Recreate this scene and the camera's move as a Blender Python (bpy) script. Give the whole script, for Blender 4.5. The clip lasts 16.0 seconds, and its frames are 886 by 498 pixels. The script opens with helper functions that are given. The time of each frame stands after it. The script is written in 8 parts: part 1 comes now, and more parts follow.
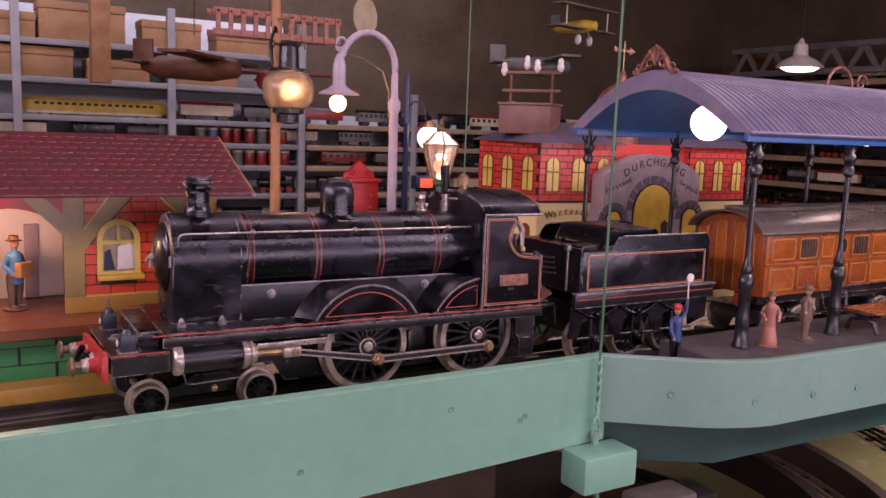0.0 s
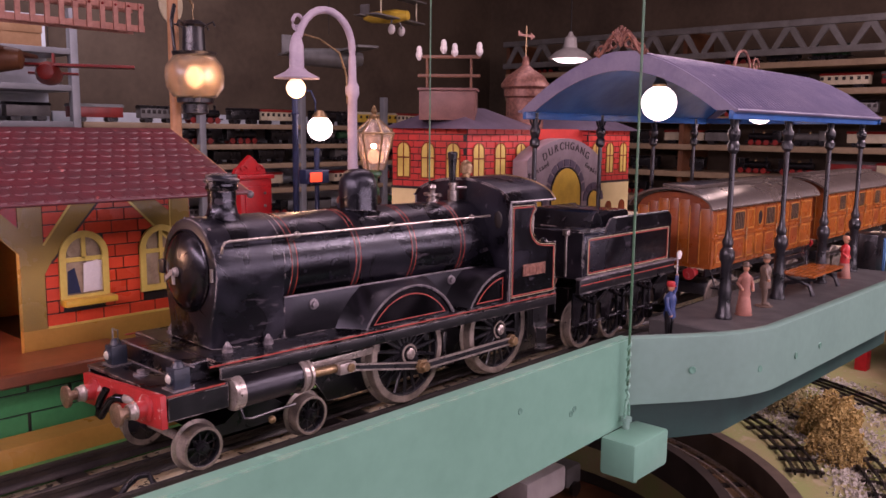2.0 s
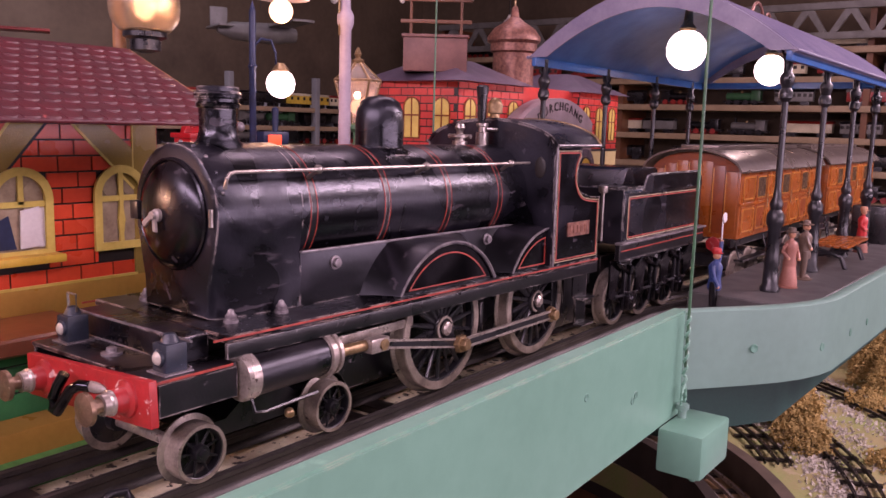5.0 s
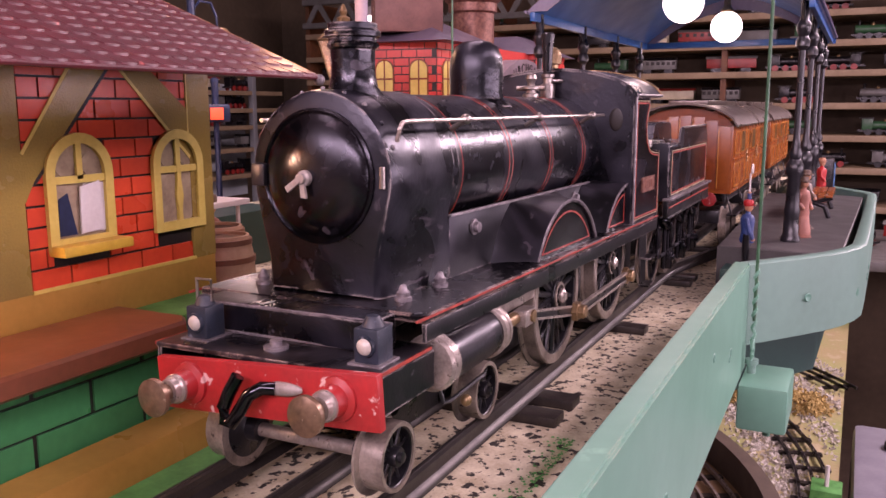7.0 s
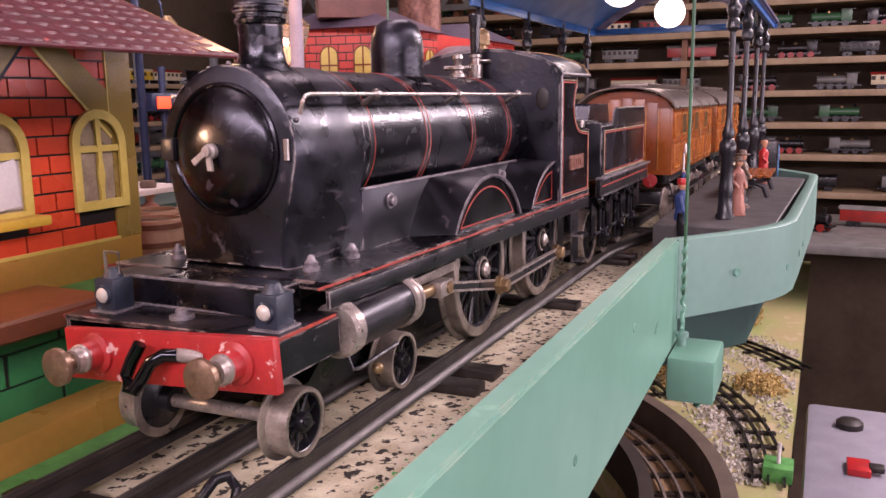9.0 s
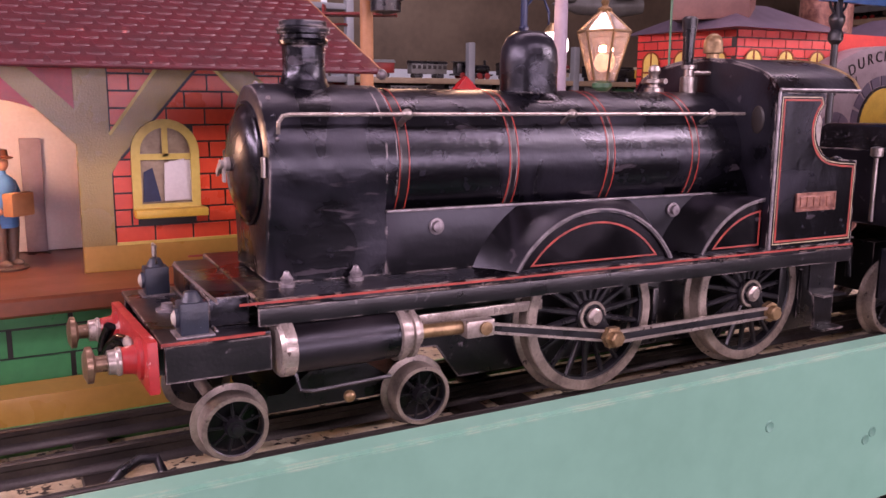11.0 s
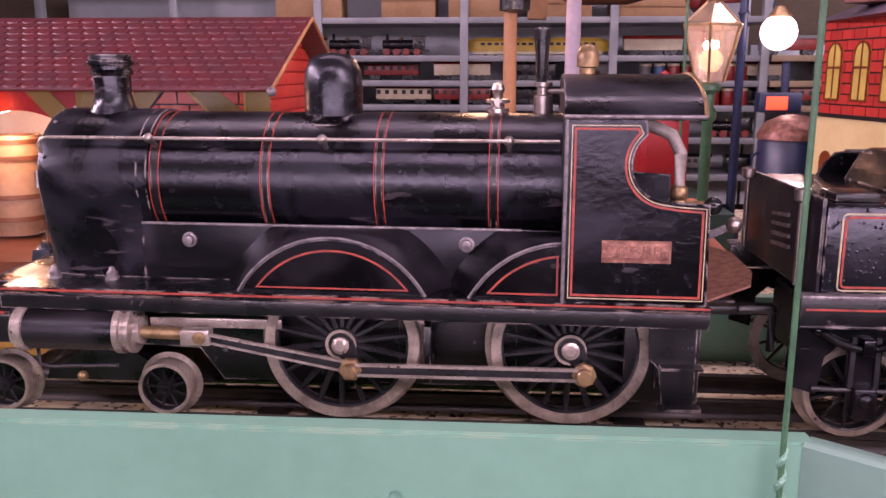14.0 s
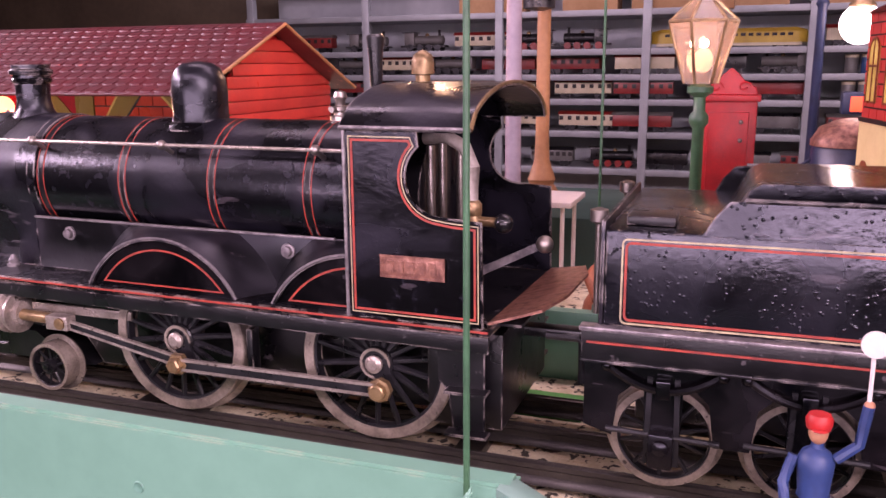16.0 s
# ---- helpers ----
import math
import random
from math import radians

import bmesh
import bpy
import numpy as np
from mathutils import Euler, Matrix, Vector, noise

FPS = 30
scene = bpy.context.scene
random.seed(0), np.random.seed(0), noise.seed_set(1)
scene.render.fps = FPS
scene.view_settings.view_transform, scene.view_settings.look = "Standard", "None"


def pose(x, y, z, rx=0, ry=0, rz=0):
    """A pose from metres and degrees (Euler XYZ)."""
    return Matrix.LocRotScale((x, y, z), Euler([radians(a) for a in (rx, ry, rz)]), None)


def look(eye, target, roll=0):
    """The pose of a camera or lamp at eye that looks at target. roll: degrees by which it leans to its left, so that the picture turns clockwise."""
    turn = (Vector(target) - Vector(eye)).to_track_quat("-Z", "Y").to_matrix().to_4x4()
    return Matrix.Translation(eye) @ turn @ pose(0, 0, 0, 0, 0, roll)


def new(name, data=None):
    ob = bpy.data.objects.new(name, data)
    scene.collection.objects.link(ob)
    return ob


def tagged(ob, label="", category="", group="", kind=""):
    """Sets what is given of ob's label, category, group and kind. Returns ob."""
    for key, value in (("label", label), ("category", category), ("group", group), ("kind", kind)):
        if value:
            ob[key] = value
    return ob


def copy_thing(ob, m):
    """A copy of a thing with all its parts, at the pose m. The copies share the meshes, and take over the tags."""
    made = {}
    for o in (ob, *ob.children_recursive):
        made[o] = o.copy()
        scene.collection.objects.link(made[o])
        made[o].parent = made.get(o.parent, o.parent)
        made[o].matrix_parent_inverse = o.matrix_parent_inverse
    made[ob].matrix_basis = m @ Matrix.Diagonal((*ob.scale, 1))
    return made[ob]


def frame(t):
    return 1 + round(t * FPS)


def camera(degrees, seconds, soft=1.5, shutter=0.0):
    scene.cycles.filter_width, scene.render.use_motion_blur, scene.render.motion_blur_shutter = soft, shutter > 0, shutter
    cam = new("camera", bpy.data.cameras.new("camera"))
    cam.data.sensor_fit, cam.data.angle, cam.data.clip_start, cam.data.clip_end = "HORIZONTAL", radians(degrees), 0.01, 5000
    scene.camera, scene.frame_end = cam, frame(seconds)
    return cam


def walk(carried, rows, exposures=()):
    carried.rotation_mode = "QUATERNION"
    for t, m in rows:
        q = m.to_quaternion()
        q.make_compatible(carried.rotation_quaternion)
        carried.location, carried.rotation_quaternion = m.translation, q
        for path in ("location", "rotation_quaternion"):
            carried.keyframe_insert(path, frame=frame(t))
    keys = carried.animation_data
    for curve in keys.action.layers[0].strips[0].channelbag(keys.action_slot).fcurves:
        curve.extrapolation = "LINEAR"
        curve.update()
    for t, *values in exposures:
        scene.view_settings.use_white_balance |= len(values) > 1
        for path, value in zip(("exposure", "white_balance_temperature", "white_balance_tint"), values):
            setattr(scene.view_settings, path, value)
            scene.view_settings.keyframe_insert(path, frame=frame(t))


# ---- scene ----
cam = camera(55.6, 16.0)
METRES, EYE, TURN = 1.2, 0.1872, -30.9
ROWS = [
    (0.0, 0.0, 0.0, 0.0, 0.29, -8.09, -2.06),
    (0.5, -0.0143, -0.0012, 0.0003, 0.14, -8.13, -2.12),
    (1.0, -0.0488, 0.0166, -0.0076, -1.9, -8.05, -2.34),
    (1.5, -0.1131, 0.0617, -0.0137, -8.49, -7.86, -1.4),
    (2.0, -0.1529, 0.0599, -0.01, -16.94, -8.04, -0.61),
    (2.5, -0.1658, 0.0639, -0.0109, -20.95, -8.17, -0.97),
    (3.0, -0.1653, 0.0775, -0.0141, -21.78, -8.15, -1.09),
    (5.5, -0.1939, 0.1908, -0.0494, -22.84, -8.42, -1.93),
    (6.0, -0.2124, 0.222, -0.0535, -25.07, -8.38, -1.71),
    (6.5, -0.23, 0.2296, -0.0538, -29.11, -9.15, -0.81),
    (7.0, -0.2526, 0.2376, -0.0555, -32.86, -9.6, 0.19),
    (7.5, -0.2627, 0.2436, -0.061, -35.04, -10.08, 0.63),
    (8.0, -0.2605, 0.2452, -0.0608, -36.96, -10.16, 0.84),
    (8.5, -0.2572, 0.2396, -0.0627, -37.86, -10.13, 0.77),
    (9.0, -0.2407, 0.2217, -0.0614, -34.87, -10.07, 0.76),
    (9.5, -0.2028, 0.2095, -0.0567, -24.27, -9.76, 0.43),
    (12.0, -0.0113, 0.2223, -0.0541, 13.25, -11.01, -1.15),
    (12.5, 0.02, 0.2482, -0.0534, 17.33, -11.62, -1.6),
    (13.0, 0.0523, 0.2693, -0.0523, 21.78, -11.96, -1.24),
    (13.5, 0.0962, 0.2677, -0.0396, 29.12, -12.01, -0.8),
    (14.0, 0.1416, 0.2781, -0.0374, 35.03, -11.91, -0.02),
    (14.5, 0.1663, 0.3059, -0.0448, 40.21, -11.75, 0.16),
    (15.0, 0.1913, 0.3343, -0.0415, 43.9, -11.66, 0.01),
    (15.5, 0.2209, 0.3479, -0.0399, 47.96, -11.85, 0.13),
    (16.0, 0.2386, 0.3723, -0.0327, 50.48, -12.37, 0.44),
]
walk(cam, [(t, pose(-0.078, -0.5586, EYE, 0, 0, TURN) @ pose(METRES * x, METRES * y, METRES * z, 90 + pitch, roll, yaw))
           for t, x, y, z, yaw, pitch, roll in ROWS], [(0.0, -0.69, 6500, 45), (3.0, -0.68, 6500, 50), (5.5, -0.36, 6500, 53), (6.5, -0.29, 6550, 52), (8.5, -0.05, 6400, 32), (9.5, -0.20, 6400, 40), (12.0, -0.27, 6350, 50), (14.0, -0.20, 6400, 50), (16.0, 0.06, 6450, 50)])

# ---- world and light ----
world = bpy.data.worlds.new("dim_room")
scene.world = world
world.use_nodes = True
world.node_tree.nodes["Background"].inputs[0].default_value = (0.9, 0.8, 0.85, 1)
world.node_tree.nodes["Background"].inputs[1].default_value = 0.08


def area_lamp(name, eye, target, w, h, power, colour):
    li = bpy.data.lights.new(name, "AREA")
    li.shape, li.size, li.size_y, li.energy, li.color = "RECTANGLE", w, h, power, colour
    ob = new(name, li)
    ob.matrix_world = look(eye, target)
    return ob


def bulb_lamp(name, at, power, colour, radius):
    li = bpy.data.lights.new(name, "POINT")
    li.energy, li.color, li.shadow_soft_size = power, colour, radius
    ob = new(name, li)
    ob.location = at
    return ob


WARM = (1.0, 0.62, 0.32)
# added fill lights over the visitors' aisle and the layout; their sources are unseen
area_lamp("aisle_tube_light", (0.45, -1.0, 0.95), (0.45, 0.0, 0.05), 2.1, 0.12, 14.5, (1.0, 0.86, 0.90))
# low strip added in place of a torch carried at the camera
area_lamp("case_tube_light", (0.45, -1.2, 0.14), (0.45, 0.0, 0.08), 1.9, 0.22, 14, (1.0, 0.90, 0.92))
# added to light the engine's front, again for the camera torch
area_lamp("west_tube_light", (-1.05, -0.1, 0.60), (0.0, 0.03, 0.0), 1.6, 0.14, 27, (1.0, 0.88, 0.90))
# overhead fill added above the layout
area_lamp("layout_tube_light", (0.6, 0.35, 1.25), (0.6, 0.3, 0.0), 2.2, 0.15, 14, (1.0, 0.84, 0.84))
# fills added to brighten the two shelf walls, without any fitting
area_lamp("shelf_tube_light", (0.3, 1.9, 1.0), (0.3, 2.4, 0.3), 2.6, 0.08, 24, (0.95, 0.97, 1.0))
area_lamp("far_shelf_tube_light", (2.3, 0.4, 1.15), (3.1, 0.4, 0.2), 0.08, 2.6, 7, (1.0, 0.85, 0.75))
# fill added to brighten the lower layout, its source unseen
area_lamp("floor_level_tube_light", (1.6, -0.9, 0.7), (1.5, 0.1, -0.42), 1.6, 0.12, 30, (1.0, 0.9, 0.85))

# ---- materials ----
def rgb(h):
    c = [int(h[i:i + 2], 16) / 255 for i in (0, 2, 4)]
    return tuple(v / 12.92 if v <= 0.04045 else ((v + 0.055) / 1.055) ** 2.4 for v in c) + (1,)


def surface(name, a, b=None, rough=0.5, metal=0.0, scale=60.0, fine=600.0, bump=0.15, wear=None, wear_at=0.72, coat=0.0, spread=0.12, depth=0.0006, random=0.0, soft_wear=0.04, edge=None):
    """A painted, metal or wooden surface: two tones mixed by coarse and fine noise, worn spots, uneven gloss, fine relief."""
    m = bpy.data.materials.new(name)
    m.use_nodes = True
    nt = m.node_tree
    n, l = nt.nodes, nt.links
    p = n["Principled BSDF"]
    co = n.new("ShaderNodeTexCoord")
    geo = n.new("ShaderNodeNewGeometry")

    def tex(s, detail=4.0):
        t = n.new("ShaderNodeTexNoise")
        t.inputs["Scale"].default_value, t.inputs["Detail"].default_value = s, detail
        l.new(geo.outputs["Position"], t.inputs["Vector"])
        return t
    big, small = tex(scale), tex(fine, 3.0)
    mixf = n.new("ShaderNodeMath")
    mixf.operation = "MULTIPLY_ADD"
    l.new(small.outputs["Fac"], mixf.inputs[0])
    mixf.inputs[1].default_value = 0.4
    l.new(big.outputs["Fac"], mixf.inputs[2])
    ramp = n.new("ShaderNodeMapRange")
    ramp.inputs["From Min"].default_value, ramp.inputs["From Max"].default_value = 0.5, 0.9
    l.new(mixf.outputs[0], ramp.inputs["Value"])
    mix = n.new("ShaderNodeMix")
    mix.data_type = "RGBA"
    mix.inputs["A"].default_value, mix.inputs["B"].default_value = a, b or tuple(v * 0.75 for v in a[:3]) + (1,)
    l.new(ramp.outputs[0], mix.inputs["Factor"])
    out = mix.outputs["Result"]
    if random:
        info = n.new("ShaderNodeObjectInfo")
        hsv = n.new("ShaderNodeHueSaturation")
        mr = n.new("ShaderNodeMapRange")
        mr.inputs["To Min"].default_value, mr.inputs["To Max"].default_value = 1 - random, 1 + random
        l.new(info.outputs["Random"], mr.inputs["Value"])
        l.new(mr.outputs[0], hsv.inputs["Value"])
        l.new(out, hsv.inputs["Color"])
        out = hsv.outputs["Color"]
    if wear:
        spots = tex(scale * 3.1, 8.0)
        cut = n.new("ShaderNodeMapRange")
        cut.inputs["From Min"].default_value, cut.inputs["From Max"].default_value = wear_at, wear_at + soft_wear
        l.new(spots.outputs["Fac"], cut.inputs["Value"])
        mw = n.new("ShaderNodeMix")
        mw.data_type = "RGBA"
        l.new(cut.outputs[0], mw.inputs["Factor"])
        l.new(out, mw.inputs["A"])
        mw.inputs["B"].default_value = wear
        out = mw.outputs["Result"]
    if edge:
        # paint rubbed off along the sharp edges, in broken patches
        bev = n.new("ShaderNodeBevel")
        bev.samples = 4
        bev.inputs["Radius"].default_value = 0.0011
        dot = n.new("ShaderNodeVectorMath")
        dot.operation = "DOT_PRODUCT"
        l.new(bev.outputs[0], dot.inputs[0])
        l.new(geo.outputs["Normal"], dot.inputs[1])
        rub = n.new("ShaderNodeMapRange")
        rub.inputs["From Min"].default_value, rub.inputs["From Max"].default_value = 0.985, 0.90
        l.new(dot.outputs["Value"], rub.inputs["Value"])
        patch = tex(110.0, 6.0)
        pr = n.new("ShaderNodeMapRange")
        pr.inputs["From Min"].default_value, pr.inputs["From Max"].default_value = 0.46, 0.60
        l.new(patch.outputs["Fac"], pr.inputs["Value"])
        both = n.new("ShaderNodeMath")
        both.operation = "MULTIPLY"
        l.new(rub.outputs[0], both.inputs[0])
        l.new(pr.outputs[0], both.inputs[1])
        me = n.new("ShaderNodeMix")
        me.data_type = "RGBA"
        l.new(both.outputs[0], me.inputs["Factor"])
        l.new(out, me.inputs["A"])
        me.inputs["B"].default_value = edge
        out = me.outputs["Result"]
    l.new(out, p.inputs["Base Color"])
    rr = n.new("ShaderNodeMapRange")
    rr.inputs["To Min"].default_value, rr.inputs["To Max"].default_value = max(0.02, rough - spread), min(1, rough + spread)
    l.new(big.outputs["Fac"], rr.inputs["Value"])
    l.new(rr.outputs[0], p.inputs["Roughness"])
    p.inputs["Metallic"].default_value = metal
    p.inputs["Coat Weight"].default_value = coat
    p.inputs["Coat Roughness"].default_value = 0.12
    if bump:
        bp = n.new("ShaderNodeBump")
        bp.inputs["Strength"].default_value, bp.inputs["Distance"].default_value = bump, depth
        l.new(mixf.outputs[0], bp.inputs["Height"])
        l.new(bp.outputs[0], p.inputs["Normal"])
    return m


def glow(name, colour, strength):
    m = bpy.data.materials.new(name)
    m.use_nodes = True
    p = m.node_tree.nodes["Principled BSDF"]
    p.inputs["Base Color"].default_value = colour
    p.inputs["Emission Color"].default_value, p.inputs["Emission Strength"].default_value = colour, strength
    return m


def glass(name, colour, rough=0.02, through_amount=1.0):
    m = bpy.data.materials.new(name)
    m.use_nodes = True
    p = m.node_tree.nodes["Principled BSDF"]
    p.inputs["Base Color"].default_value, p.inputs["Roughness"].default_value = colour, rough
    p.inputs["Transmission Weight"].default_value, p.inputs["IOR"].default_value = through_amount, 1.45
    return m




def enamel(name, a, film, rough_clean, rough_film, drops=0.0, chips=None, peel=0.25, spec=0.5):
    """Old black stove enamel: clean glossy paint with cloudy dull films, fine speckle, hairline scratches, orange peel, rubbed edges, and dried or wet drops."""
    m = bpy.data.materials.new(name)
    m.use_nodes = True
    nt = m.node_tree
    n, l = nt.nodes, nt.links
    p = n["Principled BSDF"]
    geo = n.new("ShaderNodeNewGeometry")

    def tex(scale, detail=4.0, distort=0.0, stretch=None):
        t = n.new("ShaderNodeTexNoise")
        t.inputs["Scale"].default_value, t.inputs["Detail"].default_value, t.inputs["Distortion"].default_value = scale, detail, distort
        if stretch:
            mp = n.new("ShaderNodeMapping")
            mp.inputs["Scale"].default_value = stretch
            l.new(geo.outputs["Position"], mp.inputs["Vector"])
            l.new(mp.outputs[0], t.inputs["Vector"])
        else:
            l.new(geo.outputs["Position"], t.inputs["Vector"])
        return t.outputs["Fac"]

    def span(v, lo, hi, to0=0.0, to1=1.0):
        r = n.new("ShaderNodeMapRange")
        for key, val in (("From Min", lo), ("From Max", hi), ("To Min", to0), ("To Max", to1)):
            r.inputs[key].default_value = val
        l.new(v, r.inputs["Value"])
        return r.outputs[0]

    def sums(op, u, v):
        x = n.new("ShaderNodeMath")
        x.operation = op
        for k, w in enumerate((u, v)):
            if isinstance(w, float):
                x.inputs[k].default_value = w
            else:
                l.new(w, x.inputs[k])
        return x.outputs[0]

    def blend(f, u, v):
        x = n.new("ShaderNodeMix")
        x.data_type = "RGBA"
        l.new(f, x.inputs["Factor"])
        for key, w in (("A", u), ("B", v)):
            if isinstance(w, tuple):
                x.inputs[key].default_value = w
            else:
                l.new(w, x.inputs[key])
        return x.outputs["Result"]
    cloud = span(tex(24.0, 5.0, 0.8), 0.44, 0.68)
    speckle = span(tex(210.0, 6.0), 0.60, 0.72)
    scratch = span(tex(160.0, 3.0, 0.4, (0.25, 1.0, 1.0)), 0.66, 0.70)
    dull = sums("MAXIMUM", cloud, sums("MULTIPLY", speckle, 0.55))
    col = blend(sums("MULTIPLY", dull, 0.75), a, film)
    col = blend(sums("MULTIPLY", scratch, 0.25), col, rgb("6a6268"))
    if chips:
        bev = n.new("ShaderNodeBevel")
        bev.samples = 4
        bev.inputs["Radius"].default_value = 0.0014
        dot = n.new("ShaderNodeVectorMath")
        dot.operation = "DOT_PRODUCT"
        l.new(bev.outputs[0], dot.inputs[0])
        l.new(geo.outputs["Normal"], dot.inputs[1])
        rub = span(dot.outputs["Value"], 0.985, 0.90)
        col = blend(sums("MULTIPLY", rub, span(tex(120.0, 6.0), 0.45, 0.54)), col, chips)
    l.new(col, p.inputs["Base Color"])
    rough = span(dull, 0.0, 1.0, rough_clean, rough_film)
    l.new(rough, p.inputs["Roughness"])
    p.inputs["Specular IOR Level"].default_value = spec
    p.inputs["Specular Tint"].default_value = (0.86, 0.88, 1.0, 1)
    height = sums("ADD", sums("MULTIPLY", tex(420.0, 3.0), peel), sums("MULTIPLY", tex(60.0, 2.0), 0.8))
    if drops:
        vo = n.new("ShaderNodeTexVoronoi")
        vo.inputs["Scale"].default_value = 480.0
        l.new(geo.outputs["Position"], vo.inputs["Vector"])
        bead = span(vo.outputs["Distance"], 0.30, 0.05)
        bead = sums("MULTIPLY", bead, span(tex(90.0, 3.0), 0.44, 0.56))
        height = sums("ADD", height, sums("MULTIPLY", bead, drops))
    bp = n.new("ShaderNodeBump")
    bp.inputs["Strength"].default_value, bp.inputs["Distance"].default_value = 0.7, 0.00035
    l.new(height, bp.inputs["Height"])
    l.new(bp.outputs[0], p.inputs["Normal"])
    return m


BLACK = enamel("black_loco_enamel", rgb("040406"), rgb("1d1b25"), 0.25, 0.46, chips=rgb("9a908d"), peel=0.6, spec=0.52)
BLACK_DOOR = enamel("glossy_black_enamel", rgb("040405"), rgb("1a1518"), 0.16, 0.34, peel=0.3, spec=0.42)
BLACK_CAB = enamel("scuffed_cab_enamel", rgb("040405"), rgb("211f2a"), 0.20, 0.40, drops=0.15, chips=rgb("9a908d"), peel=0.4, spec=0.36)
BLACK_BODY = enamel("dull_black_enamel", rgb("070708"), rgb("2a262e"), 0.28, 0.50, chips=rgb("8d8482"), spec=0.38)
BLACK_SOFT = surface("black_worn_paint", rgb("070709"), rgb("121014"), 0.30, scale=60, fine=700, bump=0.3, wear=rgb("4a4548"), wear_at=0.66, edge=rgb("9a8f8c"))
BLACK_IRON = surface("black_cast_iron", rgb("101012"), rgb("242327"), 0.3, scale=90, fine=700, bump=0.4, wear=rgb("4b4749"), wear_at=0.7)
LINE_RED = surface("red_lining_paint", rgb("ac4230"), rgb("7c3028"), 0.45, scale=200)
LINE_CREAM = surface("cream_lining_paint", rgb("b9ab86"), rgb("8d8168"), 0.45, scale=200)
LINE_GREY = surface("bare_edge_metal", rgb("8f8889"), rgb("565154"), 0.35, 0.4, scale=150)
BEAM_RED = surface("red_beam_paint", rgb("ad2a27"), rgb("8c201f"), 0.42, scale=70, wear=rgb("c9a09a"), wear_at=0.62, bump=0.2)
STEEL = surface("worn_steel", rgb("b3a89e"), rgb("7d736b"), 0.30, 0.5, scale=120, fine=900, bump=0.25, wear=rgb("4a3d36"), wear_at=0.66)
TYRE = surface("oily_wheel_tyre", rgb("a3978a"), rgb("6f655c"), 0.36, 0.35, scale=110, fine=900, bump=0.25, wear=rgb("3b322d"), wear_at=0.66)
BRASS = surface("dull_brass", rgb("a58a63"), rgb("6e583e"), 0.35, 0.6, scale=110, bump=0.2, wear=rgb("4b3b2a"), wear_at=0.68)
NICKEL = surface("bright_nickel", rgb("a89f98"), rgb("7f7771"), 0.34, 0.9, scale=100, bump=0.1)
COPPER = surface("coppery_plate", rgb("9a6c5a"), rgb("643f37"), 0.42, 0.4, scale=300, fine=1500, bump=0.5)
MATT_NICKEL = surface("matt_nickel", rgb("a39a92"), rgb("857c76"), 0.5, 0.25, scale=150, bump=0.15)
RAIL_HEAD = surface("rail_top_strip", rgb("4a4541"), rgb("37322f"), 0.6, 0.2, scale=90, fine=900, bump=0.05)
RAIL = surface("tinplate_rail", rgb("4a4642"), rgb("34302e"), 0.42, 0.5, scale=60, fine=900, bump=0.05)
SLEEPER = surface("tin_sleeper", rgb("3a342f"), rgb("221d1b"), 0.4, 0.3, scale=100, bump=0.4)
BALLAST = surface("speckled_painted_board", rgb("e0d6b8"), rgb("b8a888"), 0.75, scale=85, fine=700, bump=0.8, wear=rgb("2e2821"), wear_at=0.565, depth=0.001)
GREEN = surface("sea_green_paint", rgb("6fa28c"), rgb("649680"), 0.36, scale=9, fine=120, bump=0.12, wear=rgb("7fb79d"), wear_at=0.72)
BLACK_CHIPPED = enamel("chipped_black_enamel", rgb("060608"), rgb("2a2528"), 0.26, 0.46, drops=0.25, chips=rgb("a08a80"))
TAN_PANE = surface("dusty_window_tin", rgb("a8977c"), rgb("86735c"), 0.35, scale=120, fine=600, bump=0.2)
BARREL_WOOD = surface("pale_barrel_wood", rgb("a98a6c"), rgb("8c6e52"), 0.55, scale=50, fine=300, bump=0.3)
GREEN_CHIPPED = surface("chipped_sea_green_paint", rgb("6fa28c"), rgb("649680"), 0.36, scale=9, fine=120, bump=0.12, wear=rgb("7fb79d"), wear_at=0.72, edge=rgb("8fa68e"))
GREEN_GREY = surface("grey_green_paint", rgb("6f9385"), rgb("648779"), 0.45, scale=10, fine=150, bump=0.12, wear=rgb("8fb0a4"), wear_at=0.72)
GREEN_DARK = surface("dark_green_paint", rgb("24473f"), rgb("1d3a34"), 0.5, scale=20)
GRASS_PAINT = surface("grass_green_paint", rgb("57a052"), rgb("3d7d3c"), 0.5, scale=60, fine=500, bump=0.3)
STONE_GREEN = surface("green_stone_print", rgb("3d9158"), rgb("327c4b"), 0.3, scale=40, fine=300, bump=0.08, random=0.06)
INK = surface("black_joint_ink", rgb("17120f"), rgb("221a15"), 0.5, scale=100, bump=0.1)
OCHRE = surface("ochre_painted_tin", rgb("b98c42"), rgb("a57c36"), 0.3, scale=25, fine=350, bump=0.1, wear=rgb("c8a45c"), wear_at=0.72)
TIMBER = surface("olive_timber_print", rgb("97803e"), rgb("846e36"), 0.26, scale=30, fine=1100, bump=0.55, wear=rgb("d8c48a"), wear_at=0.73)
BRICK = surface("orange_brick_print", rgb("d8502c"), rgb("c64226"), 0.3, scale=45, fine=400, bump=0.08, random=0.10)
BRICK_PINK = surface("red_brick_print", rgb("cf4638"), rgb("b93a32"), 0.32, scale=45, fine=400, bump=0.08, random=0.10)
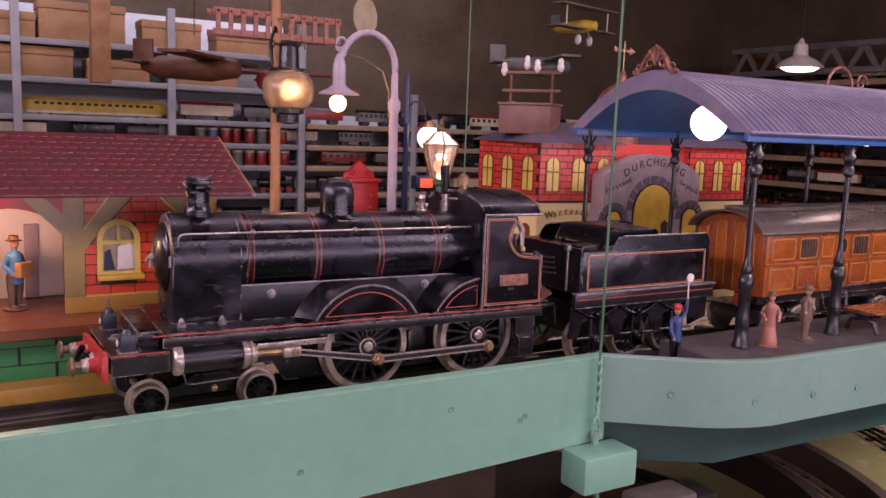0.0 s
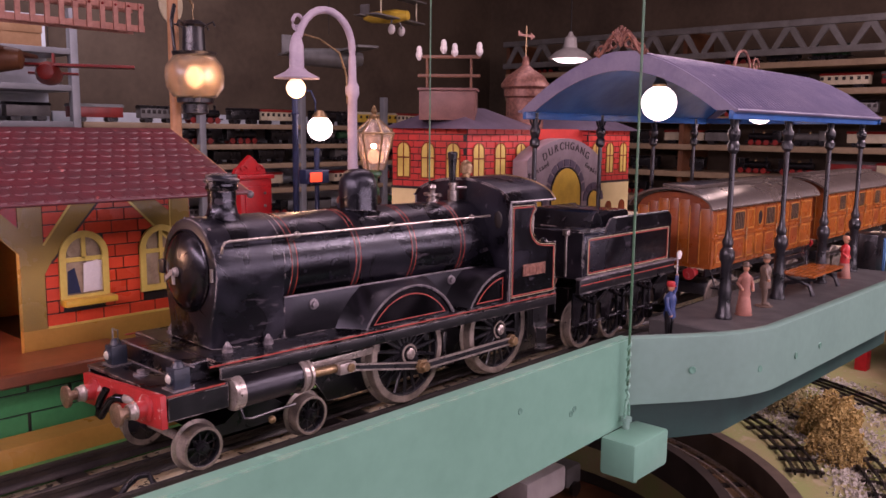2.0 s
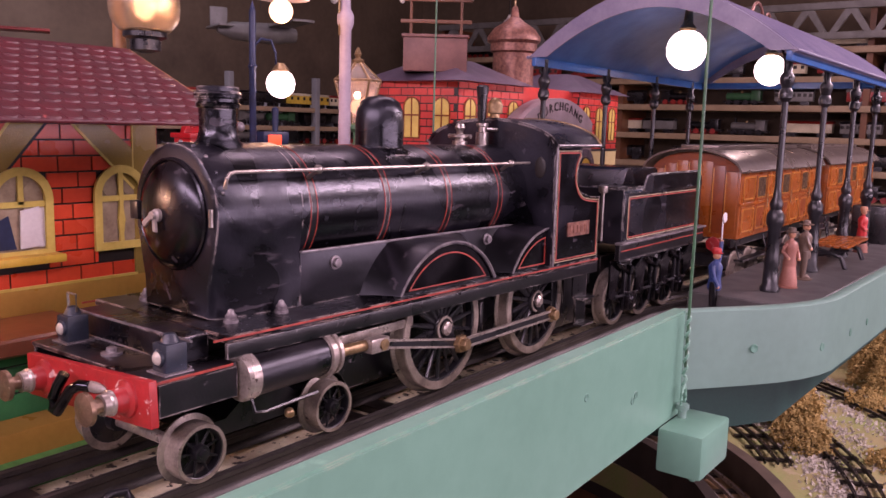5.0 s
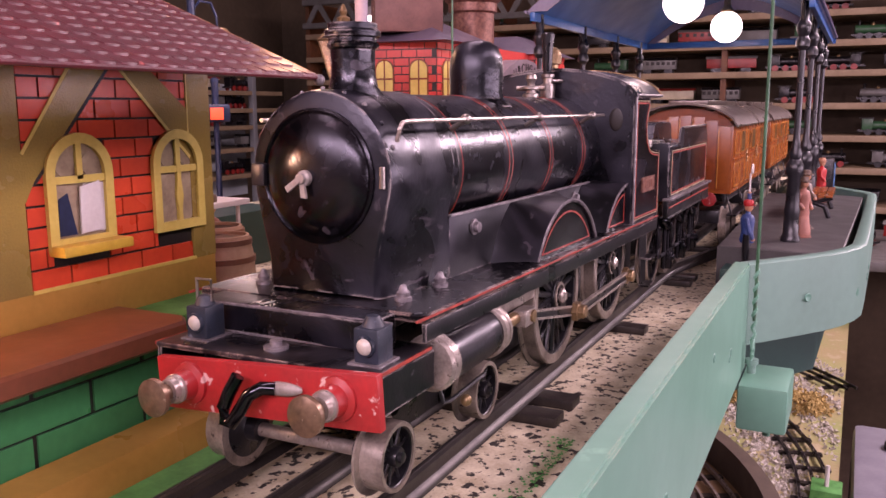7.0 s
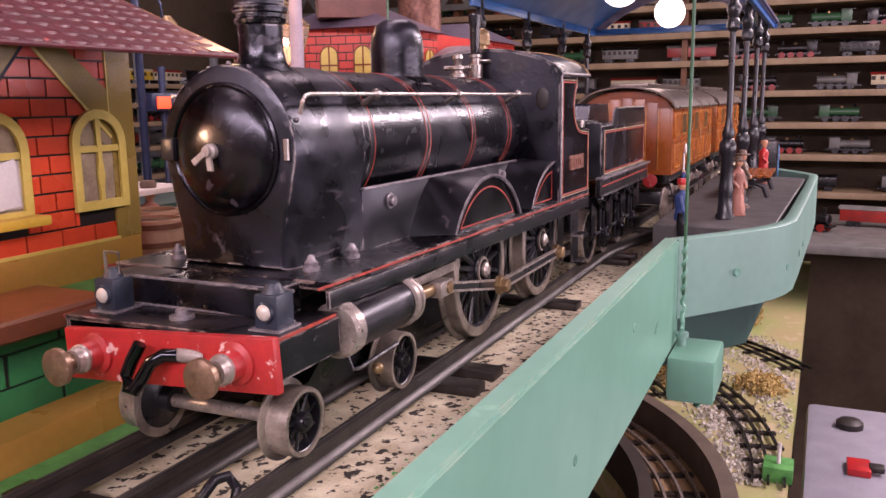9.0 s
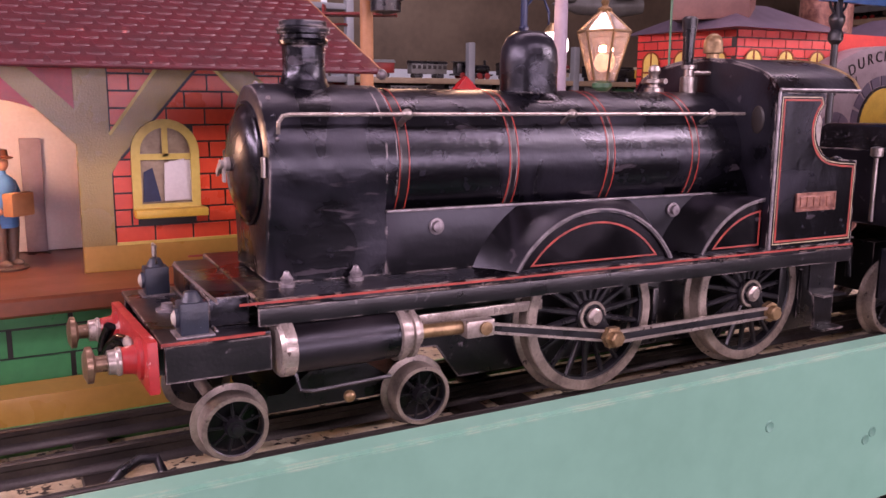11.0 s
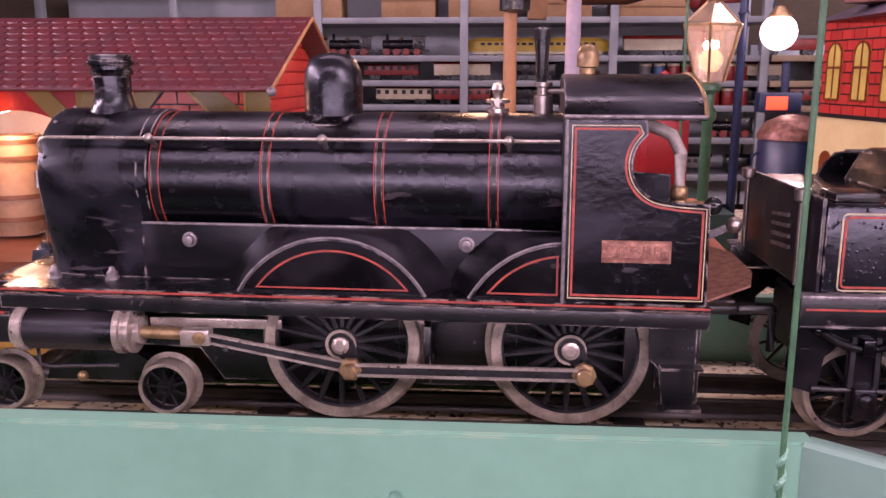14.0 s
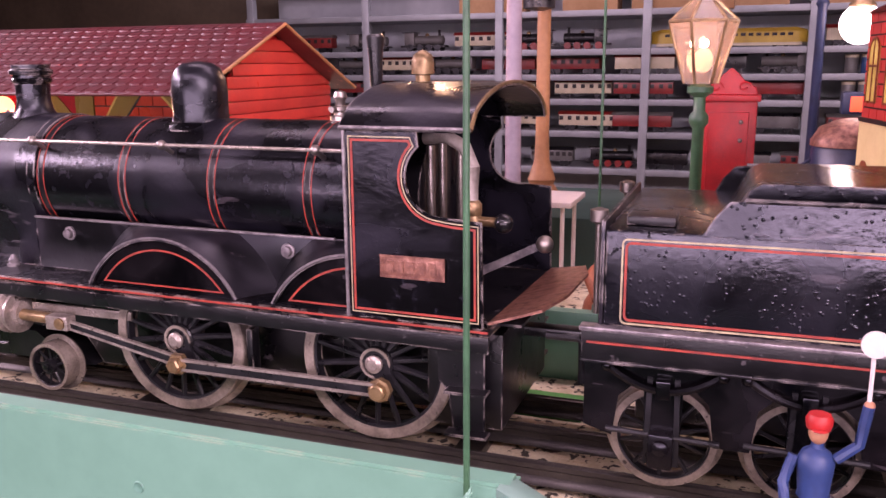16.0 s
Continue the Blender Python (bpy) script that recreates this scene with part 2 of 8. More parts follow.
SHINGLE = surface("maroon_roof_tin", rgb("5c2126"), rgb("48191e"), 0.42, scale=50, fine=500, bump=0.35, wear=rgb("a3564f"), wear_at=0.68)
YELLOW = surface("cream_yellow_paint", rgb("d9c266"), rgb("c2a94e"), 0.4, scale=60, fine=400, bump=0.15, wear=rgb("a58b3c"), wear_at=0.7)
SILL = surface("yellow_sill_paint", rgb("dcb640"), rgb("c39c33"), 0.4, scale=60)
BROWN_LEDGE = surface("brown_painted_tin", rgb("7d4730"), rgb("663c28"), 0.32, scale=30, fine=300, bump=0.12, wear=rgb("9c7660"), wear_at=0.71)
BLISTER = enamel("wet_black_enamel", rgb("060609"), rgb("14141c"), 0.18, 0.34, drops=1.6, chips=rgb("8f8582"), peel=0.5, spec=0.6)
STACK_BROWN = surface("dull_brown_tin", rgb("7a5248"), rgb("64423b"), 0.5, scale=60, fine=500, bump=0.3)
WHITE = surface("off_white_paint", rgb("d8d2cc"), rgb("c4bdb8"), 0.5, scale=30)
CREAM = surface("cream_wall_print", rgb("e2cf96"), rgb("d3bf85"), 0.4, scale=40, bump=0.06)
GREY_ARCH = surface("grey_pink_stone_print", rgb("9a8a8d"), rgb("857679"), 0.45, scale=60)
SLATE = surface("slate_violet_tin", rgb("5e5362"), rgb("4e4553"), 0.4, scale=40, fine=400, bump=0.2, wear=rgb("7d7585"), wear_at=0.7)
CANOPY = surface("violet_blue_tin", rgb("767083"), rgb("625d76"), 0.38, scale=40, fine=400, bump=0.2, wear=rgb("97909f"), wear_at=0.69)
CANOPY_BLUE = surface("bright_blue_tin", rgb("28609c"), rgb("204f88"), 0.35, scale=40, fine=300, bump=0.15)
PLATFORM = surface("grey_platform_paint", rgb("4c4a48"), rgb("3d3b39"), 0.6, scale=50, fine=500, bump=0.4)
TEAK = surface("orange_teak_print", rgb("9a531f"), rgb("7f4116"), 0.28, scale=60, fine=350, bump=0.1, wear=rgb("8f4a1a"), wear_at=0.68)
TEAK_DARK = surface("dark_teak_print", rgb("8a4520"), rgb("6e3418"), 0.3, scale=60, fine=350, bump=0.1)
TEAK_EDGE = surface("golden_teak_moulding", rgb("c08038"), rgb("a4692a"), 0.3, scale=80, fine=400, bump=0.1)
COACH_GLASS = surface("dim_coach_glazing", rgb("4a3a36"), rgb("2e2422"), 0.12, scale=40, bump=0.02)
COACH_ROOF = surface("bronze_grey_roof", rgb("6b6058"), rgb("574d47"), 0.3, 0.4, scale=40, fine=400, bump=0.15)
RED_PAINT = surface("pillar_red_paint", rgb("b3201f"), rgb("931a1b"), 0.35, scale=50)
LILAC = surface("lilac_grey_paint", rgb("a79aa3"), rgb("918590"), 0.45, scale=40, fine=400, bump=0.15)
WOOD = surface("light_brown_wood", rgb("a9794f"), rgb("8d623e"), 0.55, scale=30, fine=300, bump=0.3)
WOOD_DARK = surface("brown_wood", rgb("6e4428"), rgb("55341f"), 0.5, scale=30, fine=300, bump=0.3)
POST_GREEN = surface("bottle_green_paint", rgb("3f6b4c"), rgb("2f533b"), 0.4, scale=80)
DARK_BLUE = surface("dark_blue_paint", rgb("25304f"), rgb("1b243d"), 0.4, scale=80)
SHELF_BOARD = surface("pale_shelf_board", rgb("947e63"), rgb("7d684f"), 0.6, scale=12, fine=90, bump=0.1)
SHELF_METAL = surface("pale_grey_shelf_metal", rgb("88888a"), rgb("757577"), 0.45, 0.2, scale=12)
WALL_DARK = surface("dark_brown_wall", rgb("5c4d3c"), rgb("47392b"), 0.8, scale=4, fine=40, bump=0.1)
WALL_WHITE = surface("white_back_panel", rgb("c9ced2"), rgb("b4bac0"), 0.7, scale=4, fine=40)
CEILING = surface("dark_ceiling_boards", rgb("50453f"), rgb("3c332f"), 0.8, scale=5, fine=60)
FLOOR = surface("dark_floor_covering", rgb("6b5a4c"), rgb("52443a"), 0.7, scale=6, fine=80)
PORCH_BULB = glow("lit_red_bulb", (1.0, 0.30, 0.12, 1), 4)
BULB = glow("lit_bulb_glass", (1.0, 0.74, 0.42, 1), 2.6)
GLOBE = glow("lit_opal_globe", (1.0, 0.90, 0.80, 1), 6)
FLAME = glow("lit_amber_glass", (1.0, 0.60, 0.25, 1), 2.2)
RED_GLOW = glow("red_signal_glow", (1.0, 0.10, 0.03, 1), 1.3)
# nail dents: a darker board green, the shade inside put into the colour
DENT = surface("dent_shade_green", rgb("5c8f7b"), rgb("4f7f6c"), 0.5, scale=80)
LAMP_BLUE = surface("slate_blue_lamp_paint", rgb("262e3a"), rgb("1b212b"), 0.4, scale=150, fine=900, bump=0.4, wear=rgb("6a7078"), wear_at=0.66)
TOY_LENS = surface("dull_cream_lens", rgb("b8b2a4"), rgb("9c958a"), 0.3, scale=200, bump=0.1)
BUFFER_HEAD = surface("bronze_buffer_head", rgb("8a6f58"), rgb("64503f"), 0.32, 0.55, scale=150, bump=0.25, wear=rgb("b09a84"), wear_at=0.66)
BARE_WOOD = surface("bare_pale_wood", rgb("b89c78"), rgb("97795a"), 0.7, scale=90)
AMBER_BULB = glow("lit_amber_bulb", (1.0, 0.60, 0.28, 1), 1.8)
AMBER_GLASS = glass("amber_lamp_glass", (1.0, 0.80, 0.55, 1), 0.25, 0.9)
PALE_GLASS = glass("dusty_lantern_glass", (1.0, 0.92, 0.85, 1), 0.12, 0.92)


# ---- building tools ----
ORG = {}


def thing(name, at, label, category, group="", kind=""):
    """An empty at a thing's base, which parents its parts."""
    e = new(name)
    e.empty_display_size = 0.01
    e.location = at
    ORG[e] = Vector(at)
    return tagged(e, label, category, group, kind)


def link(name, bm, material, org):
    me = bpy.data.meshes.new(name)
    if org.length:
        bmesh.ops.translate(bm, verts=bm.verts, vec=-org)
    bmesh.ops.recalc_face_normals(bm, faces=bm.faces)
    bm.to_mesh(me)
    bm.free()
    me.materials.append(material)
    return new(name, me)


def smooth(ob, angle=38):
    me = ob.data
    me.shade_smooth()
    me.set_sharp_from_angle(angle=radians(angle))
    return ob


def part(name, bm, material, parent, label=""):
    root = parent
    while root.parent:
        root = root.parent
    ob = smooth(link(name, bm, material, ORG.get(root, Vector())))
    ob.parent = parent
    return tagged(ob, label) if label else ob


def solo(name, bm, material, at, label, category, group="", kind=""):
    """A thing of one mesh."""
    ob = smooth(link(name, bm, material, Vector(at)))
    ob.location = at
    ORG[ob] = Vector(at)
    return tagged(ob, label, category, group, kind)


def box(x0, x1, y0, y1, z0, z1, bevel=0.0, bm=None):
    bm = bm or bmesh.new()
    r = bmesh.ops.create_cube(bm, size=1)
    bmesh.ops.transform(bm, verts=r["verts"], matrix=Matrix.Translation(((x0 + x1) / 2, (y0 + y1) / 2, (z0 + z1) / 2)) @ Matrix.Diagonal((x1 - x0, y1 - y0, z1 - z0, 1)))
    if bevel:
        es = list({e for v in r["verts"] for e in v.link_edges})
        bmesh.ops.bevel(bm, geom=es, offset=bevel, segments=2, affect="EDGES", profile=0.6)
    return bm


def rod(p, q, r, r2=None, seg=16, bm=None):
    bm = bm or bmesh.new()
    p, q = Vector(p), Vector(q)
    d = q - p
    m = Matrix.Translation((p + q) / 2) @ d.to_track_quat("Z", "Y").to_matrix().to_4x4()
    bmesh.ops.create_cone(bm, cap_ends=True, segments=seg, radius1=r, radius2=r if r2 is None else r2, depth=d.length, matrix=m)
    return bm


def ball(c, r, bm=None, s=(1, 1, 1), seg=16):
    bm = bm or bmesh.new()
    bmesh.ops.create_uvsphere(bm, u_segments=seg, v_segments=seg // 2 + 2, radius=r, matrix=Matrix.Translation(c) @ Matrix.Diagonal((*s, 1)))
    return bm


def lathe(profile, at=(0, 0, 0), axis=(0, 0, 1), seg=28, bm=None):
    """Turns a profile of (radius, height) about an axis through at."""
    bm = bm or bmesh.new()
    m = Matrix.Translation(at) @ Vector(axis).to_track_quat("Z", "Y").to_matrix().to_4x4()
    rings = []
    for r, z in profile:
        if r < 1e-6:
            rings.append([bm.verts.new(m @ Vector((0, 0, z)))])
        else:
            rings.append([bm.verts.new(m @ Vector((r * math.cos(2 * math.pi * i / seg), r * math.sin(2 * math.pi * i / seg), z))) for i in range(seg)])
    for a, b in zip(rings, rings[1:]):
        for i in range(seg):
            j = (i + 1) % seg
            f = [a[i % len(a)], a[j % len(a)], b[j % len(b)], b[i % len(b)]]
            f = list(dict.fromkeys(f))
            if len(f) > 2:
                bm.faces.new(f)
    for ring in (rings[0], rings[-1]):
        if len(ring) > 2 and profile[0] != profile[-1]:
            bm.faces.new(ring)
    return bm


def sweep(points, r, seg=10, bm=None, closed=False):
    """A round bar along points."""
    bm = bm or bmesh.new()
    ps = [Vector(p) for p in points]
    n = len(ps)
    rings = []
    up = Vector((0, 0, 1))
    for i, p in enumerate(ps):
        a = ps[(i - 1) % n] if closed or i else p
        b = ps[(i + 1) % n] if closed or i < n - 1 else p
        d = (b - a).normalized()
        s = d.cross(up)
        if s.length < 0.05:
            s = d.cross(Vector((0, 1, 0)))
        s.normalize()
        t = s.cross(d).normalized()
        rings.append([bm.verts.new(p + r * (math.cos(2 * math.pi * k / seg) * s + math.sin(2 * math.pi * k / seg) * t)) for k in range(seg)])
    pairs = list(zip(rings, rings[1:])) + ([(rings[-1], rings[0])] if closed else [])
    for a, b in pairs:
        for k in range(seg):
            bm.faces.new((a[k], a[(k + 1) % seg], b[(k + 1) % seg], b[k]))
    if not closed:
        bm.faces.new(rings[0])
        bm.faces.new(rings[-1])
    return bm


def slab(outline, axis, a, b, bm=None, bevel=0.0):
    """A plate: an outline in the two other axes, in order x y z, between a and b along the axis."""
    bm = bm or bmesh.new()

    def at(u, v, w):
        return {"x": (w, u, v), "y": (u, w, v), "z": (u, v, w)}[axis]
    lo = [bm.verts.new(at(u, v, a)) for u, v in outline]
    hi = [bm.verts.new(at(u, v, b)) for u, v in outline]
    n = len(lo)
    faces = [bm.faces.new(lo), bm.faces.new(hi)]
    for i in range(n):
        faces.append(bm.faces.new((lo[i], lo[(i + 1) % n], hi[(i + 1) % n], hi[i])))
    if bevel:
        es = list({e for f in faces[:2] for e in f.edges})
        bmesh.ops.bevel(bm, geom=es, offset=bevel, segments=1, affect="EDGES")
    return bm


def ribbon(points, axis, level, half, thick, bm=None, closed=False):
    """A flat painted or riveted strip along 2D points in the plane across axis, standing thick proud of level."""
    bm = bm or bmesh.new()
    ps = [Vector((u, v)) for u, v in points]
    n = len(ps)

    def at(p, w):
        return {"x": (w, p[0], p[1]), "y": (p[0], w, p[1]), "z": (p[0], p[1], w)}[axis]
    rows = []
    for i, p in enumerate(ps):
        a = ps[(i - 1) % n] if closed or i else p
        b = ps[(i + 1) % n] if closed or i < n - 1 else p
        d1 = (p - a).normalized() if (p - a).length > 1e-9 else (b - p).normalized()
        d2 = (b - p).normalized() if (b - p).length > 1e-9 else d1
        d = (d1 + d2).normalized()
        s = Vector((-d.y, d.x)) * half / max(0.5, d.dot(d1))
        rows.append([bm.verts.new(at(p + s, level)), bm.verts.new(at(p - s, level)), bm.verts.new(at(p - s, level + thick)), bm.verts.new(at(p + s, level + thick))])
    for a, b in list(zip(rows, rows[1:])) + ([(rows[-1], rows[0])] if closed else []):
        for k in range(4):
            bm.faces.new((a[k], a[(k + 1) % 4], b[(k + 1) % 4], b[k]))
    if not closed:
        bm.faces.new(rows[0])
        bm.faces.new(rows[-1])
    return bm


def arc(cu, cv, r, a0, a1, n):
    return [(cu + r * math.cos(radians(a0 + (a1 - a0) * i / n)), cv + r * math.sin(radians(a0 + (a1 - a0) * i / n))) for i in range(n + 1)]

# ---- the room ----
FL = -1.15
solo("floor", box(-3, 4.2, -2.4, 3.0, FL - 0.05, FL), FLOOR, (0, 0, FL), "dark worn floor covering of the museum room", "floor", kind="structure")
solo("wall_back", box(-3, 4.2, 2.6, 2.7, FL, 1.9), WALL_DARK, (0, 2.65, FL), "dark brown wall behind the shelves", "wall", kind="structure")
solo("wall_east", box(3.5, 3.6, -2.4, 2.6, FL, 1.9), WALL_DARK, (3.55, 0, FL), "dark wall behind the train shelves", "wall", kind="structure")
solo("wall_west", box(-3.1, -3, -2.4, 2.7, FL, 1.9), WALL_DARK, (-3.05, 0, FL), "plain dark wall", "wall", kind="structure")
solo("wall_front", box(-3, 4.2, -2.5, -2.4, FL, 1.9), WALL_DARK, (0, -2.45, FL), "plain dark wall", "wall", kind="structure")
solo("ceiling", box(-3.1, 4.2, -2.5, 2.7, 1.45, 1.5), CEILING, (0, 0, 1.45), "dark boarded ceiling in deep shade", "ceiling", kind="structure")

# ---- the raised baseboard ----
DECK = -0.013
solo("baseboard", slab([(-0.9, -0.094), (0.335, -0.094), (0.42, -0.152), (0.826, -0.164), (0.9, -0.12), (1.6, -0.06), (1.6, 0.62), (-0.9, 0.62)], "z", -0.0228, DECK),
     BALLAST, (0.3, 0.2, -0.0228), "white speckled painted layout board with bare worn patches", "layout board", kind="structure")
rg = random.Random(5)
fringe = [(-0.9 + i * 0.003, (-0.0600 if i < 300 else -0.0600 - (i - 300) * 0.00038) + 0.002 * math.sin(i * 0.13) + rg.uniform(-0.003, 0.003)) for i in range(411)]
gs = slab([(-0.9, -0.0938)] + [(0.333, -0.0938)] + fringe[::-1], "z", DECK, DECK + 0.0009)
solo("grass_strip", gs, GRASS_PAINT, (0, -0.088, DECK), "narrow strip of green grass paint along the board", "grass strip", kind="structure")
tf = bmesh.new()
for i in range(900):
    x, y, q = rg.uniform(-0.15, 0.12), -0.0600 + abs(rg.gauss(0, 0.0045)) - 0.004, rg.uniform(0.0003, 0.0010)
    vs = [tf.verts.new((x + q * math.cos(k * 1.257) * rg.uniform(0.6, 1.3), y + q * math.sin(k * 1.257) * rg.uniform(0.5, 1.1), DECK + 0.0007)) for k in range(5)]
    tip = tf.verts.new((x, y, DECK + 0.0010 + q * 0.3))
    for k in range(5):
        tf.faces.new((vs[k], vs[(k + 1) % 5], tip))
solo("grass_tufts", tf, GRASS_PAINT, (0, -0.06, DECK), "scattered tufts of green grass flock on the board", "grass flock", kind="stuff")
solo("green_track_bed", box(-0.9, 0.335, 0.0372, 0.0622, DECK, DECK + 0.003), GRASS_PAINT, (0, 0.045, DECK), "green painted strip beside the kerb", "track bed", kind="structure")


def fence_board(name, a, b, top, bottom_a, bottom_b, material, label):
    """An upright side board between two plan points, with a worn top edge."""
    bm = bmesh.new()
    a, b = Vector((*a, 0)), Vector((*b, 0))
    d = (b - a).normalized()
    s = Vector((d.y, -d.x, 0)) * 0.010
    vs = []
    for p, zb in ((a, bottom_a), (b, bottom_b)):
        vs.append([bm.verts.new(p + o + Vector((0, 0, z))) for o, z in ((s, zb), (s, top), (s * 0, top), (s * 0, zb))])
    for k in range(4):
        bm.faces.new((vs[0][k], vs[0][(k + 1) % 4], vs[1][(k + 1) % 4], vs[1][k]))
    bm.faces.new(vs[0])
    bm.faces.new(vs[1])
    bmesh.ops.bevel(bm, geom=[e for e in bm.edges if abs(e.verts[0].co.z - top) < 1e-5 and abs(e.verts[1].co.z - top) < 1e-5], offset=0.0012, segments=2, affect="EDGES")
    return solo(name, bm, material, (a.x, a.y, bottom_a), label, "side board", kind="structure")


main_board = fence_board("side_board_main", (-0.9, -0.094), (0.340, -0.094), 0.027, -0.075, -0.038, GREEN_CHIPPED, "sea green painted wooden side board, chipped top edge")
def bent_board(name, plan, top, bottom, material, label):
    """One bent side board along plan points, outer face to the right of the way."""
    bm = bmesh.new()
    rows = []
    ps = [Vector((x, y, 0)) for x, y in plan]
    for i, p in enumerate(ps):
        d1 = (p - ps[i - 1]).normalized() if i else (ps[1] - p).normalized()
        d2 = (ps[i + 1] - p).normalized() if i < len(ps) - 1 else d1
        d = (d1 + d2).normalized()
        s = Vector((d.y, -d.x, 0)) * 0.009 / max(0.6, d.dot(d1))
        rows.append([bm.verts.new(p + o + Vector((0, 0, z))) for o, z in ((s, bottom), (s, top - 0.001), (s * 0.85, top), (s * 0.15, top), (s * 0, top - 0.001), (s * 0, bottom))])
    for p, q in zip(rows, rows[1:]):
        for k in range(6):
            bm.faces.new((p[k], p[(k + 1) % 6], q[(k + 1) % 6], q[k]))
    bm.faces.new(rows[0])
    bm.faces.new(rows[-1])
    return solo(name, bm, material, (*plan[0], bottom), label, "side board", kind="structure")


bend = bent_board("side_board_platform", [(0.3405, -0.097), (0.36, -0.1115), (0.38, -0.1265), (0.40, -0.1400), (0.415, -0.1480), (0.432, -0.1545), (0.45, -0.1585), (0.50, -0.1605), (0.60, -0.1635), (0.70, -0.1665), (0.80, -0.1690), (0.822, -0.1685),
                  (0.835, -0.1645), (0.86, -0.1500), (0.90, -0.1250), (0.93, -0.1080), (0.97, -0.0960), (1.05, -0.0850), (1.3, -0.070)], 0.027, -0.0235, GREEN_GREY, "grey green painted bent wooden board round the platform")
for x, y, z, n in ((0.375, -0.1355, 0.001, (-0.6, -0.8, 0)), (0.432, -0.1636, -0.004, (-0.2, -1, 0)), (0.492, -0.1695, -0.004, (0, -1, 0)), (0.545, -0.1710, -0.005, (0, -1, 0))):
    part("nail_dent", lathe([(0.0030, 0), (0.0026, 0.0006), (0.0012, 0.0003), (0, 0.0001)], (x, y, z), n, 12), DENT, bend)
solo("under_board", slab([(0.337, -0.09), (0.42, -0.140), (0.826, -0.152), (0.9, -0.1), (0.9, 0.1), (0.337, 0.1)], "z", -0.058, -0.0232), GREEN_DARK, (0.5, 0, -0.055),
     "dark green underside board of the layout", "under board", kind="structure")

# ---- track ----
def loft(sections, bm=None):
    """Skins outlines (x, [(y, z)...]) one to the next and closes the ends."""
    bm = bm or bmesh.new()
    rings = [[bm.verts.new((x, y, z)) for y, z in pts] for x, pts in sections]
    n = len(rings[0])
    for a, b in zip(rings, rings[1:]):
        for i in range(n):
            bm.faces.new((a[i], a[(i + 1) % n], b[(i + 1) % n], b[i]))
    bm.faces.new(rings[0])
    bm.faces.new(rings[-1])
    return bm


# the line draws over towards the platform behind the tender
BEND = [(-0.9, 0), (0.44, 0)] + [(0.44 + 0.14 * k / 8, -0.011 * (1 - math.cos(math.pi * k / 8))) for k in range(1, 9)] + [(1.5, -0.022)]
track = thing("model_track", (0.3, 0, DECK), "three-rail tinplate track with dark steel rails", "railway track")
for y in (-0.032, 0.0, 0.032):
    w = 0.0019
    prof = [(y - 1.7 * w, -0.0085), (y + 1.7 * w, -0.0085), (y + 1.5 * w, -0.0070), (y + 0.5 * w, -0.0055), (y + 0.5 * w, -0.003), (y + w, -0.0022), (y + w, -0.0004), (y + 0.6 * w, 0),
            (y - 0.6 * w, 0), (y - w, -0.0004), (y - w, -0.0022), (y - 0.5 * w, -0.003), (y - 0.5 * w, -0.0055), (y - 1.5 * w, -0.0070)]
    part("rail", loft([(x, [(v + o, w) for v, w in prof]) for x, o in BEND]), RAIL, track)
    # strip added on each rail top to give its thin highlight line
    part("rail_head", loft([(x, [(y + o - 0.0007, 0.00005), (y + o, 0.00005), (y + o, 0.0004), (y + o - 0.0007, 0.0004)]) for x, o in BEND]), RAIL_HEAD, track, "thin strip on the rail top, added for its highlight line")
sl = smooth(link("sleeper", box(-0.006, 0.006, -0.052, 0.052, DECK, -0.0086, 0.0008), SLEEPER, Vector((0, 0, 0))))
sl.parent = track
sl.location = Vector((-0.86, 0, 0)) - ORG[track]
for i in range(-2, 5):
    for dx in (-0.0115, 0.0115, 0.150):
        c = sl.copy()
        scene.collection.objects.link(c)
        c.location = Vector((0.147 + i * 0.31 + dx, 0, 0)) - ORG[track]
hk = bmesh.new()
sweep([(-0.014, -0.020, -0.008), (-0.008, -0.020, -0.002), (-0.002, -0.0205, 0.0015), (0.003, -0.0215, 0.0010), (0.0045, -0.0235, -0.003), (0.002, -0.0245, -0.007)], 0.0017, 10, hk)
ball((-0.014, -0.020, -0.0095), 0.0032, hk, seg=10)
solo("loose_coupling", hk, BLACK_IRON, (-0.008, -0.020, DECK), "black cast coupling hook lying between the rails", "coupling hook")

for x, z in ((0.262, -0.012), (0.266, -0.0095), (0.205, 0.004), (0.10, -0.020)):
    part("nail_dent", lathe([(0.0024, 0), (0.0020, 0.0005), (0.0010, 0.0002), (0, 0.0001)], (x, -0.1039, z), (0, -1, 0), 10), DENT, main_board)
solo("far_side_board", box(0.20, 0.46, 0.088, 0.096, DECK, 0.024, 0.001), GREEN, (0.33, 0.092, DECK), "sea green painted low board beyond the track", "side board", kind="structure")

# ---- the locomotive ----
loco = thing("steam_locomotive", (0, 0, 0), "black lined tinplate model steam locomotive, worn paint, standing on the track", "model locomotive")
CZ, BR = 0.0975, 0.0280

# footplate and frames
fp = slab([(0.036, -0.047), (0.319, -0.047), (0.319, 0.047), (0.036, 0.047)], "z", 0.0535, 0.0565, bevel=0.0005)
foot = part("footplate", fp, BLACK_CHIPPED, loco)
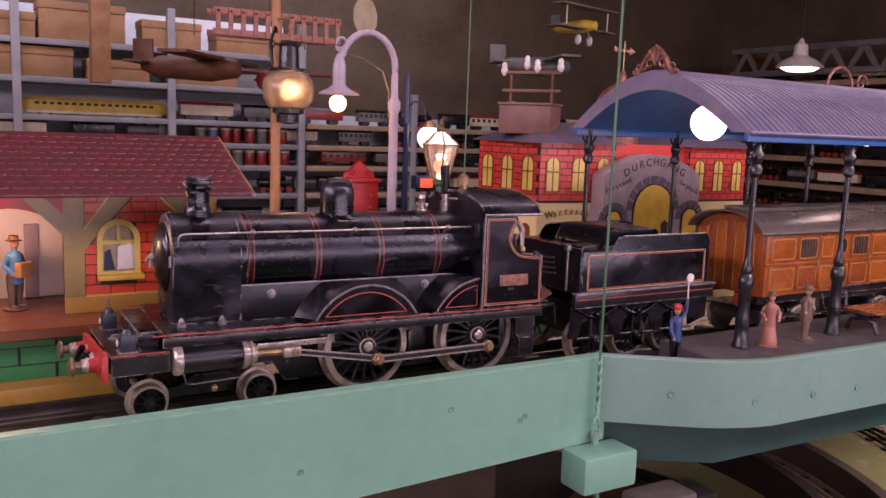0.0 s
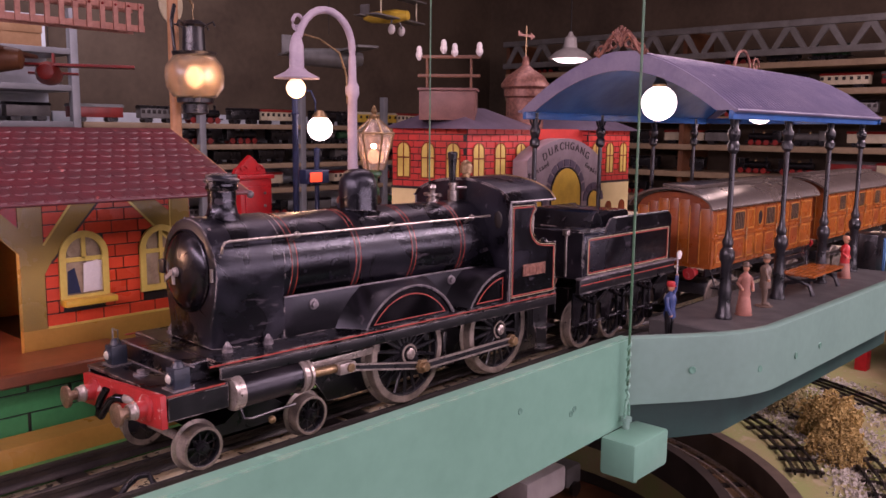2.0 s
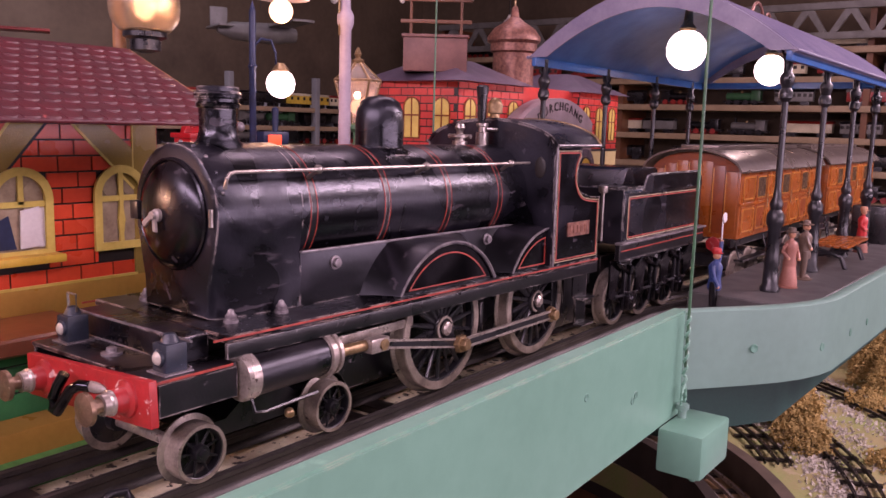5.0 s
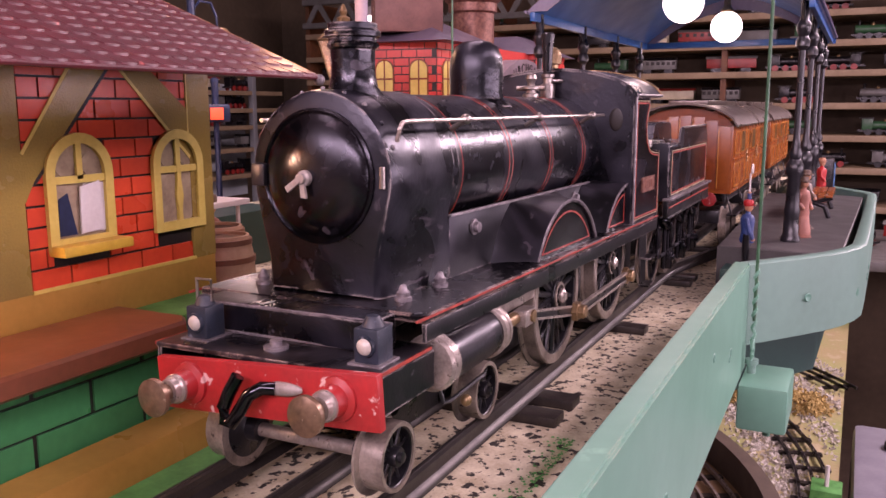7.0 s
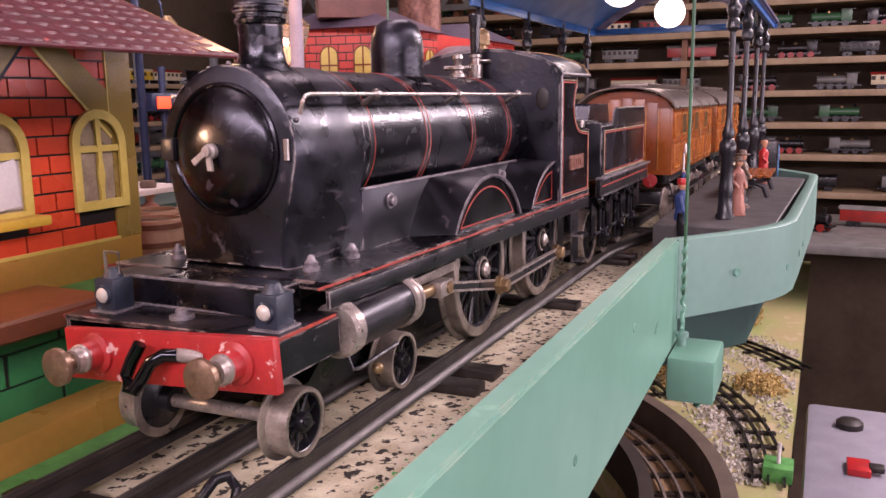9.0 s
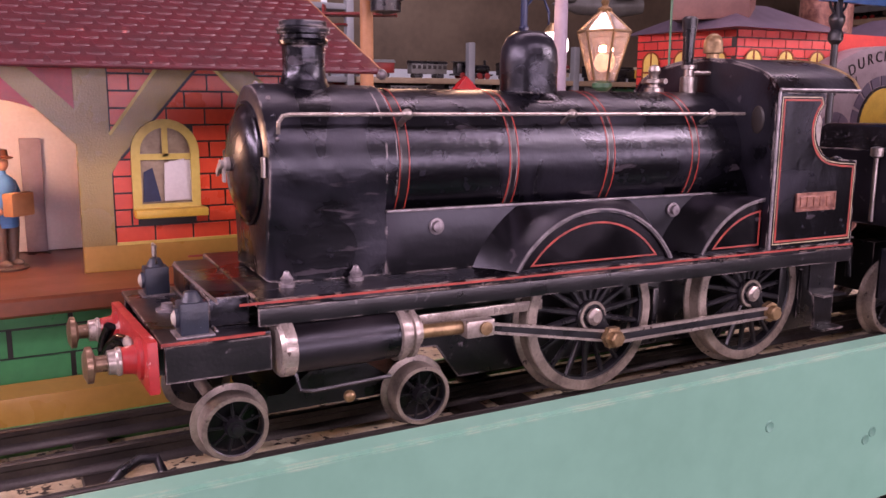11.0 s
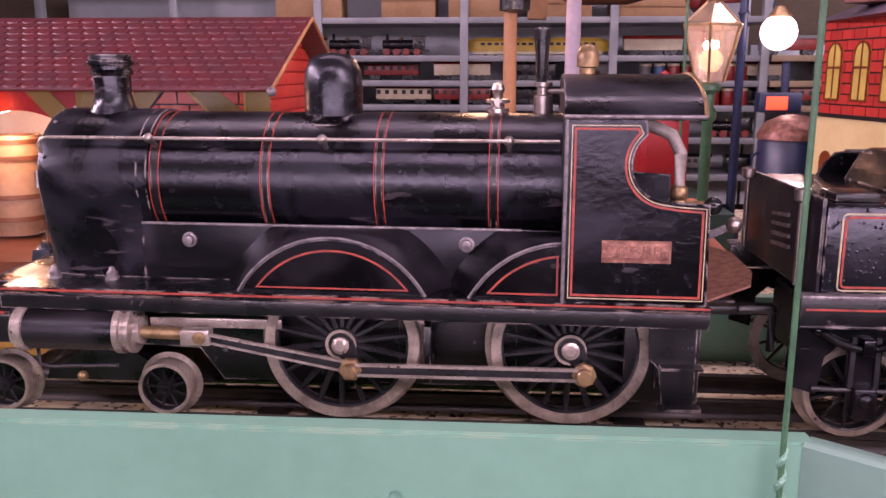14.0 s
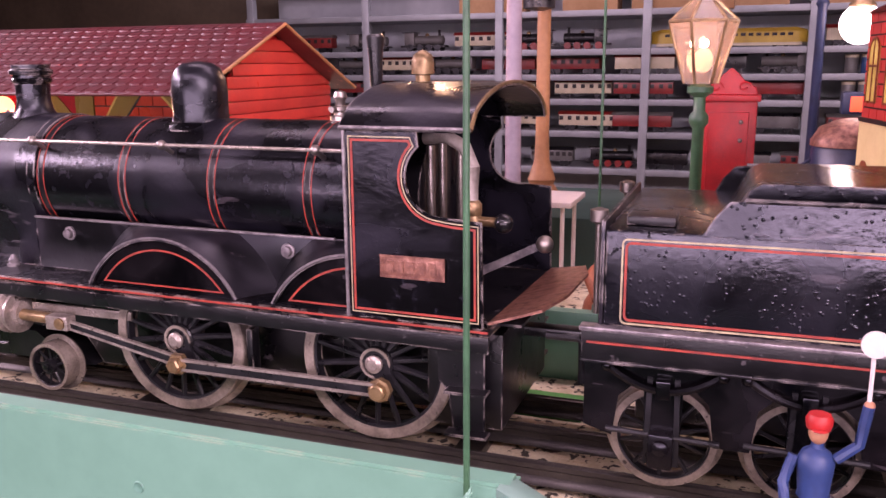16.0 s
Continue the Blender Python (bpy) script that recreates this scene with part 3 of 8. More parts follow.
for s in (-1, 1):
    part("valance", box(0.036, 0.319, s * 0.0462 - 0.0008, s * 0.0462 + 0.0008, 0.0475, 0.0536, 0.0004), BLACK_SOFT, foot)
    part("edge_line", box(0.030, 0.319, s * 0.0470 - 0.0003, s * 0.0470 + 0.0003, 0.0552, 0.0560), LINE_RED, foot, "red painted edge line")
    part("side_frame", slab([(0.004, 0.03), (0.11, 0.026), (0.12, 0.012), (0.30, 0.012), (0.315, 0.03), (0.315, 0.053), (0.004, 0.0455)], "y", s * 0.0215 - 0.0008, s * 0.0215 + 0.0008), BLACK_SOFT, loco)
deck = part("front_deck", box(0.003, 0.038, -0.0415, 0.0415, 0.0445, 0.0462, 0.0005), BLACK_CHIPPED, loco)
part("deck_step", box(0.022, 0.0358, -0.036, 0.036, 0.0463, 0.0562, 0.0008), BLACK, loco)
# pale bar on the step's top edge: rubbed metal, its highlight painted in too
part("step_edge", rod((0.0222, -0.0355, 0.0560), (0.0222, 0.0355, 0.0560), 0.0006, seg=6), LINE_GREY, deck)
part("step_seam", rod((0.0219, -0.0355, 0.0466), (0.0219, 0.0355, 0.0466), 0.0005, seg=6), LINE_GREY, deck)
part("deck_bolt", lathe([(0.004, 0.0462), (0.004, 0.0472), (0.002, 0.0472), (0.002, 0.049), (0, 0.0492)], (0.013, 0.001, 0)), LINE_GREY, deck)
for s in (-1, 1):
    part("deck_line", box(0.003, 0.036, s * 0.0416 - 0.0003, s * 0.0416 + 0.0003, 0.0453, 0.0462), LINE_RED, deck, "red painted edge line")
    part("deck_side", box(0.004, 0.038, s * 0.041 - 0.0007, s * 0.041 + 0.0007, 0.033, 0.0446), BLACK_SOFT, deck)

# buffer beam
beam = part("buffer_beam", box(-0.0015, 0.0018, -0.0425, 0.0425, 0.0295, 0.0462, 0.0006), BEAM_RED, loco, "red painted buffer beam, chipped")
for s in (-1, 1):
    b = part("buffer", lathe([(0.0068, 0), (0.0066, 0.0010), (0.0048, 0.0018), (0.0042, 0.0060), (0.0040, 0.0062)], (-0.0015, s * 0.0285, 0.0385), (-1, 0, 0)), BEAM_RED, beam)
    part("buffer_shank", lathe([(0.0040, 0.0058), (0.0046, 0.0062), (0.0046, 0.0072), (0.0040, 0.0078), (0.0038, 0.0100), (0.003, 0.0102)], (-0.0015, s * 0.0285, 0.0385), (-1, 0, 0)), STEEL, beam, "grey rubbed buffer shank")
    part("buffer_head", lathe([(0.0026, 0.0098), (0.0026, 0.0135), (0.0058, 0.0145), (0.0058, 0.0162), (0.0035, 0.0172), (0, 0.0175)], (-0.0015, s * 0.0285, 0.0385), (-1, 0, 0)), BUFFER_HEAD, beam, "bronze buffer head")
def fit_beam(ob):
    """Tilts, narrows and shifts the front beam to fit the camera's view."""
    for o in (ob, *ob.children_recursive):
        o.data.transform(Matrix.Translation((0, -0.0040, 0.0372)) @ Matrix.Rotation(radians(-3.4), 4, "X") @ Matrix.Diagonal((1, 0.955, 1, 1)) @ Matrix.Translation((0, 0, -0.0378)))


hook = [(-0.0030, -0.0070, 0.0400), (-0.0050, -0.0035, 0.0405), (-0.0065, 0.0005, 0.0385), (-0.0085, 0.0030, 0.0340), (-0.0095, 0.0055, 0.0305), (-0.0095, 0.0080, 0.0310), (-0.0090, 0.0085, 0.0350), (-0.0080, 0.0065, 0.0395), (-0.0065, 0.0040, 0.0440)]
part("coupling_hook", sweep(hook, 0.0021, 12), BLACK_DOOR, beam)
part("hook_plate", ball((-0.0026, -0.0090, 0.0400), 0.0045, s=(0.38, 1.75, 0.48)), MATT_NICKEL, beam)

fit_beam(beam)

# front lamps on the deck
for s in (-1, 1):
    y = s * 0.0320 - 0.0015
    la = part("deck_lamp", box(0.010, 0.019, y - 0.0042, y + 0.0042, 0.0464, 0.0572, 0.0008), LAMP_BLUE, loco, "small slate blue headlamp")
    part("lens", lathe([(0.0025, 0), (0.0025, 0.0008), (0.0016, 0.0017), (0, 0.0020)], (0.0098, y, 0.0520), (-1, 0, 0), 20), TOY_LENS, la, "off-white lens")
    part("lens_ring", lathe([(0.0025, 0), (0.0033, 0), (0.0031, 0.0010), (0.0026, 0.0010), (0.0025, 0)], (0.0099, y, 0.0520), (-1, 0, 0), 20), LAMP_BLUE, la)
    part("lamp_top", lathe([(0.0035, 0.0572), (0.0028, 0.0588), (0.002, 0.0602), (0, 0.0608)], (0.0145, y, 0), seg=14), LAMP_BLUE, la)
    part("lamp_base", box(0.0085, 0.0205, y - 0.0055, y + 0.0055, 0.0461, 0.0468), LINE_GREY, la)
    if s > 0:
        part("lamp_loop", sweep([(0.0145, y - 0.003, 0.0585), (0.0145, y - 0.003, 0.0655), (0.0145, y + 0.003, 0.0655), (0.0145, y + 0.003, 0.0585)], 0.0006, 6), NICKEL, la)

# smokebox: round above, drawn in below
def keyhole(r, foot_half, low):
    pts = arc(0, CZ, r, -18, 198, 36)
    pts += [(-r * 0.90, CZ - 0.016), (-foot_half, low + 0.012), (-foot_half * 0.97, low), (foot_half * 0.97, low), (foot_half, low + 0.012), (r * 0.90, CZ - 0.016)]
    return pts


sbx = loft([(0.0452, keyhole(0.0265, 0.0215, 0.0575)), (0.0460, keyhole(0.0285, 0.0226, 0.0568)), (0.049, keyhole(0.0292, 0.0240, 0.0566)), (0.060, keyhole(0.0292, 0.0262, 0.0566)), (0.0895, keyhole(0.0290, 0.0272, 0.0566))])
smokebox = part("smokebox", sbx, BLACK, loco)
part("smokebox_rim", lathe([(0.0230, -0.0004), (0.0230, 0.0010), (0.0222, 0.0016), (0.0216, 0.0010), (0.0216, -0.0004)], (0.0452, 0, CZ), (-1, 0, 0), 48), BLACK_DOOR, smokebox)
door = part("smokebox_door", lathe([(0.0218, 0), (0.0210, 0.0018), (0.0180, 0.0038), (0.0130, 0.0055), (0.0070, 0.0064), (0.0, 0.0067)], (0.0452, 0, CZ), (-1, 0, 0), 48), BLACK_DOOR, smokebox)
dart = lathe([(0.0026, 0), (0.0026, 0.0016), (0.0017, 0.0022), (0.0017, 0.0036), (0, 0.0038)], (0.0385, 0, CZ), (-1, 0, 0), 16)
slab([(-0.0009, CZ), (0.0009, CZ), (0.0004, CZ - 0.0064), (-0.0018, CZ - 0.0066)], "x", 0.0358, 0.0368, dart)
slab([(-0.0005, CZ - 0.001), (0.0008, CZ + 0.0005), (0.0060, CZ - 0.0030), (0.0048, CZ - 0.0048)], "x", 0.0346, 0.0356, dart)
part("door_handle", dart, MATT_NICKEL, door, "matt nickel door handles")
part("door_hinge", box(0.0415, 0.046, 0.0205, 0.0265, CZ - 0.004, CZ + 0.004, 0.001), BLACK_IRON, smokebox)
part("door_catch", rod((0.0445, -0.0262, CZ - 0.003), (0.0445, -0.0262, CZ + 0.004), 0.0010), NICKEL, smokebox)
for x in (0.0505, 0.0762):
    for s in (-1, 1):
        part("bolt", lathe([(0.0030, 0.0565), (0.0030, 0.0578), (0.0021, 0.0580), (0.0024, 0.0594), (0.0016, 0.0602), (0.0010, 0.0618), (0, 0.0622)], (x, s * 0.0300, 0), seg=12), LINE_GREY, foot)
for i in range(9):
    a = radians(20 + i * 17.5)
    part("rivet", ball((0.0492, -0.0292 * math.cos(a), CZ + 0.0292 * math.sin(a)), 0.0009, seg=8), BLACK, smokebox)

# boiler, bands, clothing plates
boiler = part("boiler", lathe([(BR, 0.0890), (BR, 0.2648)], (0, 0, CZ), (1, 0, 0), 64), BLACK, loco)
part("boiler_ring", lathe([(BR, 0.0888), (BR + 0.0010, 0.0890), (BR + 0.0010, 0.0935), (BR, 0.0937)], (0, 0, CZ), (1, 0, 0), 64), BLACK, boiler)
for x in (0.0965, 0.1435, 0.1905, 0.2365):
    for dx in (-0.0019, 0.0019):
        part("lining_band", lathe([(BR, x + dx - 0.0002), (BR + 0.0002, x + dx - 0.0002), (BR + 0.0002, x + dx + 0.0002), (BR, x + dx + 0.0002)], (0, 0, CZ), (1, 0, 0), 64), LINE_RED, boiler, "red lined boiler band")
    part("band", lathe([(BR, x - 0.0014), (BR + 0.0001, x - 0.0014), (BR + 0.0001, x + 0.0014), (BR, x + 0.0014)], (0, 0, CZ), (1, 0, 0), 64), BLACK_SOFT, boiler)
for s in (-1, 1):
    y = s * 0.0268
    pl = part("clothing_plate", box(0.0895, 0.2645, min(y, y - s * 0.001), max(y, y - s * 0.001), 0.0565, 0.0805, 0.0003), BLACK_BODY, loco)
    part("plate_lip", box(0.0895, 0.2480, y - 0.0009, y + 0.0009, 0.0800, 0.0810, 0.0003), LINE_GREY, pl)
    for x, z in ((0.110, 0.0738), (0.226, 0.0742)):
        part("bolt", lathe([(0.0032, 0), (0.0032, 0.0008), (0.0023, 0.0010), (0.0021, 0.0026), (0, 0.0030)], (x, y, z), (0, s, 0), 14), LINE_GREY, pl)
    # splashers
    for cx, a0, a1 in ((0.1737, 28.5, 151.5), (0.2660, 92.0, 151.5)):
        inner, outer = arc(cx, 0.0362, 0.0418, a0, a1, 24), arc(cx, 0.0362, 0.0432, a0, a1, 24)
        poly = inner + [(inner[-1][0], 0.0565), (inner[0][0], 0.0565)] if a0 > 60 else inner
        ya, yb = y, s * 0.0428
        sp = part("splasher", slab(poly, "y", ya, yb), BLACK_DOOR, loco)
        part("splasher_rim", slab(outer + inner[::-1], "y", s * 0.0400, s * 0.0442), BLACK_BODY, sp)
        fair, rows, reach = bmesh.new(), [], 0.0520
        low = math.degrees(math.asin(0.0203 / reach))
        for k in range(25):
            u = k / 24
            a, b = radians(a0 + (a1 - a0) * u), radians((low if a0 < 60 else 92) + (180 - low - (low if a0 < 60 else 92)) * u)
            p0 = Vector((cx + 0.0432 * math.cos(a), s * 0.0440, 0.0362 + 0.0432 * math.sin(a)))
            p1 = Vector((cx + reach * math.cos(b), s * 0.0266, min(0.0802, 0.0362 + reach * math.sin(b))))
            mid = p0.lerp(p1, 0.45)
            mid.y -= s * 0.0022
            rows.append([fair.verts.new(q) for q in (p0, mid, p1)])
        for r0, r1 in zip(rows, rows[1:]):
            for k in (0, 1):
                fair.faces.new((r0[k], r0[k + 1], r1[k + 1], r1[k]))
        part("splasher_fairing", fair, BLACK_BODY, sp, "smooth plate swept in to the boiler")
        part("rim_edge", ribbon(arc(cx, 0.0362, 0.0430, a0, a1, 24), "y", s * 0.0438, 0.0004, s * 0.0007), LINE_GREY, sp)
        if a0 < 60:
            ln = arc(cx, 0.0362, 0.0375, 36, 144, 22)
        else:
            ln = arc(cx, 0.0362, 0.0375, 96, 144, 12)
            ln = [(ln[0][0], 0.0585)] + ln
        ln[-1] = (ln[-1][0], 0.0585)
        if a0 < 60:
            ln[0] = (ln[0][0], 0.0585)
        part("lining", ribbon(ln, "y", s * 0.0428, 0.0004, s * 0.0002, closed=True), LINE_RED, sp, "red painted lining")

# handrail
hr = [(0.0490, -0.0292, 0.1095), (0.0490, -0.0302, 0.1135), (0.0505, -0.0304, 0.1155), (0.053, -0.0304, 0.1160), (0.262, -0.0300, 0.1160)]
for s in (-1, 1):
    rail = part("handrail", sweep([(x, y * -s, z) for x, y, z in (hr if s < 0 else hr[3:])], 0.00075, 8), STEEL, boiler, "thin steel handrail")
    for x in (0.0965, 0.1685, 0.2425):
        part("handrail_knob", ball((x, s * 0.0302, 0.1160), 0.0021, rod((x, s * 0.020, 0.110), (x, s * 0.030, 0.1159), 0.0011, seg=8)), NICKEL, rail)

# chimney, dome, fittings
part("chimney", lathe([(0.0125, 0.119), (0.0115, 0.124), (0.0088, 0.1275), (0.0078, 0.132), (0.0080, 0.1405), (0.0090, 0.1412), (0.0093, 0.1425), (0.0086, 0.1432), (0.0086, 0.1445),
                       (0.0098, 0.1450), (0.0100, 0.1468), (0.0088, 0.1476), (0.0088, 0.1495), (0.0070, 0.1498), (0.0064, 0.1490), (0.0062, 0.130)], (0.0675, 0, 0), seg=36), BLACK, loco)
part("dome", lathe([(0.0165, 0.1205), (0.0150, 0.1225), (0.0126, 0.1242), (0.0122, 0.128), (0.0124, 0.1365), (0.0118, 0.1425), (0.0098, 0.1472), (0.0062, 0.1496), (0, 0.1504)], (0.1665, 0, 0), seg=40), BLACK, loco)
sv = part("safety_valve", lathe([(0.0045, 0.124), (0.0045, 0.1272), (0.0028, 0.1276), (0.0028, 0.1292), (0.0052, 0.1296), (0.0052, 0.1310), (0.0020, 0.1314), (0.0020, 0.1332), (0.0030, 0.1350), (0.0024, 0.1372), (0, 0.1380)], (0.2365, 0.002, 0), seg=18), NICKEL, loco, "nickel safety valve")
part("valve_arm", rod((0.2365, -0.006, 0.1302), (0.2365, 0.010, 0.1302), 0.0013, seg=10), NICKEL, sv)
reg = part("filler_valve", lathe([(0.004, 0.124), (0.004, 0.1325), (0.0026, 0.133), (0.0026, 0.136), (0.0036, 0.1364), (0.0036, 0.138), (0.002, 0.1382)], (0.2555, 0.0, 0), seg=16), NICKEL, loco)
part("valve_handle", lathe([(0.0020, 0.1380), (0.0026, 0.142), (0.0028, 0.150), (0.0036, 0.1578), (0.0037, 0.1592), (0.0026, 0.1602), (0, 0.1603)], (0.2545, 0.0, 0), seg=18), BLACK_IRON, reg, "black turned handle")
part("lever", rod((0.2555, 0, 0.1345), (0.2655, -0.006, 0.1345), 0.0011, seg=8), NICKEL, reg)

# cab
def cab_side():
    c = arc(0.3015, 0.1095, 0.0135, 128, 262, 16)
    return [(0.2640, 0.0565), (0.2640, 0.1255), (0.2925, 0.1255)] + c + [(0.3050, 0.0957), (0.3165, 0.0950), (0.3172, 0.0565)]


cabs = None
for s in (-1, 1):
    side = part("cab_side", slab(cab_side(), "y", s * 0.0464, s * 0.0474, bevel=0.0002), BLACK_CAB, loco)
    inset = [(0.2672, 0.0600), (0.2672, 0.1222), (0.2895, 0.1222)] + arc(0.3015, 0.1095, 0.0160, 135, 258, 14) + [(0.3052, 0.0928), (0.3140, 0.0922), (0.3142, 0.0600)]
    part("lining", ribbon(inset, "y", s * 0.0474, 0.00042, s * 0.0002, closed=True), LINE_RED, side, "red painted lining")
    out = [(0.2660, 0.0588), (0.2660, 0.1234), (0.2900, 0.1234)] + arc(0.3015, 0.1095, 0.0149, 133, 259, 14) + [(0.3054, 0.0940), (0.3152, 0.0934), (0.3154, 0.0588)]
    part("outer_line", ribbon(out, "y", s * 0.0474, 0.00022, s * 0.00015, closed=True), LINE_CREAM, side, "thin cream lining")
    part("corner_bead", rod((0.2640, s * 0.0474, 0.0566), (0.2640, s * 0.0474, 0.1262), 0.0007, seg=8), LINE_GREY, side)
    if s < 0:
        pt = part("number_plate", box(0.2782, 0.3030, -0.0482, -0.0474, 0.0732, 0.0812, 0.0003), COPPER, side, "worn coppery number plate")
        for i in range(5):
            x = 0.2805 + i * 0.0042
            part("raised_bar", box(x, x + 0.0026, -0.0486, -0.0481, 0.0750, 0.0794), COPPER, pt)
        part("plate_frame", ribbon([(0.2784, 0.0734), (0.3028, 0.0734), (0.3028, 0.0810), (0.2784, 0.0810)], "y", -0.0482, 0.0004, -0.0003, closed=True), COPPER, pt)


def roof_curve(half, z0, rise, n=24):
    return [(-half + 2 * half * i / n, z0 + rise * (1 - ((2 * i / n - 1) ** 2)) ** 0.60) for i in range(n + 1)]


front = [(0.0464, 0.0565), (0.0464, 0.1262)] + roof_curve(0.0464, 0.1262, 0.0140)[::-1][1:-1] + [(-0.0464, 0.1262), (-0.0464, 0.0565)]
spect = part("cab_front", slab(front, "x", 0.2635, 0.2648), BLACK, loco)
for s in (-1, 1):
    win = ball((0.2634, s * 0.0365, 0.1135), 0.0062, s=(0.10, 0.62, 1.0))
    part("spectacle", win, INK, spect, "dark oval lookout window")
rc, rc2 = roof_curve(0.0484, 0.1265, 0.0150), roof_curve(0.0474, 0.1253, 0.0150)
part("cab_roof", loft([(0.2630, rc + rc2[::-1]), (0.3130, rc + rc2[::-1])]), BLACK, loco)
part("roof_edge", sweep([(0.3130, y, z) for y, z in rc], 0.0008, 6), BRASS, loco, "brassy worn roof edge")
for s in (-1, 1):
    part("roof_gutter", rod((0.2630, s * 0.0484, 0.1265), (0.3130, s * 0.0484, 0.1265), 0.0008, seg=8), LINE_GREY, loco)
wh = part("whistle_dome", lathe([(0.0048, 0.139), (0.0048, 0.1412), (0.0030, 0.1416), (0.0030, 0.1440), (0.0046, 0.1444), (0.0046, 0.1492), (0.0036, 0.1520), (0.0015, 0.1535), (0, 0.1538)], (0.2735, 0.004, 0), seg=20), BRASS, loco, "brass whistle dome")
part("cab_floor", box(0.265, 0.329, -0.040, 0.040, 0.0566, 0.0575), BLACK_SOFT, loco)
fall = slab([(0.318, -0.044), (0.336, -0.036), (0.341, -0.018), (0.341, 0.018), (0.336, 0.036), (0.318, 0.044)], "z", 0.0575, 0.0585)
bmesh.ops.rotate(fall, verts=fall.verts, cent=(0.318, 0, 0.0575), matrix=Matrix.Rotation(radians(-14), 3, "Y"))
part("fall_plate", fall, COPPER, loco, "chequered coppery fall plate")
# backhead and its pipes
part("backhead", slab(arc(0, CZ, 0.026, 0, 180, 20) + [(-0.026, 0.058), (0.026, 0.058)], "x", 0.2650, 0.2840), BLACK_SOFT, loco)
pipe = [(0.287, -0.026, 0.1215), (0.296, -0.028, 0.1225), (0.304, -0.030, 0.1190), (0.3075, -0.031, 0.1120), (0.3075, -0.031, 0.0860), (0.3065, -0.031, 0.0780), (0.302, -0.030, 0.0730), (0.296, -0.029, 0.0715)]
part("steam_pipe", sweep(pipe, 0.0025, 12), MATT_NICKEL, loco, "bent matt nickel steam pipe")
part("pipe_union", lathe([(0.0032, 0.0865), (0.0036, 0.088), (0.0036, 0.093), (0.0030, 0.0945), (0.0034, 0.0950), (0.0034, 0.0985), (0.0022, 0.1)], (0.3075, -0.031, 0), seg=12), BRASS, loco)
cock = part("stop_cock", rod((0.3075, -0.031, 0.0925), (0.3215, -0.033, 0.0925), 0.0018, seg=10), BRASS, loco)
part("cock_knob", ball((0.3200, -0.0335, 0.0925), 0.0036, seg=12), BLACK_IRON, cock)
lever = part("regulator_lever", slab([(0.3000, 0.0690), (0.3010, 0.0660), (0.3300, 0.0810), (0.3295, 0.0838)], "y", -0.020, -0.0185), LINE_GREY, loco, "steel reversing lever")
part("lever_ball", ball((0.3315, -0.0195, 0.0830), 0.0033), NICKEL, lever)
for y in (-0.020, -0.008, 0.012):
    part("gauge_tube", rod((0.2865, y, 0.070), (0.2865, y, 0.118), 0.0018, seg=10), NICKEL, loco)

# driving wheels: rim, tyre with flange, tapered spokes, boss and balance weight
def spoked_wheel(name, parent, cx, cz, r, s, yo, spokes, hub, parts_label="", w=0.0075):
    """A wheel whose outer face is at yo on side s."""
    rim = lathe([(r * 0.86, 0), (r * 0.985, 0), (r, 0.0006), (r, w - 0.0014), (r + 0.0022, w - 0.0008), (r + 0.0022, w), (r * 0.86, w), (r * 0.86, 0)], (cx, yo, cz), (0, -s, 0), 48)
    wheel = part(name, rim, TYRE, parent, parts_label)
    c = bmesh.new()
    for i in range(spokes):
        a = 2 * math.pi * (i + 0.4) / spokes
        d = Vector((math.cos(a), 0, math.sin(a)))
        p0 = Vector((cx, yo - s * 0.0026, cz))
        rod(p0 + d * hub * 0.8, p0 + d * r * 0.88, 0.0013 * r / 0.032 + 0.0002, 0.0009 * r / 0.032 + 0.0002, 6, c)
    part("spokes", c, BLACK_IRON, wheel)
    part("inner_rim", lathe([(r * 0.83, 0.0010), (r * 0.875, 0.0006), (r * 0.875, 0.005), (r * 0.83, 0.0048), (r * 0.83, 0.0010)], (cx, yo, cz), (0, -s, 0), 40), BLACK_IRON, wheel)
    part("hub", lathe([(hub, 0.005), (hub, 0.0004), (hub * 0.9, -0.0004), (hub * 0.55, -0.0004), (hub * 0.5, -0.0016), (hub * 0.2, -0.0018), (0, -0.0018)], (cx, yo, cz), (0, -s, 0), 22), BLACK_IRON, wheel)
    return wheel


for cx in (0.1745, 0.2668):
    for s in (-1, 1):
        wl = spoked_wheel("driving_wheel", loco, cx, 0.0340, 0.0320, s, s * 0.0372, 18, 0.0068)
        part("axle_end", lathe([(0.0036, 0), (0.0036, 0.0012), (0.0028, 0.0016), (0.0020, 0.0024), (0, 0.0025)], (cx, s * 0.0386, 0.0340), (0, s, 0), 18), STEEL, wl, "worn steel axle end")
        part("hub_ring", lathe([(0.0052, 0.0), (0.0064, 0.0), (0.0064, 0.0008), (0.0052, 0.0008), (0.0052, 0.0)], (cx, s * 0.0376, 0.0340), (0, s, 0), 24), TYRE, wl)
        kx, kz = cx + 0.0050, 0.0262
        part("crank", slab([(cx - 0.0052, 0.0350), (cx + 0.0050, 0.0365), (kx + 0.0036, kz), (kx, kz - 0.0036), (kx - 0.0036, kz + 0.0004)], "y", s * 0.0374, s * 0.0386), BLACK_IRON, wl)
    part("axle", rod((cx, -0.036, 0.034), (cx, 0.036, 0.034), 0.003), STEEL, loco)
    for s in (-1, 1):
        part("brake_block", box(cx + 0.0335, cx + 0.0365, s * 0.034 - 0.003, s * 0.034 + 0.003, 0.018, 0.042, 0.0008), BLACK_SOFT, loco)

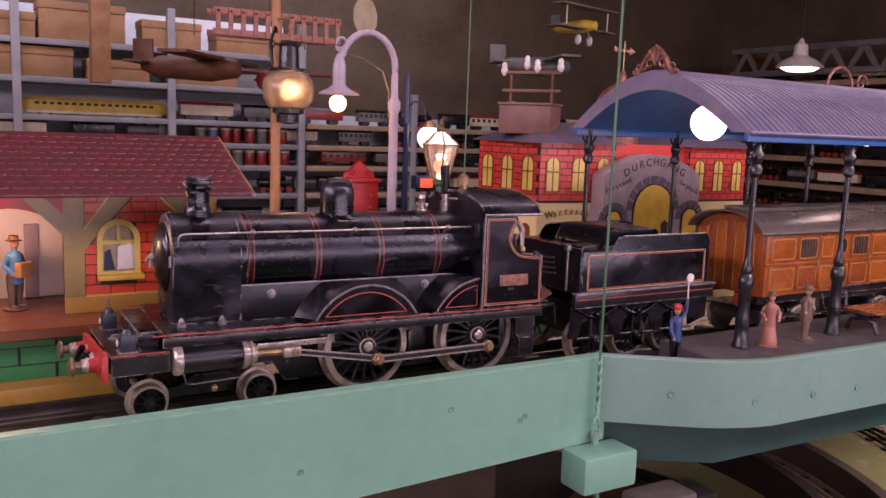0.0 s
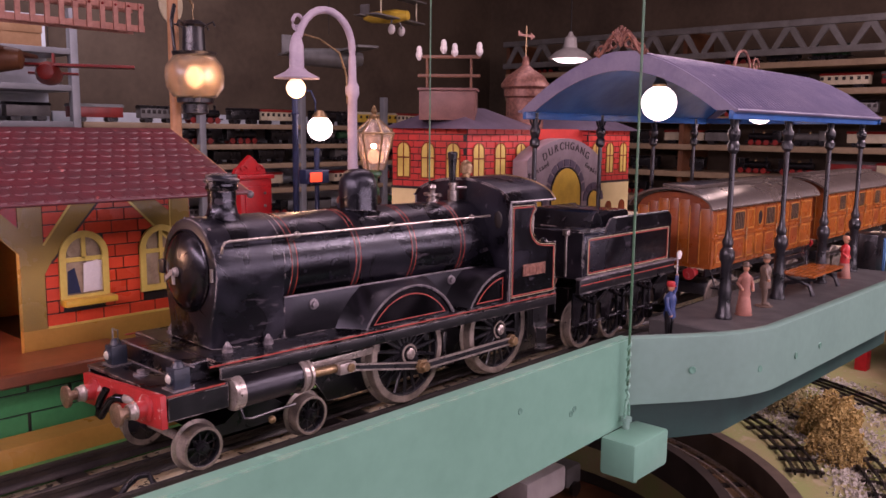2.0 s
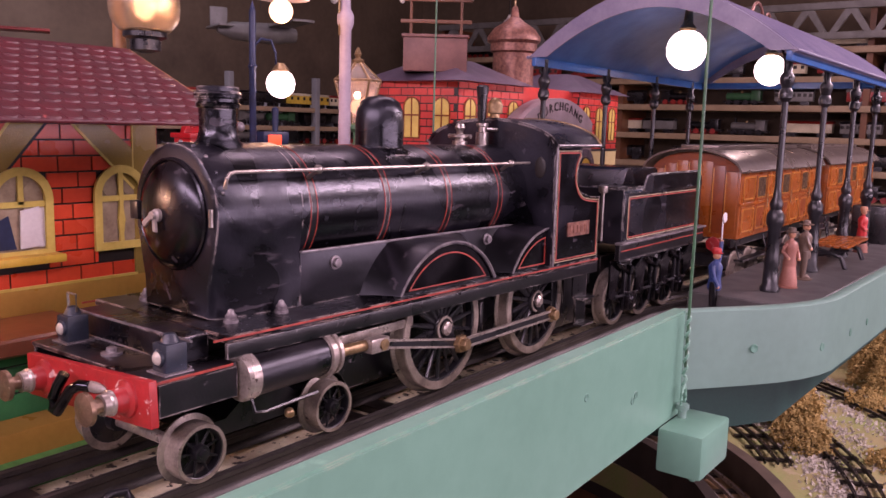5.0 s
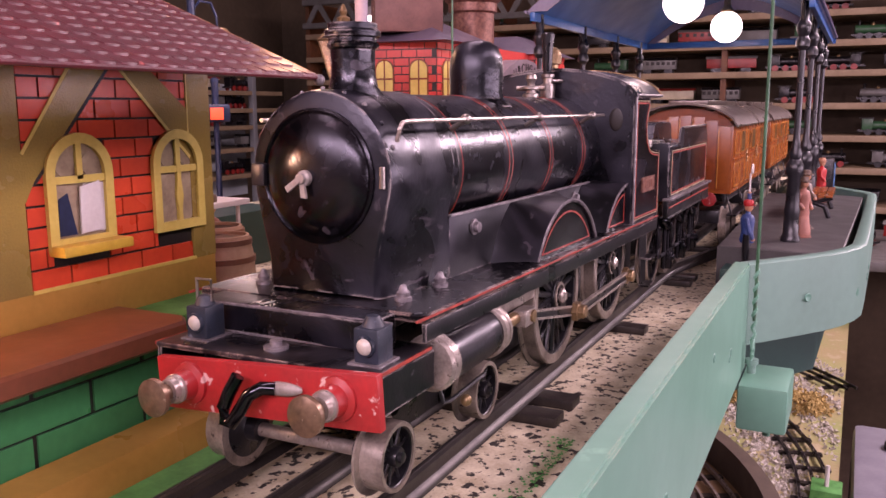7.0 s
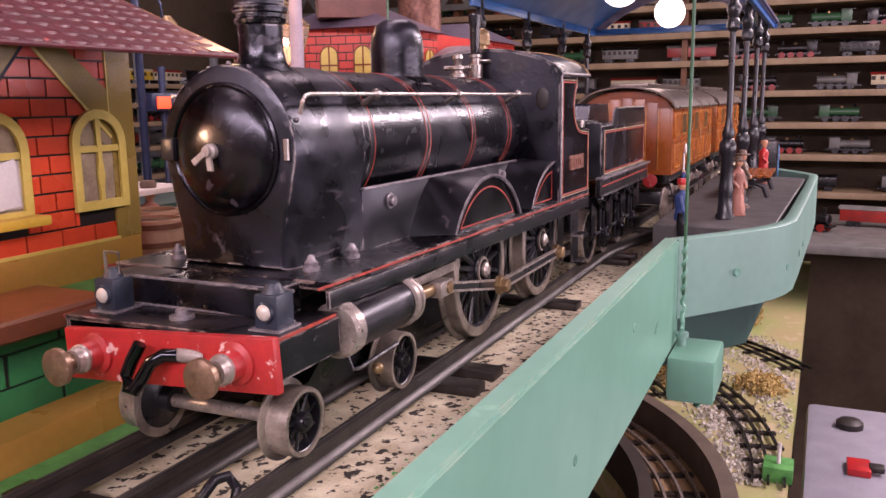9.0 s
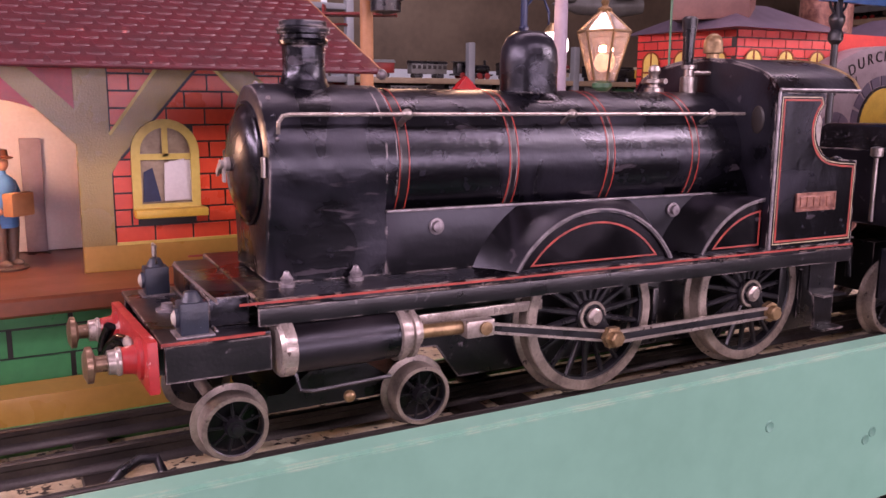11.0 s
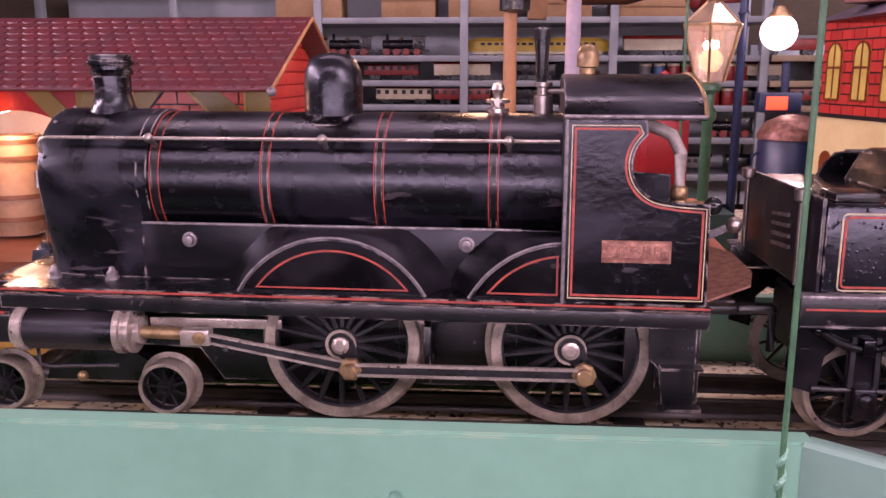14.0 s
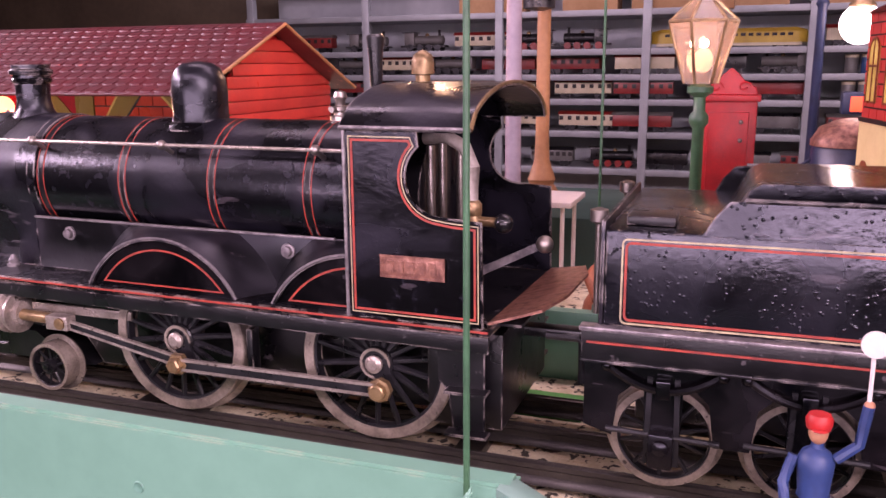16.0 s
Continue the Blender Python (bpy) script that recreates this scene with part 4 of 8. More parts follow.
for s in (-1, 1):
    yr = s * 0.0450
    def bar(a, b, half, y, bm=None):
        (x0, z0), (x1, z1) = a, b
        d = Vector((x1 - x0, z1 - z0)).normalized()
        nx, nz = -d.y * half, d.x * half
        return slab([(x0 - nx, z0 - nz), (x1 - nx, z1 - nz), (x1 + nx, z1 + nz), (x0 + nx, z0 + nz)], "y", y - 0.0008, y + 0.0008, bm)
    A, B, C = (0.1795, 0.0262), (0.2718, 0.0262), (0.1170, 0.0378)
    cr = part("coupling_rod", bar(A, B, 0.0023, yr), BLACK_IRON, loco)
    for o in (-0.0021, 0.0021):
        part("rod_edge", bar((A[0], A[1] + o), (B[0], B[1] + o), 0.0006, yr + s * 0.0004), STEEL, cr, "bright steel rod flange")
    for p in (A, B):
        part("crank_nut", lathe([(0.0048, -0.0016), (0.0048, 0.0010), (0.0034, 0.0012), (0.0034, 0.0038), (0.0028, 0.0044), (0, 0.0045)], (p[0], yr, p[1]), (0, s, 0), 6 if p is A else 8), BRASS, cr, "worn brass crank nut")
    yc = s * 0.0425
    cn = part("connecting_rod", bar(C, A, 0.0020, yc), BLACK_IRON, loco)
    for o in (-0.0020, 0.0020):
        part("rod_edge", bar((C[0], C[1] + o * 0.8), (A[0], A[1] + o), 0.0005, yc + s * 0.0004), STEEL, cn, "bright steel rod flange")
    ch = part("crosshead", box(0.1105, 0.1225, yc - 0.0028, yc + 0.0028, 0.0345, 0.0410, 0.0006), STEEL, loco)
    part("screw", lathe([(0.0026, 0), (0.0026, 0.0008), (0, 0.0012)], (0.1185, yc + s * 0.0028, 0.0378), (0, s, 0), 16), BRASS, ch)
    part("piston_rod", rod((0.089, yc + s * -0.002, 0.0385), (0.1115, yc + s * -0.002, 0.0380), 0.0026, seg=14), BRASS, loco, "brass piston rod")
    part("slide_bar", box(0.095, 0.150, s * 0.036 - 0.0007, s * 0.036 + 0.0007, 0.0395, 0.0435, 0.0003), STEEL, loco)
    cy = part("cylinder", lathe([(0.0088, 0.0445), (0.0088, 0.0840)], (0, s * 0.0385, 0.0388), (1, 0, 0), 32), BLACK_CHIPPED, loco)
    part("cylinder_cover", lathe([(0.0045, 0.0395), (0.0085, 0.0400), (0.0096, 0.0412), (0.0096, 0.0452), (0.0088, 0.0455)], (0, s * 0.0385, 0.0388), (1, 0, 0), 32), STEEL, cy, "worn steel front cover")
    part("cylinder_end", lathe([(0.0088, 0.0830), (0.0100, 0.0834), (0.0100, 0.0858), (0.0086, 0.0862), (0.0086, 0.0880), (0.0096, 0.0884), (0.0096, 0.0900), (0.0060, 0.0904), (0.0060, 0.0930), (0.0035, 0.0934)], (0, s * 0.0385, 0.0388), (1, 0, 0), 32), STEEL, cy)
    part("drain_cock", sweep([(0.047, s * 0.0385, 0.030), (0.048, s * 0.040, 0.0235), (0.053, s * 0.040, 0.0225), (0.082, s * 0.040, 0.0235)], 0.0008, 6), BLACK_IRON, cy)
    part("drain_tap", ball((0.066, s * 0.040, 0.0185), 0.0022, seg=10), BRASS, cy)
    # cab steps
    st = part("cab_step", slab([(0.296, 0.053), (0.314, 0.053), (0.314, 0.014), (0.302, 0.014), (0.300, 0.030), (0.296, 0.034)], "y", s * 0.0452, s * 0.0462), BLACK_SOFT, loco)
    for z in (0.0145, 0.031):
        part("tread", box(0.300, 0.316, min(s * 0.0455, s * 0.0515), max(s * 0.0455, s * 0.0515), z, z + 0.0010), BLACK_SOFT, st)
part("ash_pan", box(0.288, 0.318, -0.036, 0.036, 0.012, 0.050, 0.001), BLACK_SOFT, loco)
part("firebox_under", box(0.196, 0.246, -0.0225, 0.0225, 0.016, 0.05, 0.001), BLACK_SOFT, loco)

# front bogie
bog = part("bogie_frame", slab([(0.040, 0.010), (0.042, 0.0165), (0.048, 0.0165), (0.058, 0.0235), (0.080, 0.0235), (0.090, 0.0165), (0.104, 0.0165), (0.114, 0.010)], "y", -0.022, 0.022), BLACK_IRON, loco)
for cx in (0.0272, 0.0980):
    for s in (-1, 1):
        w = spoked_wheel("bogie_wheel", loco, cx, 0.0114, 0.0114, s, s * 0.0345, 9, 0.0034, w=0.0092)
        part("wheel_web", lathe([(0.0100, 0.0070), (0.0104, 0.0094), (0.0052, 0.0102), (0.0044, 0.0108), (0.0042, 0.0150), (0, 0.0150)], (cx, s * 0.0345, 0.0114), (0, -s, 0), 28), BLACK_IRON, w)
    part("axle", rod((cx, -0.028, 0.0114), (cx, 0.028, 0.0114), 0.0024), STEEL, loco)

# body turned and shifted on its frame to fit the camera's view
BODY_FIT = Matrix.Translation((0, 0.0075, 0)) @ Matrix.Rotation(-0.038, 4, "Z")
BODY = "footplate deck_step smokebox boiler clothing_plate splasher chimney dome safety_valve filler_valve cab_side cab_front cab_roof roof_edge roof_gutter whistle_dome cab_floor fall_plate backhead steam_pipe pipe_union stop_cock regulator_lever gauge_tube".split()
for piece in loco.children:
    if piece.name.split(".")[0] in BODY:
        for o in (piece, *piece.children_recursive):
            o.data.transform(BODY_FIT)

# ---- tender ----
tender = thing("tender", (0.43, 0, 0), "black lined tinplate tender, glossy blistered paint, coupled behind the engine", "model tender")


def rounded(x0, x1, z0, z1, r):
    """A rectangle with small rounded corners."""
    return arc(x1 - r, z0 + r, r, -90, 0, 3) + arc(x1 - r, z1 - r, r, 0, 90, 3) + arc(x0 + r, z1 - r, r, 90, 180, 3) + arc(x0 + r, z0 + r, r, 180, 270, 3)


bodyp = part("tank", box(0.3565, 0.5000, -0.0500, 0.0500, 0.0620, 0.0950, 0.0012), BLISTER, tender)
for s in (-1, 1):
    flare = bmesh.new()
    edge = [(0.3870, 0.0), (0.3900, 0.5), (0.3945, 0.95), (0.4000, 1.0), (0.4920, 1.0), (0.4960, 0.92), (0.4995, 0.6), (0.5000, 0.0)]
    rim = [[flare.verts.new((x, s * (0.0500 - 0.0008 * h) + d, 0.0945 + 0.0115 * h)) for h in (0.0, hh)] for d in (0.0, -s * 0.0012) for x, hh in [(x, max(h, 0.02)) for x, h in edge]]
    for b in (0, 8):
        for k in range(7):
            flare.faces.new((rim[b + k][0], rim[b + k + 1][0], rim[b + k + 1][1], rim[b + k][1]))
    for k in range(7):
        flare.faces.new((rim[k][1], rim[k + 1][1], rim[k + 9][1], rim[k + 8][1]))
    part("coal_rail", flare, BLISTER, tender)
    part("coping", rod((0.3990, s * 0.0490, 0.1060), (0.4925, s * 0.0490, 0.1060), 0.0009, seg=8), BLACK_SOFT, tender)
    for off, m, h in ((0.0030, LINE_CREAM, 0.0003), (0.0042, LINE_RED, 0.0004)):
        q = off
        part("lining", ribbon(rounded(0.3592 + q, 0.4972 - q, 0.0605 + q, 0.0950 - q, 0.0016), "y", s * 0.0500, h, s * 0.0003, closed=True), m, bodyp, "fine painted lining")
    part("sole_bar", box(0.3495, 0.5070, s * 0.0495 - 0.0018, s * 0.0495 + 0.0018, 0.0500, 0.0612, 0.0006), BLACK_SOFT, tender)
    part("sole_line", box(0.3515, 0.5050, s * 0.0515 - 0.0003, s * 0.0515 + 0.0003, 0.0560, 0.0567), LINE_RED, tender, "red sole bar line")
    part("ledge", box(0.3490, 0.5075, min(s * 0.0475, s * 0.0535), max(s * 0.0475, s * 0.0535), 0.0606, 0.0622, 0.0005), LINE_GREY, tender)
    part("sole_edge", box(0.3495, 0.5070, min(s * 0.0495, s * 0.0520), max(s * 0.0495, s * 0.0520), 0.0492, 0.0502, 0.0003), BLACK_SOFT, tender)
    axles = (0.3770, 0.4225, 0.4680)
    fr = [(0.3500, 0.0495), (0.5060, 0.0495), (0.5060, 0.0300), (0.4850, 0.0240)]
    for cx in axles[::-1]:
        fr += [(cx + 0.0170, 0.0210), (cx + 0.0150, 0.0360), (cx + 0.0090, 0.0415), (cx + 0.0065, 0.0420), (cx + 0.0060, 0.0200), (cx - 0.0060, 0.0200), (cx - 0.0065, 0.0420), (cx - 0.0090, 0.0415), (cx - 0.0150, 0.0360), (cx - 0.0170, 0.0210)]
    fr += [(0.3500, 0.0240)]
    frm = part("outside_frame", slab(fr, "y", s * 0.0440, s * 0.0452), BLACK_DOOR, tender)
    for cx in axles:
        part("axle_box", box(cx - 0.0042, cx + 0.0042, s * 0.0465 - 0.0035, s * 0.0465 + 0.0035, 0.0125, 0.0250, 0.0010), BLACK_DOOR, frm)
        part("axle_cover", lathe([(0.0030, 0), (0.0026, 0.0010), (0.0012, 0.0016), (0, 0.0017)], (cx, s * 0.0500, 0.0205), (0, s, 0), 12), BLACK_DOOR, frm)
        part("spring_buckle", box(cx - 0.0024, cx + 0.0024, s * 0.0472 - 0.0020, s * 0.0472 + 0.0020, 0.0375, 0.0440, 0.0006), BLACK_DOOR, frm)
        part("hanger", slab([(cx - 0.0060, 0.0125), (cx - 0.0042, 0.0125), (cx - 0.0036, 0.0440), (cx - 0.0054, 0.0440)], "y", s * 0.0450, s * 0.0462), BLACK_IRON, frm)
        part("hanger", slab([(cx + 0.0042, 0.0125), (cx + 0.0060, 0.0125), (cx + 0.0054, 0.0440), (cx + 0.0036, 0.0440)], "y", s * 0.0450, s * 0.0462), BLACK_IRON, frm)
        part("leaf_spring", sweep([(cx + u, s * 0.0470, 0.0475 - 0.0075 * (1 - (u / 0.019) ** 2)) for u in [-0.019 + 0.0038 * i for i in range(11)]], 0.0016, 8), BLACK_DOOR, frm)
        part("cross_stay", rod((cx - 0.019, s * 0.0455, 0.0235), (cx + 0.019, s * 0.0455, 0.0225), 0.0011, seg=8), BLACK_IRON, frm)
        for u in (-0.019, 0.019):
            part("spring_eye", ball((cx + u, s * 0.0470, 0.0472), 0.0022, seg=10), BLACK_DOOR, frm)
for cx in (0.3770, 0.4225, 0.4680):
    for s in (-1, 1):
        spoked_wheel("tender_wheel", tender, cx, 0.0190, 0.0188, s, s * 0.0372, 10, 0.0045)
part("frame_block", box(0.366, 0.495, -0.030, 0.030, 0.022, 0.0495, 0.001), BLACK_SOFT, tender)
part("water_dome", slab([(0.394, 0.0950), (0.400, 0.1065), (0.404, 0.1090), (0.452, 0.1090), (0.456, 0.1065), (0.460, 0.0950)], "y", -0.030, 0.034), BLISTER, tender)
coal = part("front_plate", box(0.3548, 0.3563, -0.0495, 0.0495, 0.060, 0.0975, 0.0005), BLACK_BODY, tender)
for k in range(4):
    part("louvre", slab([(-0.019 + 0.0010 * k, 0.0725 + 0.0042 * k), (0.003, 0.0705 + 0.0042 * k), (0.003, 0.0720 + 0.0042 * k), (-0.019 + 0.0010 * k, 0.0740 + 0.0042 * k)], "x", 0.3536, 0.3549), LINE_GREY, coal)
part("tool_lid", box(0.362, 0.378, -0.042, -0.026, 0.0952, 0.0985, 0.001), BLACK_SOFT, tender)
for s in (-1, 1):
    part("hand_brake", lathe([(0.0012, 0.062), (0.0012, 0.094), (0.0032, 0.095), (0.0032, 0.099), (0, 0.1)], (0.3520, s * 0.036, 0), seg=10), NICKEL, tender)
    part("rear_buffer", lathe([(0.004, 0.506), (0.003, 0.514), (0.006, 0.515), (0.006, 0.517), (0, 0.518)], (0, s * 0.0285, 0.045), (1, 0, 0), 16), BEAM_RED, tender)
part("drawbar", box(0.316, 0.357, -0.004, 0.004, 0.040, 0.044, 0.001), BLACK_IRON, tender)
part("coupling_pin", sweep([(0.333, -0.030, 0.0500), (0.345, -0.030, 0.0500), (0.3465, -0.030, 0.0480), (0.3465, -0.030, 0.0330)], 0.0016, 8), BLACK_IRON, tender)

# ---- half-timbered station house ----
house = thing("station_house", (0.0, 0.16, DECK), "lithographed tin house, orange brick, olive timbers, maroon roof", "model house")
WY = 0.109
X0, X1 = -0.30, 0.108
wall = part("front_wall", box(0.0105, 0.0955, WY + 0.0006, WY + 0.004, 0.0535, 0.1375), INK, house, "dark jointed wall ground")
part("plinth_band", box(-0.0035, X1, WY - 0.0006, WY + 0.004, 0.0375, 0.0535), OCHRE, house, "ochre plinth band")
part("plinth_line", box(0.0110, 0.0955, WY - 0.0010, WY, 0.0532, 0.0546), YELLOW, house)
for x in (-0.0035, 0.0945):
    part("timber_post", box(x, x + 0.0140, WY - 0.0008, WY + 0.004, 0.0535, 0.1375), TIMBER, house, "olive painted post")
part("post_line", box(0.0938, 0.0946, WY - 0.0009, WY + 0.002, 0.1095, 0.1375), YELLOW, house)
part("timber_brace", slab([(0.0105, 0.0865), (0.0105, 0.1045), (0.0345, 0.1375), (0.0525, 0.1375), (0.0150, 0.0945)], "y", WY - 0.0008, WY + 0.001), TIMBER, house)
part("timber_brace", slab([(0.0560, 0.1375), (0.0720, 0.1375), (0.0945, 0.1195), (0.0945, 0.0990)], "y", WY - 0.0008, WY + 0.001), TIMBER, house)
part("brace_line", ribbon([(0.0105, 0.1045), (0.0345, 0.1375)], "y", WY - 0.0008, 0.0007, -0.0002), YELLOW, house)
part("brace_line", ribbon([(0.0560, 0.1375), (0.0945, 0.0990)], "y", WY - 0.0008, 0.0007, -0.0002), YELLOW, house)
part("brace_line", ribbon([(0.0150, 0.0935), (0.0530, 0.1375)], "y", WY - 0.0008, 0.0006, -0.0002), INK, house)


def arched_window(parent, cx, z0, z1, half, open_casement):
    """A cream frame with an arched head, two round lights and a shaped mullion."""
    r = half
    outer = arc(cx, z1 - r, r, 0, 180, 16) + [(cx - half, z0), (cx + half, z0)]
    w = part("window", slab(outer, "y", WY - 0.0002, WY + 0.0008), TAN_PANE, parent, "arched window with cream frame")
    part("window_frame", ribbon(outer, "y", WY - 0.0003, 0.0020, -0.0018, closed=True), YELLOW, w)
    part("transom", ribbon([(cx - half, z1 - r - 0.002), (cx + half, z1 - r - 0.002)], "y", WY - 0.0003, 0.0014, -0.0013), YELLOW, w)
    part("mullion", ribbon([(cx, z1), (cx, z1 - r - 0.002)], "y", WY - 0.0003, 0.0013, -0.0013), YELLOW, w)
    pane = WHITE if open_casement else TAN_PANE
    for s in (-1, 1):
        part("pane", box(cx + s * half * 0.5 - half * 0.36, cx + s * half * 0.5 + half * 0.36, WY - 0.0006, WY - 0.0003, z0 + 0.003, z1 - r - 0.004), pane if s > 0 else TAN_PANE, w)
        part("head_pane", lathe([(half * 0.34, 0), (half * 0.34, 0.0003)], (cx + s * half * 0.44, WY - 0.0004, z1 - r + 0.0035), (0, -1, 0), 12), TAN_PANE, w)
    if not open_casement:
        part("bar", slab([(cx - 0.0014, z0), (cx + 0.0014, z0), (cx + 0.0010, z0 + 0.006), (cx + 0.0020, z0 + 0.013), (cx + 0.0010, z0 + 0.020), (cx + 0.0012, z1 - r), (cx - 0.0012, z1 - r), (cx - 0.0010, z0 + 0.020), (cx - 0.0020, z0 + 0.013), (cx - 0.0010, z0 + 0.006)], "y", WY - 0.0018, WY - 0.0003), YELLOW, w)
    else:
        part("casement", slab([(cx - half * 0.1, z0 + 0.003), (cx + half * 0.72, z0 + 0.004), (cx + half * 0.62, z1 - r - 0.003), (cx - half * 0.05, z1 - r - 0.005)], "y", WY - 0.0020, WY - 0.0012), WHITE, w, "white open casement")
        part("blue_drape", slab([(cx - half * 0.8, z0 + 0.003), (cx - half * 0.2, z0 + 0.003), (cx - half * 0.45, z0 + 0.019), (cx - half * 0.75, z0 + 0.017)], "y", WY - 0.0012, WY - 0.0008), DARK_BLUE, w)
        part("window_sill", box(cx - half - 0.002, cx + half + 0.004, WY - 0.009, WY, z0 - 0.0040, z0, 0.0008), SILL, w, "yellow window sill")
    return w


arched_window(house, 0.0345, 0.0700, 0.1095, 0.0135, True)
arched_window(house, 0.0865, 0.0700, 0.1095, 0.0130, False)
# open bay with a white hall behind and a red arched valance
part("bay_back", box(-0.30, 0.0045, 0.190, 0.193, 0.040, 0.136), WHITE, house, "off-white hall wall")
part("bay_floor", box(-0.30, 0.0105, 0.075, 0.193, 0.0375, 0.0395), BROWN_LEDGE, house)
part("bay_doorway", box(-0.024, -0.014, 0.186, 0.1905, 0.040, 0.100, 0.0004), GREY_ARCH, house, "grey doorway in the hall")
for k in range(3):
    xl, xr = -0.0035 - k * 0.085, -0.0745 - k * 0.085
    val = [(xr, 0.1375), (xl, 0.1375), (xl, 0.1085)] + [(xl + (xr - xl) * i / 14, 0.1085 + 0.012 * math.sin(math.pi * i / 14)) for i in range(1, 14)] + [(xr, 0.1085)]
    part("valance", slab(val, "y", WY, WY + 0.003), RED_PAINT, house, "red arched valance")
    part("timber_post", box(xr - 0.0140, xr, WY - 0.0008, WY + 0.004, 0.0395, 0.1375), TIMBER, house, "olive painted post")
    part("bay_brace", slab([(xl, 0.100), (xl, 0.116), (xl - 0.022, 0.1375), (xl - 0.036, 0.1375)], "y", WY - 0.0008, WY + 0.001), TIMBER, house)
part("end_wall", box(0.104, X1, WY + 0.004, 0.240, DECK, 0.1375), RED_PAINT, house, "red boarded gable wall")
gable = part("gable", slab([(WY, 0.1375), (0.240, 0.1375), (0.164, 0.1700), (0.152, 0.1700)], "x", 0.105, 0.108), RED_PAINT, house)
for i in range(14):
    z = 0.060 + i * 0.0075
    h0, h1 = (WY, 0.240) if z < 0.137 else (WY + (z - 0.1375) * 1.25, 0.240 - (z - 0.1375) * 2.2)
    if h1 - h0 > 0.01:
        part("weatherboard", box(0.108, 0.1094, h0, h1, z, z + 0.0068, 0.0003), BRICK_PINK, house)
part("back_wall", box(-0.30, 0.108, 0.236, 0.240, DECK, 0.1375), OCHRE, house)
# roof: two slopes of stamped tiles
RY0, RZ0, RY1, RZ1, RY2, RZ2 = 0.058, 0.1345, 0.1545, 0.1745, 0.252, 0.1330
ro = part("roof", slab([(RY0, RZ0), (RY1, RZ1), (RY2, RZ2), (RY2, RZ2 - 0.002), (RY1, RZ1 - 0.002), (RY0, RZ0 - 0.002)], "x", -0.32, 0.1235), SHINGLE, house, "maroon stamped tin roof")
nrm = Vector((0, -(RZ1 - RZ0), RY1 - RY0)).normalized()
part("roof_bead", sweep([(0.1235, RY0, RZ0 - 0.001), (0.1235, RY1, RZ1 - 0.001), (0.1235, RY2, RZ2 - 0.001)], 0.0011, 8), WOOD, ro)
part("eave_bead", sweep([(-0.32, RY0, RZ0 - 0.001), (0.1235, RY0, RZ0 - 0.001)], 0.0010, 8), SHINGLE, ro)
part("corner_knob", ball((0.1235, RY0, RZ0 - 0.002), 0.0026, seg=10), LINE_GREY, ro)
tiles = bmesh.new()
for row in range(11):
    for col in range(46):
        u = (row + 0.5) / 11
        x = 0.1185 - col * 0.0093 - (row % 2) * 0.0046
        c = Vector((x, RY0 + (RY1 - RY0) * u, RZ0 + (RZ1 - RZ0) * u))
        s = Vector((0, RY1 - RY0, RZ1 - RZ0)).normalized()
        q = [c + Vector((-0.0044, 0, 0)) + s * 0.0042, c + Vector((0.0044, 0, 0)) + s * 0.0042, c + Vector((0.0034, 0, 0)) - s * 0.0038 + nrm * 0.0006, c - s * 0.0050 + nrm * 0.0009, c + Vector((-0.0034, 0, 0)) - s * 0.0038 + nrm * 0.0006]
        lo = [c + Vector((0.0034, 0, 0)) - s * 0.0042, c - s * 0.0056, c + Vector((-0.0034, 0, 0)) - s * 0.0042]
        v = [tiles.verts.new(p) for p in q]
        w = [tiles.verts.new(p) for p in lo]
        tiles.faces.new(v)
        tiles.faces.new((v[2], w[0], w[1], v[3]))
        tiles.faces.new((v[3], w[1], w[2], v[4]))
        tiles.faces.new((v[1], w[0], v[2]))
        tiles.faces.new((v[4], w[2], v[0]))
tagged(part("stamped_tiles", tiles, SHINGLE, ro), kind="stuff")
# stone base, ledge and kerb
base = part("stone_base", box(-0.30, X1, 0.0830, 0.240, DECK, 0.0372), INK, house, "green stone base with black joints")
part("base_top", box(0.046, X1, 0.0815, WY, 0.0360, 0.0380), GRASS_PAINT, house)
bulb = part("hall_bulb", ball((-0.052, 0.098, 0.1240), 0.0065, seg=14), PORCH_BULB, house, "small lit bulb under the eaves")
led = slab([(-0.30, 0.0635), (0.0400, 0.0635), (0.0465, 0.0700), (0.0470, 0.1060), (-0.30, 0.1060)], "z", 0.0340, 0.0420, bevel=0.0012)
solo("platform_ledge", led, BROWN_LEDGE, (0, 0.08, 0.034), "brown painted tin platform ledge with scuffed edge", "platform ledge")
solo("kerb", slab([(0.0630, DECK), (0.0630, -0.0045), (0.0655, 0.0005), (0.0795, 0.0025), (0.0815, 0.0010), (0.0815, DECK)], "x", -0.9, 0.125), OCHRE, (0, 0.065, DECK), "ochre painted wooden kerb beside the track", "kerb", kind="structure")
bulb_lamp("hall_bulb_light", (-0.052, 0.118, 0.1130), 0.30, WARM, 0.006)


# ---- main station building ----
stn = thing("main_station", (0.62, 0.24, DECK), "red brick tin station, cream ground floor, slate roofs, stone arch", "model station")


